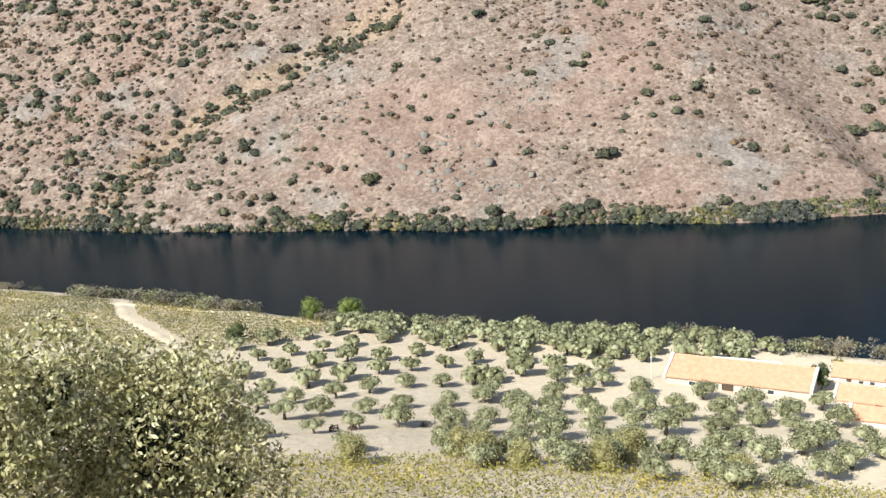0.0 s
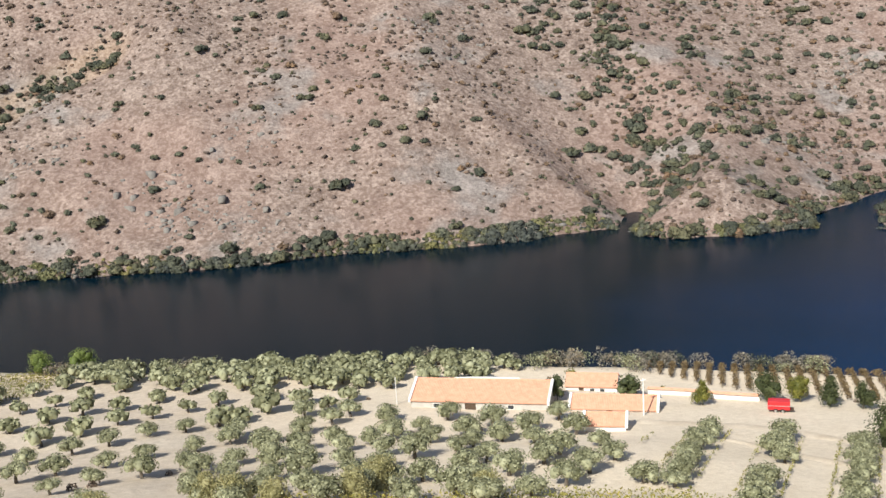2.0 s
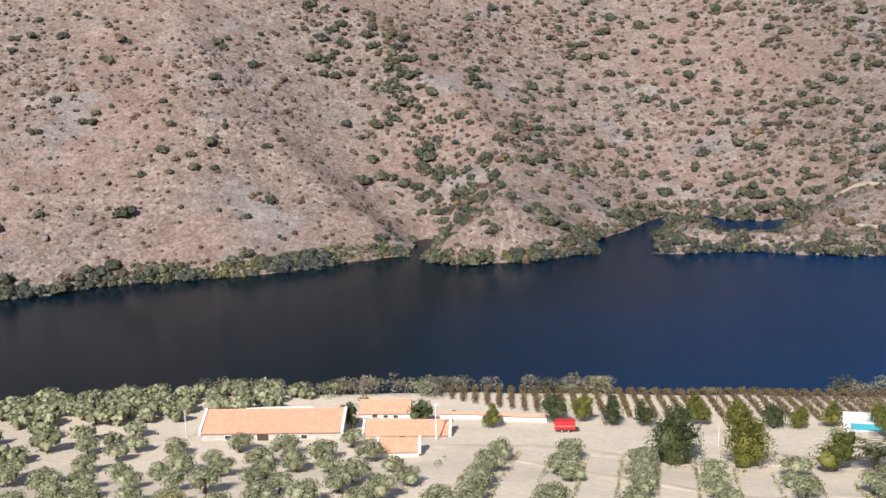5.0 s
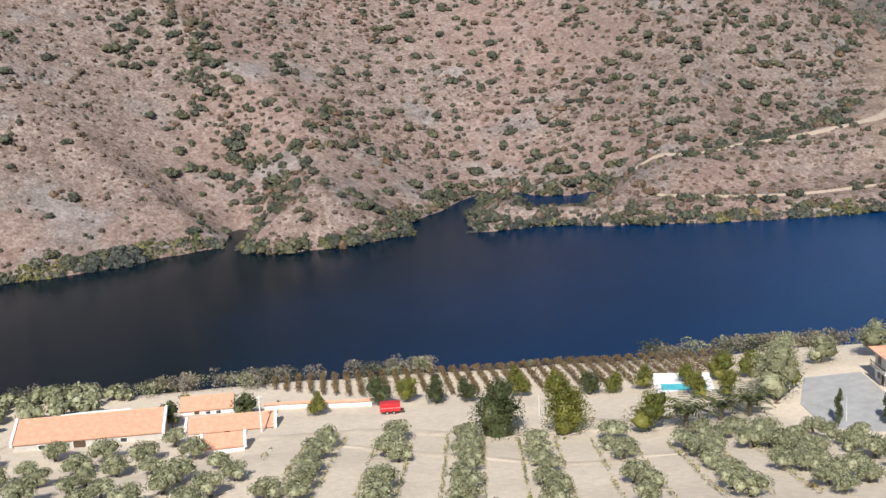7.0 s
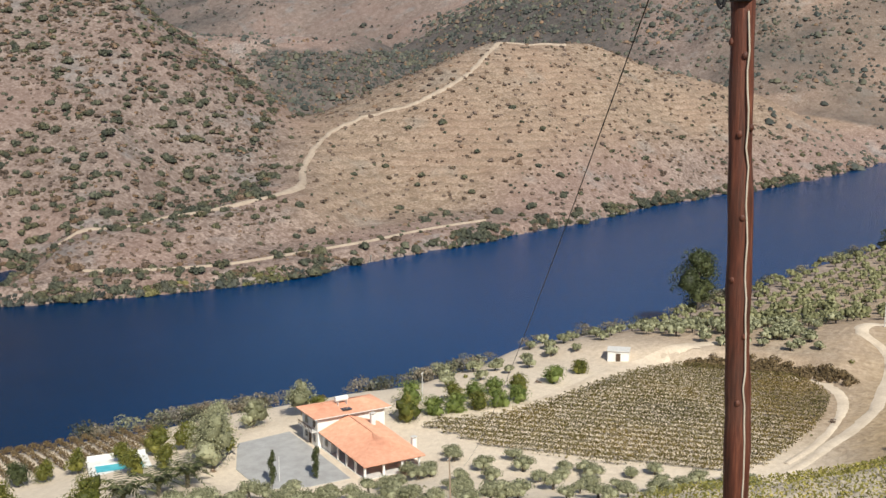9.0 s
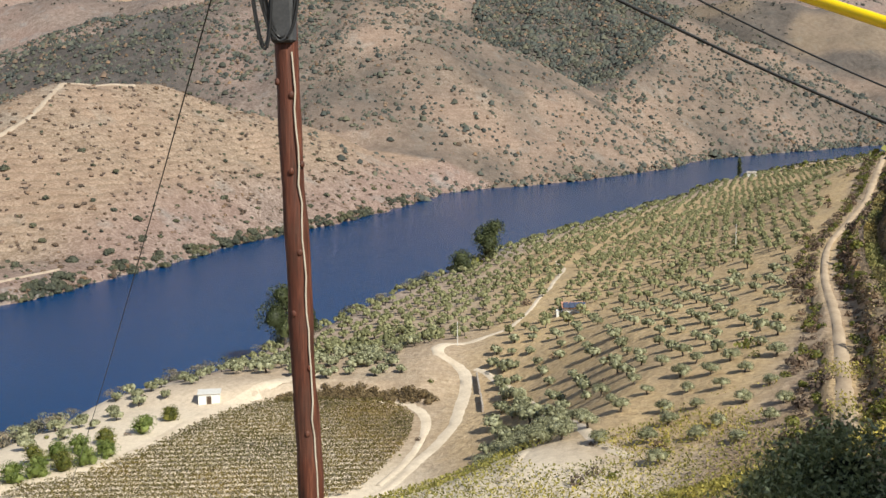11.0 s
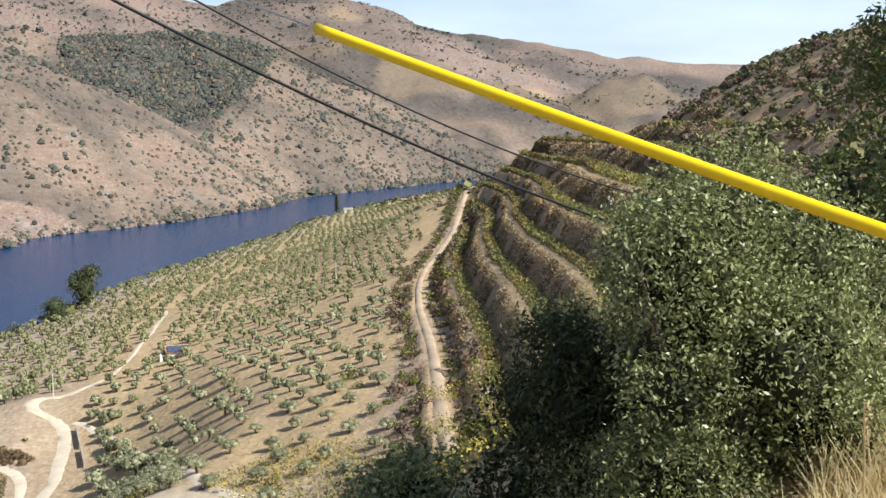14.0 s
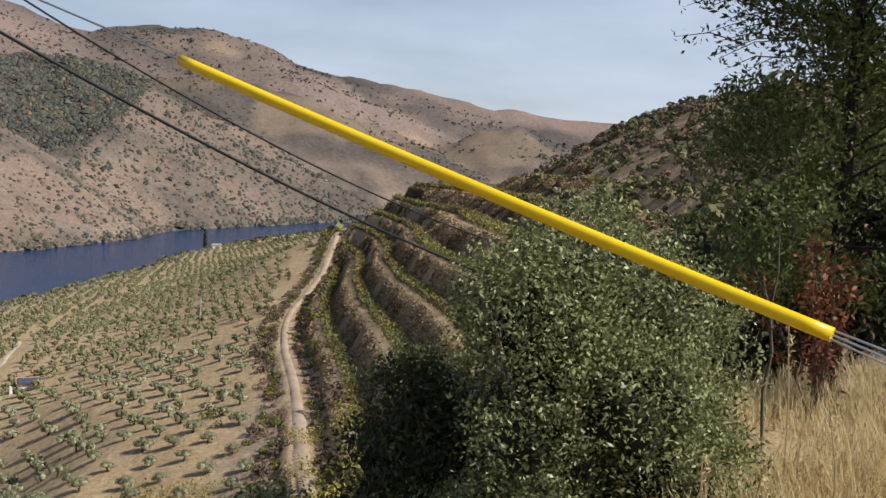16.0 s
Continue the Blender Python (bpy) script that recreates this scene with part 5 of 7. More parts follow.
def red_trailer():
    red = shades("red_paint", (0.45, 0.015, 0.02), (0.62, 0.035, 0.04), 1.0, 0.4, spec=0.5)
    rubber = shades("tyre_rubber", (0.012, 0.012, 0.012), (0.03, 0.03, 0.03), 5, 0.9)
    steel = shades("rim_steel", (0.4, 0.4, 0.4), (0.6, 0.6, 0.6), 3, 0.4, metal=0.8)
    x, y = 90.0, 156.0
    t = thing("farm_trailer", "bright red box-shaped farm trailer parked on bare soil", "trailer", at=frame_at(x, y, ground_z(x, y), 30))
    part("body", box((-1.7, -0.9, 0.55), (1.7, 0.9, 1.95), 0.06), red, t)
    part("chassis", box((-1.5, -0.6, 0.4), (2.3, 0.6, 0.55), 0.02), MAT_DARKWOOD, t)
    part("tailboard", box((-1.78, -0.85, 0.6), (-1.7, 0.85, 1.6), 0.02), red, t)
    part("side_rail", box((-1.72, -0.96, 1.2), (1.72, -0.9, 1.3), 0.01), steel, t)
    for sx in (-0.55, 0.55):
        for sy in (-0.8, 0.8):
            bm = bmesh.new()
            bmesh.ops.create_cone(bm, cap_ends=True, segments=18, radius1=0.38, radius2=0.38, depth=0.24, matrix=pose(sx, sy, 0.38, 90))
            w = part("wheel", bm, rubber, t)
            bm = bmesh.new()
            bmesh.ops.create_cone(bm, cap_ends=True, segments=14, radius1=0.2, radius2=0.2, depth=0.26, matrix=pose(sx, sy, 0.38, 90))
            part("rim", bm, steel, w)


red_trailer()


# ---- the house, its yard and pool ----
def farmhouse():
    h = thing("farmhouse", "white two-storey farmhouse with terracotta roofs and porch", "house", at=frame_at(149.2, 92.8, 11.5, 32))
    # x to the right along the front, y away; the upper block stands behind the low porch wing
    part("upper_block", box((-1.2, 16.2, -1.2), (11.9, 22.8, 5.6)), MAT_WHITE, h)
    part("porch_wing", box((2.4, 4.4, -1.2), (9.2, 16.2, 2.6)), MAT_WHITE, h)
    part("west_wing", box((-0.4, 12.6, -1.2), (2.4, 16.2, 2.75)), MAT_WHITE, h)
    top = [(-2.1, 15.3, 5.55), (12.8, 15.3, 5.55), (12.8, 23.7, 5.55), (-2.1, 23.7, 5.55)]
    r0, r1 = (1.6, 19.5, 6.75), (9.2, 19.5, 6.75)
    tiled_slope("upper_roof_front", [top[0], top[1], r1, r0], MAT_TILE, h)
    tiled_slope("upper_roof_back", [top[2], top[3], r0, r1], MAT_TILE, h)
    tiled_slope("upper_roof_hip", [top[3], top[0], r0, (1.6, 19.52, 6.75)], MAT_TILE, h)
    tiled_slope("upper_roof_hip", [top[1], top[2], (9.2, 19.52, 6.75), r1], MAT_TILE, h)
    # broad hipped roof over the porch
    lo = [(-1.1, -1.8, 2.3), (10.2, -1.8, 2.3), (10.6, 16.15, 2.9), (-1.1, 16.15, 2.9)]
    a, b = (4.6, 6.4, 4.7), (4.6, 16.15, 5.1)
    tiled_slope("porch_roof_front", [lo[0], lo[1], (4.62, 6.4, 4.7), a], MAT_TILE, h)
    tiled_slope("porch_roof_west", [lo[3], lo[0], a, b], MAT_TILE, h)
    tiled_slope("porch_roof_east", [lo[1], lo[2], b, a], MAT_TILE, h)
    bm = bmesh.new()
    limb(bm, [(4.6, 6.4, 4.8), (4.6, 16.1, 5.22)], [0.14, 0.14], 8)
    part("hip_ridge", bm, MAT_TILE, h)
    part("porch_floor", box((-0.8, -1.4, -1.2), (9.9, 16.1, 0.1), 0.03), MAT_CONCRETE, h)
    for y in (-1.2, 2.2, 5.6, 9.0):
        part("pillar", box((-0.8, y, 0.1), (-0.45, y + 0.35, 2.42), 0.03), MAT_WHITE, h)
    for x in (2.6, 6.0, 9.2):
        part("pillar", box((x, -1.25, 0.1), (x + 0.35, -0.9, 2.32), 0.03), MAT_WHITE, h)
    part("porch_beam", box((-0.75, -1.2, 2.28), (-0.5, 12.6, 2.46)), MAT_DARKWOOD, h)
    for y in (17.0, 20.4):
        opening("window", (-1.26, y, 3.4), (-1.16, y + 1.0, 4.6), MAT_STONE, MAT_GLASS, h, 0)
        opening("window", (-1.26, y, 0.9), (-1.16, y + 1.0, 2.1), MAT_STONE, MAT_GLASS, h, 0)
    opening("door", (-1.26, 18.8, 0.1), (-1.16, 19.8, 2.2), MAT_STONE, MAT_DARKWOOD, h, 0)
    opening("window", (-0.46, 13.8, 0.9), (-0.36, 14.8, 2.1), MAT_STONE, MAT_GLASS, h, 0)
    part("balcony_floor", box((-2.2, 16.6, 2.75), (-1.2, 22.6, 2.9), 0.02), MAT_CONCRETE, h)
    rail = part("balcony_railing", box((-2.18, 16.6, 3.7), (-2.12, 22.6, 3.77)), MAT_DARKWOOD, h)
    for k in range(24):
        part("baluster", box((-2.17, 16.62 + k * 0.258, 2.9), (-2.13, 16.66 + k * 0.258, 3.7)), MAT_DARKWOOD, rail)
    for x, y, z, hh in ((7.4, 12.4, 3.2, 2.4), (10.4, 3.0, -0.6, 4.2)):
        st = part("chimney", box((x, y, z), (x + 0.8, y + 0.7, z + hh), 0.03), MAT_WHITE, h)
        part("cap", box((x - 0.1, y - 0.1, z + hh + 0.25), (x + 0.9, y + 0.8, z + hh + 0.36), 0.02), MAT_CONCRETE, st)
        for dx in (0.05, 0.63):
            part("cap_leg", box((x + dx, y + 0.1, z + hh), (x + dx + 0.12, y + 0.6, z + hh + 0.25)), MAT_WHITE, st)
    st = part("solar_heater", box((3.6, 15.9, 6.1), (5.4, 17.9, 6.18), 0.01, Matrix.Translation((0, 0, 0))), MAT_GLASS, h, "solar water heater on the roof")
    bm = bmesh.new()
    limb(bm, [(3.3, 18.6, 7.5), (5.7, 18.6, 7.5)], [0.5, 0.5], 14)
    part("tank", bm, MAT_WHITE, st)
    for x in (3.6, 5.3):
        part("stand", box((x, 17.9, 6.2), (x + 0.08, 18.8, 7.2)), MAT_CONCRETE, st)
    part("gutter", box((-2.12, 15.2, 5.45), (12.82, 15.3, 5.57), 0.02), MAT_WHITE, h)


farmhouse()


def flat_patch(name, pts, z, mat, label, category, thick=0.12, kind="structure"):
    bm = bmesh.new()
    lo = [bm.verts.new((x, y, z - 0.8)) for x, y in pts]
    hi = [bm.verts.new((x, y, z + thick)) for x, y in pts]
    bm.faces.new(hi)
    n = len(pts)
    for k in range(n):
        bm.faces.new((lo[k], lo[(k + 1) % n], hi[(k + 1) % n], hi[k]))
    bmesh.ops.recalc_face_normals(bm, faces=bm.faces)
    me = bpy.data.meshes.new(name)
    bm.to_mesh(me)
    bm.free()
    me.materials.append(mat)
    return tagged(new(name, me), label, category, kind=kind)


MAT_PAVING = shades("grey_setts", (0.30, 0.29, 0.28), (0.46, 0.45, 0.44), 0.5, 0.9, 0.01, 6)
flat_patch("pavement", [(147.4, 94.6), (141.5, 98.2), (136.8, 104.6), (142, 113.5), (152, 121), (161.5, 116.5), (157.8, 110.4)], 11.5, MAT_PAVING, "grey paved yard beside the farmhouse", "yard")


def pool():
    z = max(ground_z(134, 133), ground_z(139, 131)) + 0.05
    p = thing("swimming_pool", "small turquoise pool with white paved surround", "pool", at=frame_at(131.5, 134.5, z, 40))
    bm = bmesh.new()
    for lo, hi in (((-1, -1.0, -1.5), (9.2, 0.2, 0.12)), ((-1, 3.8, -1.5), (9.2, 6.4, 0.12)), ((-1, 0.2, -1.5), (0.2, 3.8, 0.12)), ((8, 0.2, -1.5), (9.2, 3.8, 0.12))):
        block(bm, lo, hi, 0.02)
    part("surround", bm, MAT_WHITE, p)
    part("basin", box((0.2, 0.2, -1.4), (8, 3.8, -1.2)), shades("pool_tiles", (0.1, 0.5, 0.6), (0.2, 0.65, 0.75), 2, 0.4), p)
    water = Nodes("pool_water")
    water.bump(water.noise(water.local(), 1.5, 2), 0.2, 0.03)
    part("pool_water", box((0.22, 0.22, -1.15), (7.98, 3.78, -0.05)), water.done(water.ramp(water.noise(water.local(), 0.6), (0.3, (0.07, 0.42, 0.50)), (0.7, (0.12, 0.52, 0.60))), 0.08), p, "clear turquoise water")
    part("bench_wall", box((-0.8, 6.4, -1.5), (9.0, 6.7, 0.9), 0.03), MAT_WHITE, p)


pool()


def white_hut(x, y, az, w, d, hgt, label):
    z = ground_z(x, y)
    h = thing("white_hut", label, "hut", at=frame_at(x, y, z, az))
    part("wall", box((0, 0, -1.2), (w, d, hgt)), MAT_WHITE, h)
    part("roof_slab", box((-0.2, -0.2, hgt), (w + 0.2, d + 0.2, hgt + 0.15), 0.03, pose(0, 0, 0, 2)), MAT_CONCRETE, h)
    opening("door", (w * 0.4, -0.04, 0), (w * 0.4 + 0.9, 0.05, 1.9), MAT_STONE, MAT_DARKWOOD, h)
    return h


white_hut(229.5, 80.0, 75, 4.6, 3.4, 2.4, "small flat-roofed whitewashed hut among olives")


def solar_hut():
    x, y = 293.0, 2.5
    h = thing("pump_hut", "small pump hut with blue solar panels on its roof", "hut", at=frame_at(x, y, ground_z(x, y), 85))
    part("wall", prism(6.0, 4.0, 2.2, 3.2, 0.75), MAT_WHITE, h)
    tiled_slope("roof", [(-0.2, -0.3, 2.15), (6.2, -0.3, 2.15), (6.2, 3.0, 3.2), (-0.2, 3.0, 3.2)], MAT_TILE, h)
    blue = shades("solar_glass", (0.05, 0.06, 0.10), (0.10, 0.12, 0.18), 2, 0.15, spec=0.5)
    for k in range(4):
        part("solar_panel", box((0.25 + k * 1.48, -0.1, 2.55), (1.65 + k * 1.48, 2.9, 2.62), 0.01, pose(0, 0, 0, 17.6)), blue, h)
    part("lean_to", box((-1.6, 0.6, -1.0), (0, 2.6, 1.3), 0.03), MAT_WHITE, h)


solar_hut()
low_wall(247, 21.2, 236, 19.6, 1.2, MAT_STONE, "dark stone parapet beside the dirt track")
low_wall(234, 19.3, 224, 18.0, 1.2, MAT_STONE, "dark stone parapet beside the dirt track")


def far_house(x, y, label):
    z = ground_z(x, y)
    h = thing("far_farmhouse", label, "house", at=frame_at(x, y, z, 98))
    part("wall", prism(7, 5, 3.0, 4.3), MAT_WHITE, h)
    tiled_slope("roof", [(-0.3, -0.4, 2.9), (7.3, -0.4, 2.9), (7.3, 2.5, 4.35), (-0.3, 2.5, 4.35)], MAT_STONE, h)
    opening("door", (3, -0.05, 0), (4, 0.05, 2), MAT_STONE, MAT_DARKWOOD, h)


far_house(905, -135, "white riverside house beside a dark cypress, far downstream")


# ---- garden and roadside trees ----
def leafy_tree(name, label, category, x, y, high, wide, mat, quads=420, leaf=0.16, shape="round", seed=0, group="", bark=None, z=None, bare=0.18):
    """A tapered trunk with limbs and a crown of leaf clumps; shape: round, cone, column or spread."""
    rng = np.random.default_rng(500 + seed)
    z = ground_z(x, y) if z is None else z
    t = thing(name, label, category, group, at=pose(x, y, z, 0, 0, rng.uniform(0, 360)))
    lumps = []
    n = 9
    for i in range(n):
        f = (i + 0.5) / n
        hz = bare + (1 - bare) * f * 0.9 + 0.04
        if shape == "cone":
            w = (1 - f) * 0.8 + 0.2
        elif shape == "column":
            w = min(1.0, 4 * (1 - f), 0.5 + 2 * f)
        elif shape == "spread":
            w = 0.6 + 0.4 * math.sin(3.1 * f)
        else:
            w = math.sqrt(max(0.1, 1 - (2 * f - 0.9) ** 2))
        a = rng.uniform(0, 6.283)
        d = (0.45 * wide / 2 * w) * rng.uniform(0.3, 1.2)
        lumps.append((d * math.cos(a), d * math.sin(a), hz * high, max(0.30 * w, 0.10) * wide * rng.uniform(0.9, 1.25) + 0.05 * wide, rng.uniform(0.75, 1.0) if shape != "column" else 1.9))
    bm = bmesh.new()
    r = 0.03 * high if shape != "column" else 0.09
    limb(bm, [(0, 0, -0.3), (0.02 * high, 0, bare * high), (0, 0.02 * high, high * 0.75)], [r, r * 0.75, r * 0.25], 7)
    if shape != "column":
        for l in lumps[::2]:
            limb(bm, [(0.01 * high, 0, min(l[2] * 0.7, high * 0.6)), l[:3]], [r * 0.5, r * 0.15], 5)
    part("trunk", bm, bark or MAT_BARK, t)
    core = [dome(rng, 7, 3, l[:3], l[3] * 0.52, l[4], 0.25, 2.5) for l in lumps]
    q = leaf_quads(rng, crown_points(rng, quads, lumps), leaf)
    k = 4 * np.arange(len(q))[:, None]
    crown = joined(*core, (q.reshape(-1, 3), np.concatenate([k + [0, 1, 2], k + [0, 2, 3]])))
    part("crown", tri_mesh("crown", *crown, mat), None, t)
    return t


def palm(x, y, high, seed):
    rng = np.random.default_rng(900 + seed)
    t = thing("palm_tree", "short date palm with arching green fronds", "palm", "palms by the pool", at=pose(x, y, ground_z(x, y), 0, 0, rng.uniform(0, 360)))
    bm = bmesh.new()
    limb(bm, [(0, 0, -0.3), (0.02, 0, high * 0.2), (0, 0, high * 0.38)], [0.42, 0.36, 0.34], 9)
    part("trunk", bm, MAT_BARK, t)
    for k in range(26):
        a = 2.4 * k
        up = 1.35 - 1.5 * k / 26
        q = []
        ln = high * rng.uniform(0.5, 0.62)
        d = Vector((math.cos(a), math.sin(a), 0))
        side = Vector((-d.y, d.x, 0))
        p0 = Vector((0, 0, high * 0.38))
        for s in range(9):
            u = s / 9
            c = p0 + d * ln * u * math.cos(up * 0.6) + Vector((0, 0, ln * (u * math.sin(up) - 0.5 * u * u)))
            w = ln * 0.27 * (1 - u * 0.7)
            for sg in (1, -1):
                tip = c + side * sg * w + d * 0.18 * ln - Vector((0, 0, 0.05 * ln))
                q.append([c, c + d * 0.07 * ln, tip, tip - d * 0.05 * ln])
        part("frond", quads_mesh("frond", np.array([[tuple(v) for v in f] for f in q]), MAT_PALM), None, t)


MAT_PALM = foliage("palm_fronds", (0.035, 0.042, 0.014), (0.085, 0.095, 0.035), (0.19, 0.19, 0.085), 0.5, 0.15)
for k, (x, y, hh) in enumerate(((116, 113.5, 7.6), (123.5, 113.5, 7.0), (130, 113.5, 7.4))):
    palm(x, y, hh, k)

ROADSIDE = "trees lining the farm track"
for k, (x, y, hh, w, m, sh) in enumerate((
        (81, 165, 4.0, 3.4, MAT_CITRUS, "cone"), (92, 163, 4.6, 4.6, MAT_DARKTREE, "round"), (96.5, 160.5, 4.0, 3.8, MAT_CITRUS, "round"),
        (100, 157, 4.8, 4.2, MAT_DARKTREE, "cone"), (104, 154, 4.4, 3.8, MAT_DARKTREE, "cone"), (94, 130, 8.0, 9.0, MAT_DARKTREE, "cone"),
        (101, 124.5, 8.4, 8.4, MAT_CITRUS, "cone"), (110, 115, 5.4, 6.0, MAT_CITRUS, "round"), (113, 150, 4.4, 3.6, MAT_CITRUS, "cone"),
        (119, 148, 4.2, 3.8, MAT_CITRUS, "cone"), (123, 143, 3.6, 4.2, MAT_DARKTREE, "round"), (127, 141, 3.8, 3.8, MAT_CITRUS, "cone"),
        (132, 139, 4.2, 3.8, MAT_CITRUS, "cone"), (137, 133.5, 3.8, 3.4, MAT_CITRUS, "round"), (146, 134, 4.2, 5.0, MAT_CITRUS, "spread"),
        (150, 131, 4.6, 4.6, MAT_CITRUS, "round"), (117, 157, 4.0, 3.2, MAT_CITRUS, "cone"))):
    big = hh > 6
    leafy_tree("garden_tree", "bushy conical evergreen with yellowing leaves on bare soil" if m is MAT_CITRUS else "dark green bushy evergreen beside the track",
               "tree", x, y, hh * 1.06, w * 1.22, m, 5200 if big else 2300, 0.17 if big else 0.13, sh, k, ROADSIDE)
leafy_tree("olive_tree", "very large old grey-green olive tree beside the yard", "olive tree", 140.5, 117, 8.8, 9.8, MAT_OLIVE, 6000, 0.15, "spread", 40)
leafy_tree("olive_tree", "large grey-green olive tree behind the yard", "olive tree", 154, 127, 6.5, 7.0, MAT_OLIVE, 1800, 0.19, "spread", 41)
leafy_tree("shrub_tree", "yellow-green bushy tree at the yard's edge", "tree", 147, 119, 5.0, 4.2, MAT_CITRUS, 500, 0.18, "round", 42)
leafy_tree("shrub_tree", "dark green bushy tree between the sheds", "tree", 59.5, 176.5, 4.6, 4.6, MAT_DARKTREE, 600, 0.19, "round", 43)
leafy_tree("shrub_tree", "dark green bushy tree beside the cottage", "tree", 71.5, 174, 4.2, 4.8, MAT_DARKTREE, 600, 0.19, "round", 44)
leafy_tree("shrub_tree", "green bushy tree behind the farmhouse", "tree", 172, 121, 6.8, 7.0, MAT_OLIVE, 1600, 0.19, "round", 45)
for k, (x, y, hh, w, m) in enumerate(((143, 121, 4.6, 4.6, MAT_CITRUS), (148, 122.5, 4.4, 4.4, MAT_OLIVE), (137, 124, 4.6, 4.8, MAT_CITRUS), (133, 127.5, 4.4, 4.6, MAT_CITRUS),
                                      (163, 126, 5.2, 6.4, MAT_OLIVE), (158, 131, 3.8, 6.0, MAT_OLIVE), (170, 116, 4.4, 5.2, MAT_CITRUS))):
    leafy_tree("garden_tree", "rounded yellow-green garden tree near the farmhouse" if m is MAT_CITRUS else "rounded grey-green garden tree near the farmhouse", "tree", x, y, hh, w, m, 1500, 0.15, "round", 110 + k, "trees round the farmhouse", bare=0.08)
for k, (x, y) in enumerate(((138.6, 103.6), (144.5, 99.2))):
    leafy_tree("cypress", "slender dark green cypress at the paved yard", "cypress", x, y, 6.6 if k == 0 else 6.0, 1.5, MAT_DARKTREE, 1500, 0.12, "column", 60 + k, "cypresses by the yard", bare=0.03)
leafy_tree("cypress", "dark cypress beside a far riverside house", "cypress", 898, -128, 17, 5, MAT_DARKTREE, 300, 0.7, "column", 63, bare=0.03)
leafy_tree("shrub_tree", "bright green bushy tree on the river bank", "tree", -24, 244, 6.0, 7.5, MAT_GREEN, 1800, 0.16, "round", 64)
leafy_tree("shrub_tree", "bright green bushy tree on the river bank", "tree", -33, 246, 5.0, 7.0, MAT_GREEN, 1800, 0.16, "round", 65)
for k, (x, y, hh, w) in enumerate(((2, 127, 3.4, 4.6), (-1, 132, 2.8, 3.8), (20, 130, 3.6, 4.4), (16, 123, 3.0, 4.0), (7, 124, 2.6, 3.6), (31, 121, 2.6, 3.4), (-14, 127, 2.8, 4.0))):
    leafy_tree("shrub_tree", "bushy yellowing fig-like tree at the grove's lower edge", "tree", x, y, hh * 1.1, w * 1.35, MAT_FIG, 2200, 0.13, "round", 130 + k, "yellowing trees below the grove", bare=0.06)
leafy_tree("shrub_tree", "dark round carob tree in the vineyard", "tree", -46, 225, 3.6, 6.2, MAT_DARKTREE, 500, 0.22, "round", 66, bare=0.05)
for k, (x, y, hh, w) in enumerate(((175, 100, 4.4, 5.5), (179.5, 96.5, 3.0, 4.8), (183, 93.5, 2.8, 4.6), (186.5, 90.5, 2.8, 4.8), (190, 87.5, 2.6, 4.6), (194, 85.5, 2.6, 4.4), (189, 97, 3.2, 4.6), (193, 94.5, 2.8, 4.8), (197.5, 92, 2.8, 4.6), (202, 89.5, 2.4, 4.4), (209, 84.5, 3.0, 4.6), (183, 103, 4.2, 5), (218, 82, 2.4, 3.6))):
    leafy_tree("orchard_tree", "dense green citrus tree in the kitchen garden", "citrus tree", x, y, hh * 1.15, w * 1.2, MAT_GREEN if k % 3 else MAT_CITRUS, 1500, 0.14, "round", 70 + k, "kitchen garden trees", bare=0.06)
leafy_tree("river_tree", "tall dark eucalyptus on the river bank", "tree", 311, 82, 16, 15, MAT_DARKTREE, 4400, 0.3, "spread", 90)
leafy_tree("river_tree", "tall dark poplar beside the river bank", "tree", 322, 76, 8, 3.5, MAT_DARKTREE, 400, 0.3, "cone", 91)
leafy_tree("river_tree", "tall dark spreading tree on the river bank", "tree", 462, 34, 16, 15, MAT_DARKTREE, 3400, 0.36, "spread", 92)
leafy_tree("river_tree", "low dark shrubby tree at the water's edge", "tree", 440, 45, 7, 14, MAT_DARKTREE, 1600, 0.33, "round", 93, bare=0.04)


# ---- vineyards ----
def vine_rows(name, poly, along, gap, mat, label, high=1.2, per_metre=14, leaf=0.17, wide=0.35, seed=0, patchy=0.5, clip=None):
    """Rows of vines over a polygon, one joined mesh of leaf clumps."""
    rng = np.random.default_rng(700 + seed)
    c = np.array(poly, float)
    mid = c.mean(0)
    u = np.array([math.sin(radians(along)), math.cos(radians(along))])
    v = np.array([u[1], -u[0]])
    reach = np.abs(c - mid).sum(1).max()
    rows = np.arange(-reach, reach, gap)
    n = int(len(rows) * 2 * reach * per_metre)
    k = rng.integers(0, len(rows), n)
    s = rng.uniform(-reach, reach, n)
    off = rows[k] + rng.normal(size=n) * wide * 0.5
    x, y = mid[0] + v[0] * off + u[0] * s, mid[1] + v[1] * off + u[1] * s
    ok = inside(x, y, poly)
    ok &= (vnoise(s / 1.1 + 31.0 * k, k * 7.3, seed) + 0.5 > patchy * 0.45) & (fbm(x, y, 25, 2, seed + 3) > -0.6 * (1.6 - patchy))
    if clip is not None:
        ok &= clip(x, y)
    x, y = x[ok], y[ok]
    z = height(x, y)[0] + high * (0.15 + 0.85 * rng.uniform(0, 1, len(x)) ** 0.7)
    q = leaf_quads(rng, np.stack([x, y, z], -1), leaf)
    return tagged(new(name, quads_mesh(name, q, mat)), label, "vines", kind="stuff")


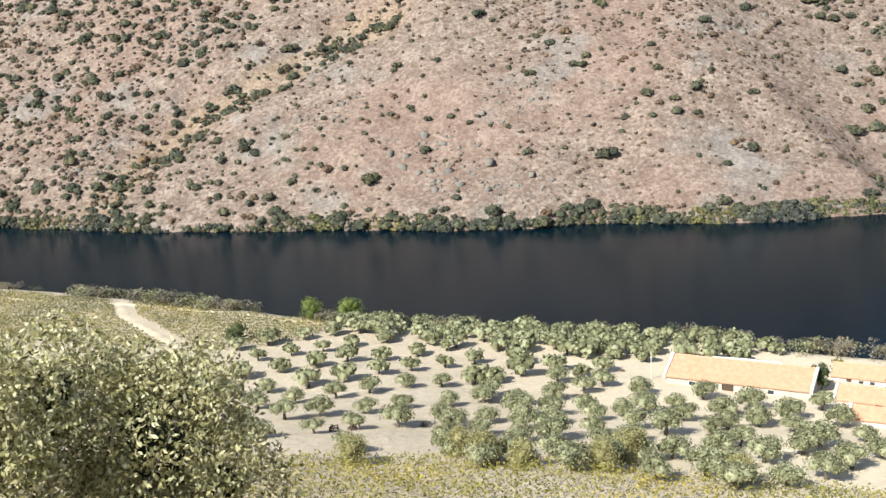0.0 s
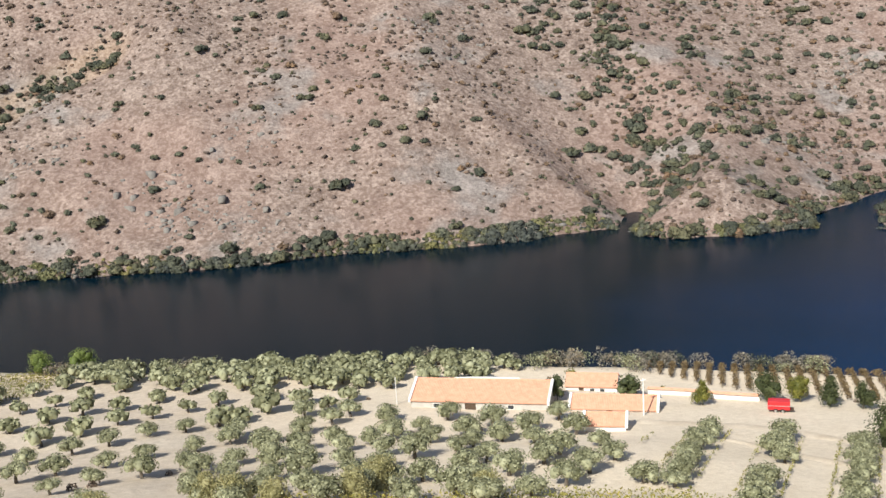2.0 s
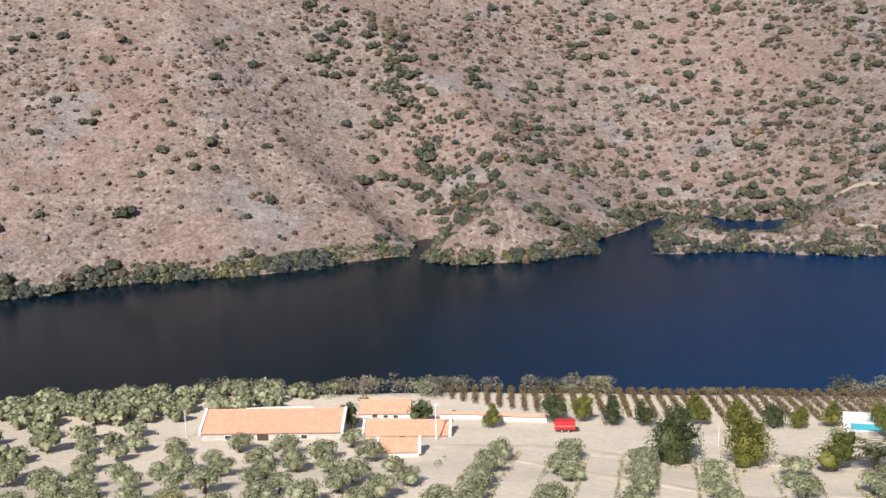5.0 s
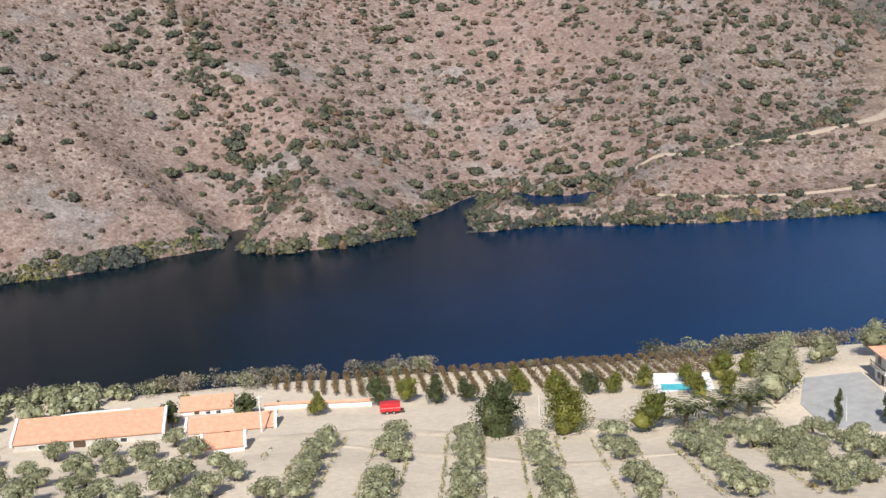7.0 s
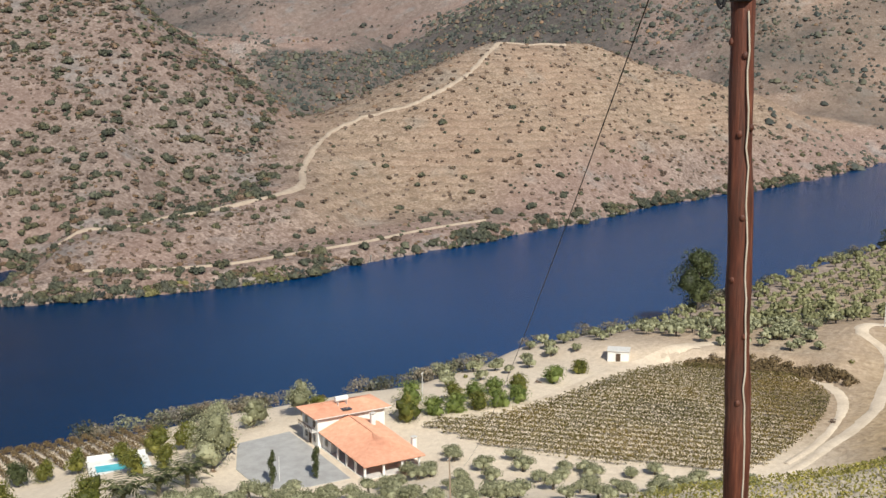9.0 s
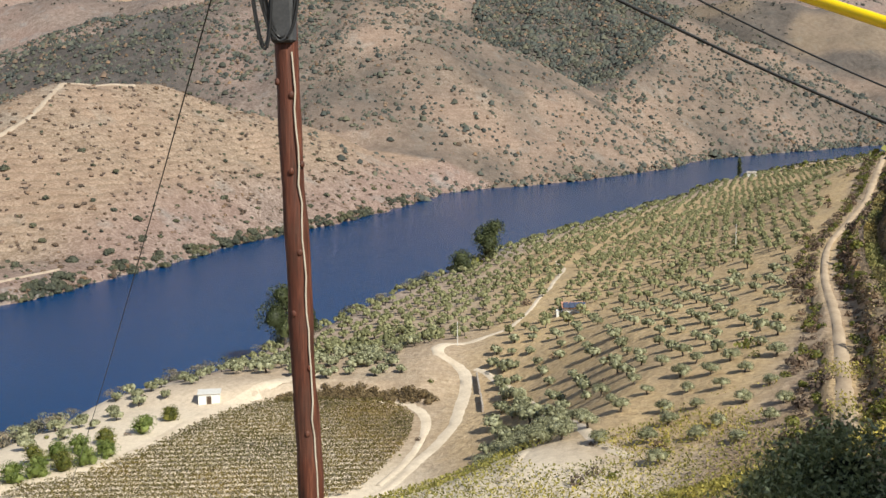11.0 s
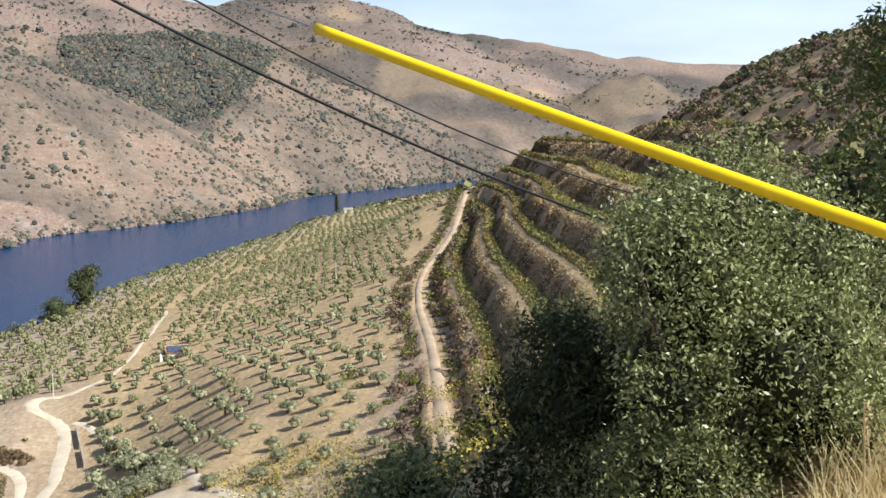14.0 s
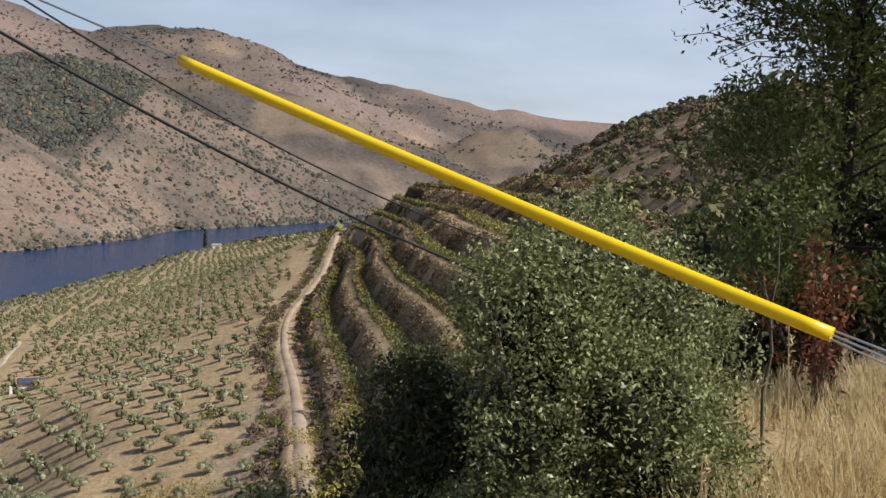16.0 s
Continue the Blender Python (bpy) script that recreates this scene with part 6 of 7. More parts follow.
vine_rows("river_vines", [(80, 204), (84, 186), (92, 171), (103, 161), (119, 152), (131, 143.5), (150, 137), (160, 147), (143, 163), (120, 179), (100, 195)], 27, 2.3, MAT_VINE_RED,
          "rows of reddish autumn vines on pale soil by the river", 1.5, 44, 0.18, 0.55, 1, 0.1)


vine_rows("young_vines", [(60, 146), (76, 144), (92, 128), (106, 110), (118, 98), (95, 72), (52, 108)], 35, 5.2, MAT_VINE_GREEN, "thin rows of young vines between the olive rows", 0.8, 9, 0.15, 0.3, 6, 0.7)


def in_oval(x, y):
    return inside(x, y, VINEYARD)


vine_rows("round_vineyard", VINEYARD, 350, 2.4, MAT_VINE_OLD, "dense rows of yellowing vines in a rounded field",
          1.35, 58, 0.17, 0.5, 2, 0.0)
vine_rows("west_vineyard", [(-150, 296), (-114, 282), (-70, 262), (-28, 240), (-30, 224), (-50, 217), (-80, 222), (-150, 250)], 108, 2.3, MAT_VINE_GREEN,
          "low rows of green and yellow vines by the river", 1.0, 22, 0.2, 0.5, 3, 0.1,
          lambda x, y: to_line(x, y, [(-82, 268), (-76, 250), (-62, 228), (-56, 218)])[0] > 2.4)


def slope_vines():
    """Unkempt vines and broom on the steep slope below the road, and along the walled terraces."""
    rng = np.random.default_rng(801)
    n = 260000
    az = rng.uniform(-14, 112, n)
    r = np.sqrt(rng.uniform(78.0 ** 2, 168.0 ** 2, n))
    x, y = r * np.sin(np.radians(az)), r * np.cos(np.radians(az))
    z, dn, _ = height(x, y)
    row = np.abs((dn / 2.6) % 1.0 - 0.5)
    edge = np.interp(az, [-14, 25, 35, 58, 66, 80, 112], [130, 124, 98, 92, 126, 150, 165]) + 8 * fbm(x, y, 30, 2, 5)
    ok = (r < edge) & (row < 0.42) & (fbm(x, y, 14, 2, 15) > -0.3) & (rng.uniform(0, 1, n) < 0.8)
    x, y, z = x[ok], y[ok], z[ok]
    q = leaf_quads(rng, np.stack([x, y, z + 1.25 * rng.uniform(0.05, 1, len(x)) ** 0.8], -1), 0.19)
    tagged(new("slope_vines", quads_mesh("slope_vines", q, MAT_VINE)), "unkempt yellow-green vines on the steep slope", "vines", kind="stuff")
    n = 380000
    az = rng.uniform(103, 118, n)
    r = np.sqrt(rng.uniform(100.0 ** 2, 450.0 ** 2, n))
    x, y = r * np.sin(np.radians(az)), r * np.cos(np.radians(az))
    z, dn, _ = height(x, y)
    base, lat = hillside(x, y, dn)
    frac = base / BENCH - np.floor(base / BENCH)
    ok = (lat > 4) & (lat < 80) & (r < 450)
    flat = ok & (frac < 0.40) & (frac > 0.06) & (rng.uniform(0, 1, n) < 0.95) & (fbm(x, y, 20, 2, 24) > -0.42)
    wall = ok & (frac > 0.44) & (frac < 0.84) & (rng.uniform(0, 1, n) < 0.75) & (fbm(x, y, 12, 2, 25) > -0.25)
    far = np.clip(r / 260, 0.7, 2.0)
    v = leaf_quads(rng, np.stack([x, y, z + 1.7 * rng.uniform(0.05, 1, n)], -1)[flat], 0.34 * far[flat][:, None])
    old = fbm(x, y, 26, 2, 27)[flat] > 0.02
    for name, sel, mat, label in (("terrace_vines", ~old, MAT_VINE_GREEN, "yellow-green vine strips along narrow terraces"),
                                  ("browned_terrace_vines", old, MAT_VINE_OLD, "browned vine strips along narrow terraces")):
        tagged(new(name, quads_mesh(name, v[sel], mat)), label, "vines", kind="stuff")
    v = leaf_quads(rng, np.stack([x, y, z + 0.9 * rng.uniform(0, 1, n)], -1)[wall], 0.32 * far[wall][:, None])
    dead = fbm(x, y, 9, 2, 28)[wall] > 0.14
    for name, sel, mat, label in (("terrace_scrub", ~dead, MAT_WEED, "dry straw-brown weeds over the terrace banks"),
                                  ("dark_terrace_scrub", dead, MAT_VINE_RED, "dark reddish-brown brush over the terrace banks")):
        tagged(new(name, quads_mesh(name, v[sel], mat)), label, "weeds", kind="stuff")


slope_vines()


# ---- scrub of the near bank and slopes ----
def near_scrub():
    rng = np.random.default_rng(41)
    n = 8000
    along = np.array(NEAR_SHORE[1:15], float)
    k = rng.integers(0, len(along) - 1, n)
    seg = np.hypot(*(along[1:] - along[:-1]).T)
    k = rng.choice(len(seg), n, p=seg / seg.sum())
    t = rng.uniform(0, 1, (n, 1))
    p = along[k] * (1 - t) + along[k + 1] * t + rng.normal(size=(n, 2)) * [3, 4] - [3, 10]
    z, dn, df = height(p[:, 0], p[:, 1])
    clump = fbm(p[:, 0], p[:, 1], 18, 2, 33)
    ok = (dn > 6) & (dn < 17) & (z > 0.3) & (rng.uniform(0, 1, n) < 0.03 + 0.30 * np.clip((clump - 0.05) * 5, 0, 1))
    p, z, dn, clump = p[ok], z[ok], dn[ok], clump[ok]
    size = rng.lognormal(0.1, 0.35, len(p)) * (1.6 + 1.2 * np.clip(clump, -0.3, 0.4))
    size = np.clip(size * 2.0, 1.2, 3.8)
    P = np.stack([p[:, 0], p[:, 1], z - 0.1, size, rng.uniform(0, 6.28, len(p))], -1)
    kind = rng.uniform(0, 1, len(p))
    bank_templates = []
    for k in range(5):
        r2 = np.random.default_rng(60 + k)
        lumps = [(r2.uniform(-0.5, 0.5), r2.uniform(-0.5, 0.5), r2.uniform(0.3, 0.6), r2.uniform(0.4, 0.6), r2.uniform(0.8, 1.0)) for _ in range(4)]
        bank_templates.append(leaf_quads(r2, crown_points(r2, 300, lumps, 0.45), 0.062))
    for name, sel, mat, label in (("bank_shrubs", kind < 0.22, MAT_OLIVE, "grey-green shrubs along the near river bank"),
                                  ("brown_bank_shrubs", (kind >= 0.22) & (kind < 0.75), MAT_TWIG, "brownish bare shrubs along the near river bank"),
                                  ("green_bank_shrubs", kind >= 0.75, MAT_SHRUB, "dark green shrubs along the near river bank")):
        tagged(new(name, quads_mesh(name, scattered(bank_templates, P[sel & (P[:, 0] < 420)]), mat)), label, "shrubs", kind="stuff")
    # weeds and bushes among the groves and beside the path
    n = 5200
    az = rng.uniform(-16, 108, n)
    r = np.sqrt(rng.uniform(95.0 ** 2, 620.0 ** 2, n))
    x, y = r * np.sin(np.radians(az)), r * np.cos(np.radians(az))
    z, dn, df = height(x, y)
    band = np.exp(-((dn - 160) / 7.0) ** 2) * (x > 120) + np.exp(-((dn - 175) / 6.0) ** 2) * (x > 120)
    ok = (df < -5) & (dn > 12) & (dn < 190) & (rng.uniform(0, 1, n) < 0.10 + 0.8 * band)
    path, _ = to_line(x, y, polar2(*[(a, r) for r, a, z in TERRACE_PATH]))
    ok &= path > 3.6
    ok &= ~in_oval(x, y) & (np.hypot(x - 154, y - 104) > 18)
    P = np.stack([x, y, z - 0.1, rng.lognormal(-0.25, 0.35, n) * (1 + 0.6 * np.clip(band, 0, 1)), rng.uniform(0, 6.28, n)], -1)[ok]
    t = rng.uniform(0, 3.5, 300)
    bx, by = np.interp(t, [0, 1, 2, 3, 3.5], [235.5, 238, 238.5, 237.5, 234]), np.interp(t, [0, 1, 2, 3, 3.5], [62, 55, 47, 38, 29])
    bx, by = bx + rng.normal(size=300) * 0.9, by + rng.normal(size=300) * 0.9
    B = np.stack([bx, by, height(bx, by)[0] - 0.1, rng.uniform(0.9, 1.5, 300), t * 9], -1)
    tagged(new("bank_brush", quads_mesh("bank_brush", scattered(shrub_templates(85, 5, 60, 0.17), B), MAT_VINE_RED)), "dark reddish-brown brush on the bank above the vines", "shrubs", kind="stuff")
    t, side = rng.uniform(0, 9, 1100), rng.choice([-1, 1], 1100)
    line = np.array(polar2(*[(a, r) for r, a, z in TERRACE_PATH[:10]]))
    k = np.minimum(t.astype(int), 8)
    bx, by = (line[k] + (line[k + 1] - line[k]) * (t - k)[:, None]).T
    by = by + side * (2.2 + 4.5 * rng.uniform(0, 1, 1100) ** 1.5)
    P = np.concatenate([P, np.stack([bx, by, height(bx, by)[0] - 0.1, rng.lognormal(-0.1, 0.35, 1100), t * 9], -1)])
    dry = rng.uniform(0, 1, len(P)) < 0.55
    tagged(new("dry_weeds", quads_mesh("dry_weeds", scattered(shrub_templates(80, 5, 60, 0.17), P[dry]), MAT_DRY)), "dry brown weeds and bushes on tilled soil", "weeds", kind="stuff")
    tagged(new("green_weeds", quads_mesh("green_weeds", scattered(shrub_templates(90, 5, 60, 0.17), P[~dry]), MAT_CITRUS)), "yellow-green bushes among the groves", "shrubs", kind="stuff")


near_scrub()


def hill_above_the_road():
    """Oak scrub, broom and straw on the hillside beyond the roadside tree."""
    rng = np.random.default_rng(43)
    n = 15000
    az, r = rng.uniform(108, 150, n), 16 + 480 * rng.uniform(0, 1, n) ** 1.1
    x, y = r * np.sin(np.radians(az)), r * np.cos(np.radians(az))
    z, dn, _ = height(x, y)
    want = np.clip(0.55 + 1.4 * fbm(x, y, 35, 3, 45) + 0.35 * smooth(117, 120, az), 0, 1) * (dn > 214) * smooth(113.5, 116, az) * (r > 20 + 1.2 * np.abs(az - 130))
    ok = rng.uniform(0, 1, n) < want
    x, y, z, r = x[ok], y[ok], z[ok], r[ok]
    P = np.stack([x, y, z - 0.1, rng.lognormal(-0.2, 0.45, len(x)) * np.clip(r / 110, 0.45, 1.5), rng.uniform(0, 6.28, len(x))], -1)
    kind = rng.uniform(0, 1, len(x))
    for name, sel, mat, label in (("hillside_oak_scrub", kind < 0.34, MAT_DARKTREE, "dark green oak scrub on the hill above the road"),
                                  ("hillside_broom", (kind >= 0.34) & (kind < 0.62), MAT_BELT, "olive-green broom on the hill above the road"),
                                  ("hillside_weeds", kind >= 0.62, MAT_DRY, "dry brown weeds on the hill above the road")):
        tagged(new(name, quads_mesh(name, scattered(shrub_templates(120, 5, 42, 0.23), P[sel]), mat)), label, "shrubs", kind="stuff")


hill_above_the_road()


def upstream_scrub():
    """Scrub on the near bank far upstream, beyond the terraces."""
    rng = np.random.default_rng(47)
    n = 9000
    x = rng.uniform(420, 1250, n)
    y = -0.28 * x + 60 + rng.uniform(-230, 120, n)
    z, dn, df = height(x, y)
    ok = (dn > 6) & (df < 0) & ((dn > 168) | ((dn < 22) & (x < 900)) | (x > 930)) & (rng.uniform(0, 1, n) < 0.45 + 0.9 * fbm(x, y, 60, 2, 49))
    P = np.stack([x, y, z - 0.2, rng.lognormal(0.45, 0.35, n), rng.uniform(0, 6.28, n)], -1)[ok]
    kind = rng.uniform(0, 1, len(P))
    for name, sel, mat, label in (("upstream_scrub", kind < 0.5, MAT_SHRUB, "dark green scrub on the near bank far upstream"),
                                  ("upstream_broom", kind >= 0.5, MAT_CITRUS, "yellow-green broom on the near bank far upstream")):
        tagged(new(name, quads_mesh(name, scattered(shrub_templates(140, 5, 9, 0.5), P[sel]), mat)), label, "shrubs", kind="stuff")


upstream_scrub()


# ---- beside the camera: pole, wires, bushes, grass ----
def wood_pole():
    n = Nodes("creosoted_pole")
    at = n.local()
    s = n.add("ShaderNodeMapping", Vector=at, Scale=(9.0, 9.0, 0.7)).outputs[0]
    g = n.noise(s, 3.0, 6, 0.65)
    c = n.ramp(g, (0.3, (0.035, 0.014, 0.009)), (0.55, (0.12, 0.038, 0.022)), (0.75, (0.24, 0.09, 0.05)))
    c = n.mix(n.ramp(n.noise(at, 1.3, 4), (0.5, (0, 0, 0)), (0.7, (0.6, 0.6, 0.6))), c, (0.10, 0.055, 0.04))
    n.bump(g, 0.8, 0.012)
    wood = n.done(c, 0.55, 0.0, 0.4)
    black = shades("black_rubber", (0.008, 0.008, 0.009), (0.02, 0.02, 0.022), 8, 0.45, spec=0.5)
    pale = shades("pale_cable", (0.42, 0.36, 0.28), (0.62, 0.56, 0.46), 6, 0.6)
    steel = shades("galvanised_steel", (0.35, 0.36, 0.37), (0.55, 0.56, 0.57), 9, 0.45, metal=0.9)
    x, y = POLE
    foot = ground_z(x, y)
    p = thing("utility_pole", "knotty reddish-brown wooden utility pole with coiled black cable", "utility pole", at=pose(x, y, foot))
    rng = np.random.default_rng(77)
    bm = bmesh.new()
    pts, rad = [], []
    for k in range(34):
        t = k / 33
        z = -0.5 + t * (POLE_TOP - foot + 0.5)
        pts.append((0.006 * math.sin(5.1 * z) + LEAN[0] * (z + foot - 80.0), 0.006 * math.cos(3.7 * z) + LEAN[1] * (z + foot - 80.0), z))
        rad.append(0.112 - 0.022 * t + 0.004 * rng.normal())
    limb(bm, pts, rad, 16)
    for f in bm.faces:
        f.smooth = True
    part("shaft", bm, wood, p)
    towards = math.atan2(-y, -x)

    def axis(z):
        return Vector((LEAN[0] * (z - 80.0), LEAN[1] * (z - 80.0), z - foot))

    for k, z in enumerate((79.95, 79.35, 80.05, 78.7, 78.2, 77.75, 79.4, 77.2)):
        bm = bmesh.new()
        a = towards + (0.25, -0.1, -1.0, 0.2, -0.6, 0.5, 0.9, 0.0)[k]
        m = Matrix.Translation(axis(z) + Vector((math.cos(a), math.sin(a), 0)) * 0.098) @ Matrix.Rotation(a, 4, "Z") @ Matrix.Diagonal((0.018, 0.024, 0.030, 1))
        bmesh.ops.create_icosphere(bm, subdivisions=2, radius=1.0, matrix=m)
        part("knot", bm, wood, p)
    bm = bmesh.new()
    a = towards + 0.45
    line = []
    for k in range(40):
        z = foot + 0.1 + (80.28 - foot - 0.1) * k / 39
        line.append(axis(z) + Vector((math.cos(a), math.sin(a), 0)) * (0.112 + 0.004 * math.sin(k * 1.7)) + Vector((-math.sin(a), math.cos(a), 0)) * 0.010 * math.sin(k * 0.9 + 2 * math.sin(k)))
    limb(bm, line, [0.0075] * len(line), 6)
    part("earth_wire", bm, pale, p, "pale cable stapled down the pole")
    part("cable_box", box((-0.09, -0.09, 80.35 - foot), (0.09, 0.09, 81.2 - foot), 0.02, Matrix.Translation(Vector((LEAN[0] * 0.7, LEAN[1] * 0.7, 0)) + Vector((math.cos(towards), math.sin(towards), 0)) * 0.06)), shades("grey_box", (0.04, 0.04, 0.042), (0.09, 0.09, 0.095), 5, 0.6), p)
    for k in range(5):
        bm = bmesh.new()
        pts = []
        off = Vector((math.cos(towards), math.sin(towards), 0)) * (0.13 + 0.015 * k)
        side = Vector((-math.sin(towards), math.cos(towards), 0))
        w, dip = 0.14 + 0.025 * k, 80.42 - 0.03 * k
        sh = -0.03 if k < 3 else -0.16
        for j in range(25):
            t = -1 + 2 * j / 24
            pts.append(axis(81.3 - (81.3 - dip) * math.sqrt(max(0, 1 - t * t * 0.98))) + off + side * (sh + (w if k < 3 else 0.05 + 0.01 * k) * t))
        limb(bm, pts, [0.011] * 25, 6)
        part("cable_loop", bm, black, p, "black rubber cable loop")
    bm = bmesh.new()
    limb(bm, [axis(POLE_TOP - 0.45) + Vector((0, 0, 0)), axis(POLE_TOP - 0.36)], [0.108, 0.108], 16)
    part("band", bm, steel, p)
    return black, steel


POLE = (9.32, 2.30)
POLE_TOP = 82.6
LEAN = (-0.006, 0.028)
MAT_CABLE, MAT_STEEL = wood_pole()
MAT_YELLOW = shades("yellow_plastic", (0.86, 0.58, 0.002), (0.95, 0.68, 0.006), 1.5, 0.32, spec=0.5, spread=(0.2, 0.8))


def sagging(a, b, sag, n=40):
    a, b = Vector(a), Vector(b)
    return [a.lerp(b, k / n) - Vector((0, 0, sag * 4 * (k / n) * (1 - k / n))) for k in range(n + 1)]


def cable(name, a, b, sag, radius, mat, label, n=40):
    bm = bmesh.new()
    limb(bm, sagging(a, b, sag, n), [radius] * (n + 1), 8)
    for f in bm.faces:
        f.smooth = True
    me = bpy.data.meshes.new(name)
    bm.to_mesh(me)
    bm.free()
    me.materials.append(mat)
    return tagged(new(name, me), label, "cable")


def guy_wire():
    hook = Vector((9.26, 2.34, 81.95))
    up, low = Vector((5.536, -0.761, 80.42)), Vector((3.367, -2.546, 79.545))
    d = (low - up).normalized()
    foot = low + d * 1.9
    g = thing("guy_wire", "steel guy wire sheathed in a bright yellow guard tube", "guy wire", at=pose(*up))
    bm = bmesh.new()
    n = 30
    limb(bm, [d * ((low - up).length * k / n) - Vector((0, 0, 0.012 * 4 * (k / n) * (1 - k / n))) for k in range(n + 1)], [0.0245] * (n + 1), 20)
    for f in bm.faces:
        f.smooth = len(f.verts) == 4
    part("guard_tube", bm, MAT_YELLOW, g, "bright yellow plastic guard")
    bm = bmesh.new()
    limb(bm, [hook - up, -d * 0.02], [0.005, 0.005], 8)
    part("upper_strand", bm, MAT_STEEL, g)
    for k, off in enumerate((0.014, 0.0, -0.014)):
        bm = bmesh.new()
        o = Vector((off * 0.6, off * -0.2, off))
        limb(bm, [low - up + o - d * 0.03, low - up + d * 0.4 + o * (2.0 if k != 1 else 0), foot - up + o * 0.3], [0.004] * 3, 8)
        part("lower_strand", bm, MAT_STEEL, g, "twisted galvanised strand")


guy_wire()
stay = heading(117.0, 16.0)
mast(stay.x, stay.y, 79.0 - ground_z(stay.x, stay.y), 0.08, MAT_WOODPOLE, "short weathered post carrying the cables behind the bush", name="utility_mast", arms=False)
cable("overhead_cable", (9.30, 2.25, 82.0), heading(117.0, 16.0, 78.2), 0.3, 0.015, MAT_CABLE, "thick black overhead cable running down from the pole", 60)
cable("overhead_cable", (9.32, 2.25, 82.5), heading(117.0, 16.0, 78.77), 0.5, 0.0095, MAT_CABLE, "black overhead cable running down from the pole", 60)
cable("service_wire", (9.25, 2.35, 82.3), (115.6, 60, ground_z(116, 60) + 7.6), 3.0, 0.008, MAT_CABLE, "thin dark service wire to a grove pole", 60)


def near_bush(name, label, category, x, y, z, lumps, leaves, size, mat, seed, twigs=26, group="", inner=0.36):
    rng = np.random.default_rng(seed)
    b = thing(name, label, category, group, at=pose(x, y, z))
    L = np.array(lumps)
    # leafy sprigs: leaves gathered round short twig ends
    n_sprig = leaves // 9
    ends = crown_points(rng, n_sprig, lumps, 0.62)
    d = ends - L[:, :3].mean(0)
    d /= np.linalg.norm(d, axis=1, keepdims=True) + 1e-6
    along = rng.uniform(-1, 1, (n_sprig, 9, 1)) * 0.075
    c = ends[:, None, :] + d[:, None, :] * along + rng.normal(size=(n_sprig, 9, 3)) * 0.028
    part("crown", quads_mesh("crown", leaf_quads(rng, c.reshape(-1, 3), size, 0.0, 0.5), mat), None, b)
    # dark cores paint the shade seen through gaps in the sprigs
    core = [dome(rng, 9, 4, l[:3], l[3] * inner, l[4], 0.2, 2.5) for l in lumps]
    part("inner_foliage", tri_mesh("inner_foliage", *joined(*core), MAT_INNER_SHADE), None, b, "inner foliage with its shade painted near-black")
    bm = bmesh.new()
    pick = rng.integers(0, n_sprig, twigs)
    for k in pick:
        e = Vector(ends[k])
        base = Vector((rng.normal() * 0.08, rng.normal() * 0.08, 0.0))
        mid = base.lerp(e, 0.5) + Vector(rng.normal(size=3) * 0.12)
        limb(bm, [base - Vector((0, 0, 0.25)), mid, e], [0.035, 0.02, 0.006], 5)
    part("branch_frame", bm, MAT_BARK, b)
    return b


def lumpy(rng, n, half, low, high, big):
    """Lumps filling a rounded bush: half width, lowest and highest centre, lump radius."""
    out = []
    for k in range(n):
        f = k / (n - 1)
        a, w = rng.uniform(0, 6.283), half * math.sqrt(max(0.08, 1 - (1.7 * f - 0.75) ** 2))
        d = w * math.sqrt(rng.uniform(0.05, 1))
        out.append((d * math.cos(a), d * math.sin(a), low + (high - low) * f, big * rng.uniform(0.75, 1.2), rng.uniform(0.8, 1.0)))
    return out


rng = np.random.default_rng(4242)
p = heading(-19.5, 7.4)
near_bush("oak_bush", "sunlit pale green holm oak bush on the slope", "bush", p.x, p.y, ground_z(p.x, p.y), lumpy(rng, 34, 1.42, 0.4, 2.55, 0.56), 105000, 0.0225, MAT_SUNLIT, 1, inner=0.3)
p = heading(116.5, 6.1)
near_bush("oak_bush", "dense grey-green holm oak bush on the road shoulder", "bush", p.x, p.y, 77.6, lumpy(rng, 38, 0.66, 0.3, 1.92, 0.36), 100000, 0.0142, MAT_OAK, 2, inner=0.42)
# the shade on this bush is put into its darker leaf colour
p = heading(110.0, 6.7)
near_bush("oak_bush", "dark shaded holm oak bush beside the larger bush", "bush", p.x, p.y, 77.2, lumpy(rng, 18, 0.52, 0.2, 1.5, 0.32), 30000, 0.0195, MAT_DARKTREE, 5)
p = heading(101.5, 7.0)
near_bush("oak_bush", "low dark holm oak bush below the road shoulder", "bush", p.x, p.y, ground_z(p.x, p.y) - 0.2, lumpy(rng, 12, 0.45, 0.2, 78.0 - ground_z(p.x, p.y), 0.36), 24000, 0.0195, MAT_OAK, 3)

for k, (az, r, half, top) in enumerate(((118.5, 17.0, 0.9, 78.9), (121.5, 15.5, 1.0, 79.3), (124.8, 17.0, 1.2, 80.1), (128.0, 15.0, 1.2, 80.4), (131.5, 16.0, 1.4, 80.8), (134.5, 14.0, 1.2, 80.6))):
    p = heading(az, r)
    z = ground_z(p.x, p.y)
    near_bush("oak_bush", "shady green oak bush on the hillside behind the roadside tree", "bush", p.x, p.y, z, lumpy(rng, 14, half, 0.3, max(0.8, top - z - 0.4), 0.55), 9000, 0.045, MAT_DARKTREE if k % 2 else MAT_ALMOND, 20 + k)


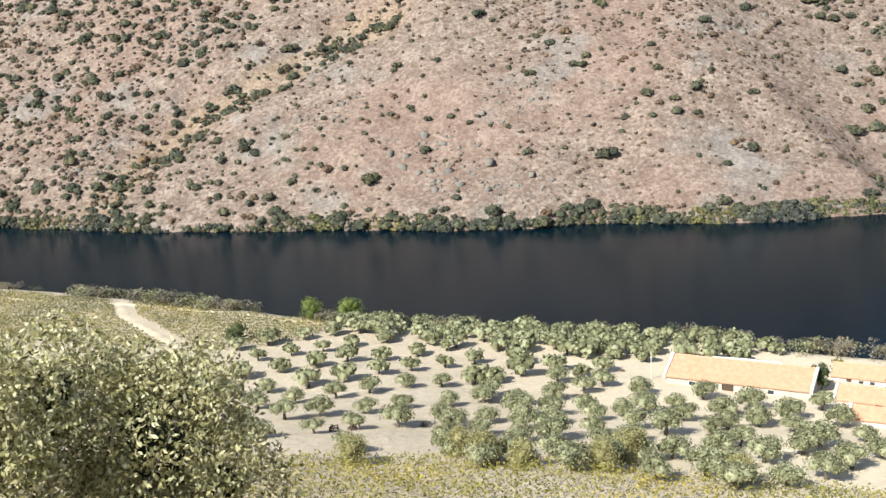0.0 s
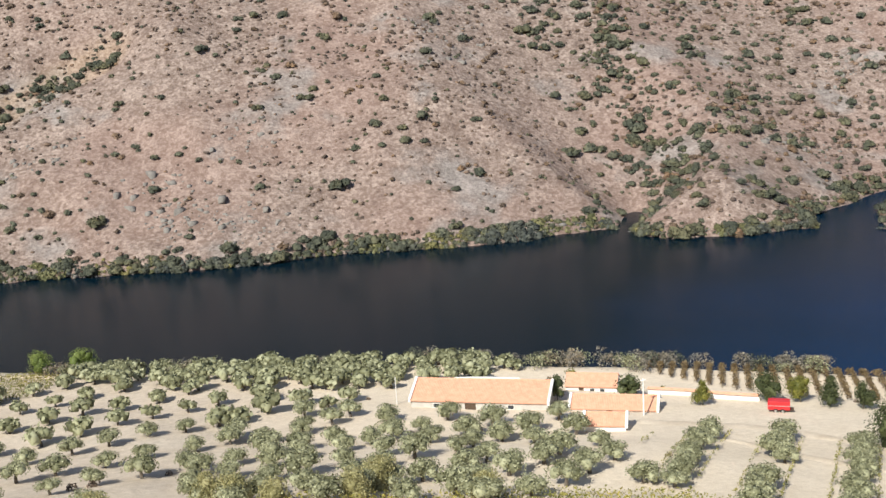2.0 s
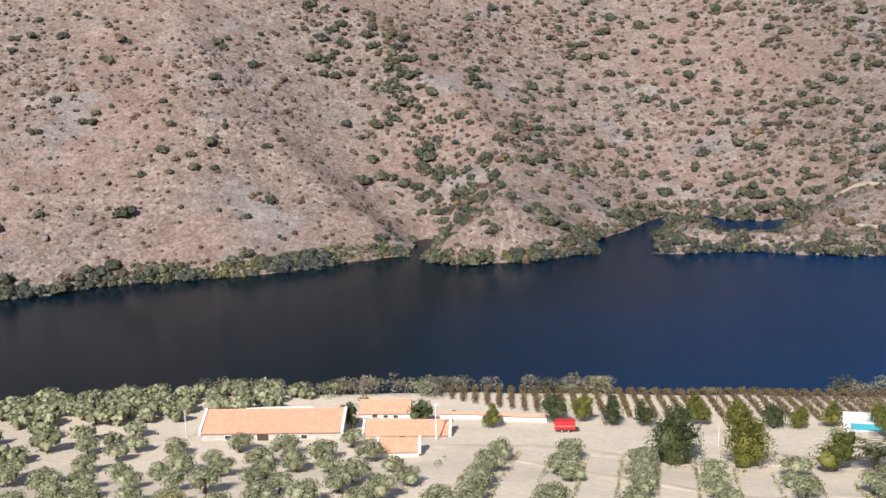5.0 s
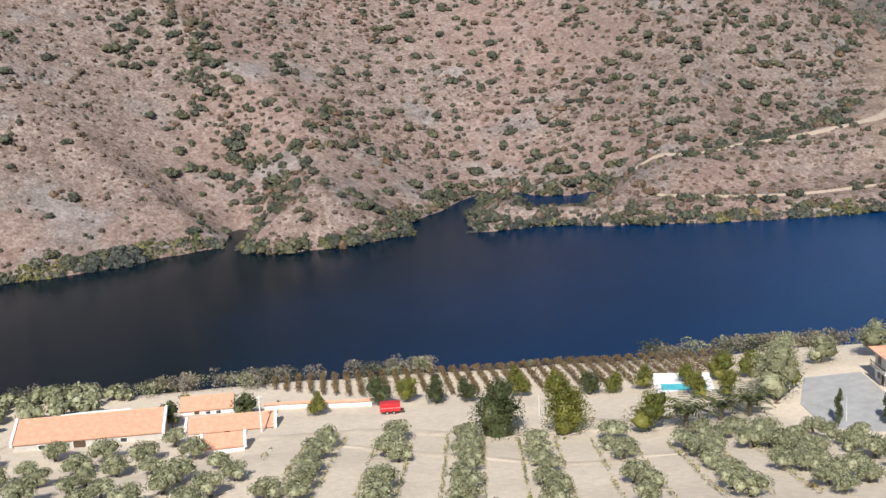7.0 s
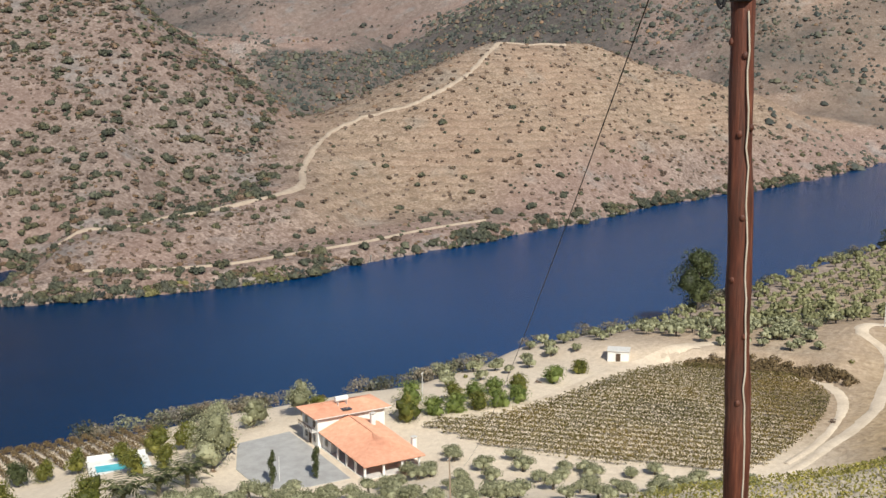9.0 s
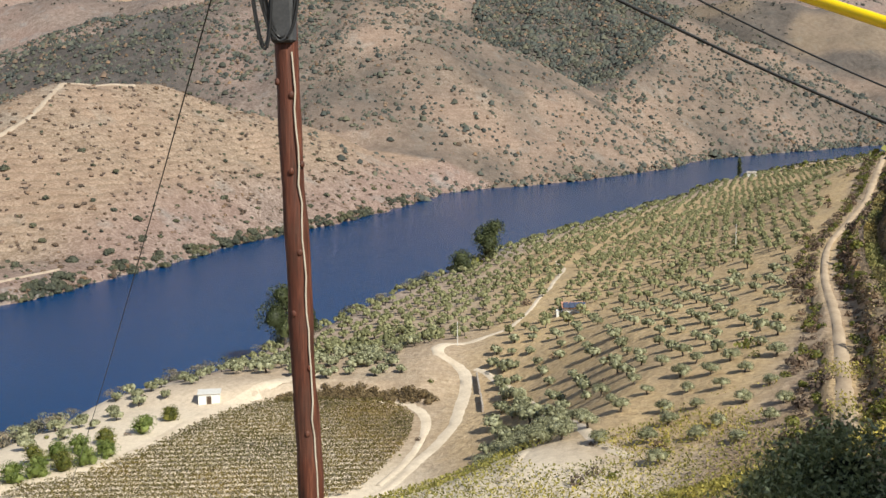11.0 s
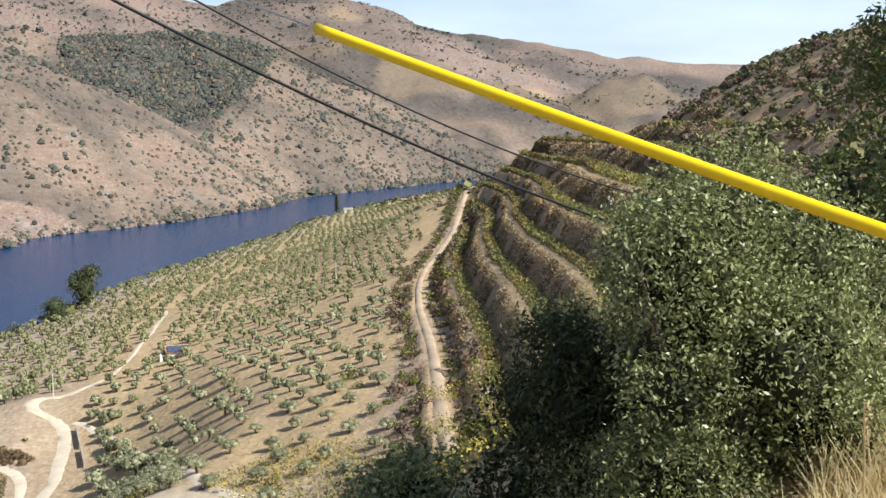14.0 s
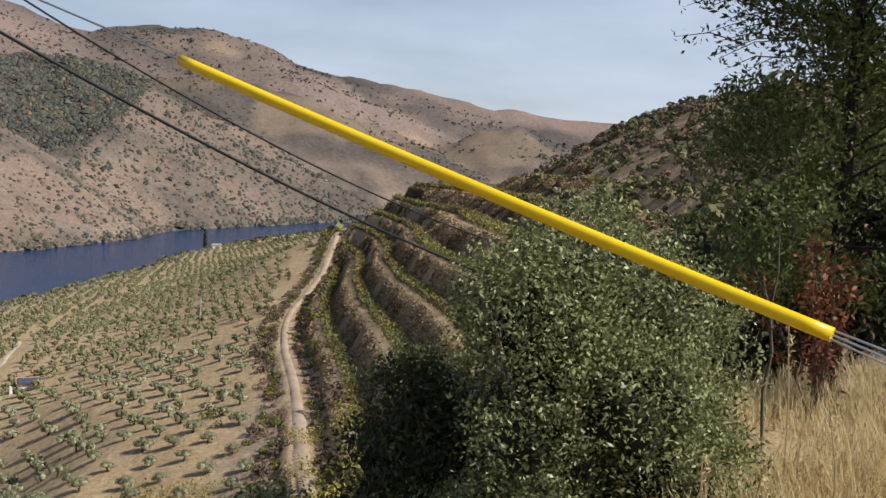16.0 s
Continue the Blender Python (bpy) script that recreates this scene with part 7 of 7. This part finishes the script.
def roadside_tree():
    rng = np.random.default_rng(31)
    p = heading(128.2, 9.6)
    z = ground_z(p.x, p.y)
    t = thing("almond_tree", "dark-barked roadside tree with drooping green foliage", "tree", at=pose(p.x, p.y, z))
    left = Vector((-math.cos(radians(130)), math.sin(radians(130)), 0))
    away = heading(130, 1.0)
    bm = bmesh.new()
    limb(bm, [(0, 0, -0.3), (0.01, 0, 0.7), left * -0.03 + Vector((0, 0, 1.7)), left * -0.06 + Vector((0, 0, 3.2)), left * 0.1 + Vector((0, 0, 5.0))], [0.085, 0.06, 0.055, 0.04, 0.012], 9)
    lumps = []
    for k in range(150):
        s, zz = rng.uniform(-2.2, 0.85), rng.uniform(0.6, 5.2)
        s *= 1.0 if zz < 3.6 else 0.8
        c = left * s + away * rng.uniform(-0.8, 1.1) + Vector((0, 0, zz))
        lumps.append((*c, rng.uniform(0.24, 0.46), rng.uniform(0.8, 1.3)))
    for l in lumps[::6]:
        e = Vector(l[:3])
        h0 = min(3.6, max(1.2, e.z * 0.75))
        limb(bm, [Vector((0, 0, h0)), Vector((0, 0, h0)).lerp(e, 0.5) + Vector((0, 0, 0.2)), e], [0.012, 0.007, 0.003], 5)
    part("trunk", bm, shades("black_bark", (0.012, 0.010, 0.009), (0.06, 0.05, 0.042), 9, 0.95, 0.02), t)
    c = crown_points(rng, 88000, lumps, 0.1)
    part("crown", quads_mesh("crown", leaf_quads(rng, c, 0.029, 0.0, 0.42), MAT_ALMOND), None, t)
    # hanging sprays at the crown's edge
    bm = bmesh.new()
    q = []
    for k in range(60):
        s = rng.uniform(0.3, 0.8)
        base = left * s + away * rng.uniform(-0.4, 0.4) + Vector((0, 0, rng.uniform(2.5, 4.4)))
        tip = base + left * rng.uniform(0.35, 0.8) + Vector((0, 0, rng.uniform(-0.25, 0.25)))
        limb(bm, [base, base.lerp(tip, 0.5) + Vector((0, 0, 0.06)), tip], [0.008, 0.005, 0.002], 4)
        for j in range(30):
            q.append(base.lerp(tip, j / 29) + Vector(rng.normal(size=3) * 0.035))
    part("spray_stem", bm, MAT_BARK, t)
    part("spray", quads_mesh("spray", leaf_quads(rng, np.array(q), 0.03, 0.0, 0.4), MAT_ALMOND), None, t)


roadside_tree()


def sapling():
    rng = np.random.default_rng(51)
    p = heading(127.6, 8.4)
    t = thing("red_sapling", "thin sapling with rust-red autumn leaves in dry grass", "sapling", at=pose(p.x, p.y, ground_z(p.x, p.y)))
    pts = []
    for k in range(7):
        bm = bmesh.new()
        e = Vector((rng.normal() * 0.26, rng.normal() * 0.26, rng.uniform(0.8, 1.45)))
        limb(bm, [(0, 0, -0.1), e * 0.5 + Vector(rng.normal(size=3) * 0.03), e], [0.012, 0.008, 0.003], 5)
        part("stem", bm, MAT_BARK, t)
        pts += [tuple(e * rng.uniform(0.3, 1.0) + Vector(rng.normal(size=3) * 0.06)) for _ in range(130)]
    part("leaves", quads_mesh("leaves", leaf_quads(rng, np.array(pts), 0.026, 0.0, 0.5), MAT_RUST), None, t)


sapling()


def dry_stalk(az, r, high, bend, seed):
    rng = np.random.default_rng(seed)
    p = heading(az, r)
    t = thing("dry_stalk", "tall bare straw-coloured weed stalk", "stalk", "dry stalks in the grass", at=pose(p.x, p.y, ground_z(p.x, p.y)))
    bm = bmesh.new()
    limb(bm, [(0, 0, -0.05), (bend * 0.3, 0, high * 0.5), (bend, 0.02, high)], [0.006, 0.005, 0.003], 5)
    part("stem", bm, MAT_STRAWSTEM, t)
    c = np.array([[bend * u * u, 0.0, high * u] for u in rng.uniform(0.7, 1.0, 40)]) + rng.normal(size=(40, 3)) * 0.012
    part("seed_head", quads_mesh("seed_head", leaf_quads(rng, c, 0.014, 0.0, 0.4), MAT_STRAW), None, t)


MAT_STRAWSTEM = shades("straw_stem", (0.34, 0.24, 0.12), (0.58, 0.46, 0.27), 8, 0.8)
for k, (a, r, hh, b) in enumerate(((126.3, 6.6, 0.95, 0.03), (122.4, 5.2, 0.55, -0.02), (128.5, 6.2, 0.6, 0.08), (124.6, 5.6, 0.45, -0.12), (131.5, 6.0, 0.7, 0.1))):
    dry_stalk(a, r, hh, b, 60 + k)


def dead_branch():
    p = heading(125.4, 7.6)
    t = thing("dead_sapling", "thin dark leafless sapling stem in the grass", "sapling", at=pose(p.x, p.y, ground_z(p.x, p.y)))
    bm = bmesh.new()
    limb(bm, [(0, 0, -0.1), (0.02, 0.01, 0.3), (-0.03, 0, 0.55), (-0.05, 0.05, 0.8), (-0.13, 0.07, 1.05), (-0.22, 0.15, 1.35)], [0.012, 0.011, 0.010, 0.008, 0.007, 0.004], 6)
    part("stem", bm, MAT_BARK, t)
    bm = bmesh.new()
    limb(bm, [(-0.05, 0.02, 0.7), (0.08, 0.02, 1.0)], [0.008, 0.003], 5)
    part("twig", bm, MAT_BARK, t)


dead_branch()


def grass():
    """Dry grass on the road shoulder, blade by blade."""
    rng = np.random.default_rng(61)
    n = 36000
    az, r = rng.uniform(116, 142, n), 2.6 + 9.5 * rng.uniform(0, 1, n) ** 1.2
    x, y = r * np.sin(np.radians(az)), r * np.cos(np.radians(az))
    keep = (fbm(x, y, 0.9, 2, 3) > -0.28) & ((az > 120.5) | (r < 4.6))
    x, y = x[keep], y[keep]
    m = len(x)
    z = height(x, y)[0]
    hh = rng.uniform(0.10, 0.34, m) * (1 + 0.9 * np.clip(fbm(x, y, 0.8, 2, 4), -0.4, 0.6))
    a = rng.uniform(0, 6.283, m)
    lean = hh * rng.uniform(0.1, 0.9, m)
    w = rng.uniform(0.0022, 0.0045, m)
    base = np.stack([x, y, z - 0.02], -1)
    side = np.stack([-np.sin(a), np.cos(a), 0 * a], -1) * w[:, None]
    fwd = np.stack([np.cos(a), np.sin(a), 0 * a], -1)
    mid = base + fwd * (lean * 0.35)[:, None] + np.stack([0 * a, 0 * a, hh * 0.6], -1)
    tip = base + fwd * lean[:, None] + np.stack([0 * a, 0 * a, hh], -1)
    lower = np.stack([base - side, base + side, mid + side * 0.8, mid - side * 0.8], 1)
    upper = np.stack([mid - side * 0.8, mid + side * 0.8, tip + side * 0.2, tip - side * 0.2], 1)
    tagged(new("dry_grass", quads_mesh("dry_grass", np.concatenate([lower, upper]), MAT_STRAW)), "dry straw-coloured grass on the road shoulder", "grass", kind="stuff")


grass()
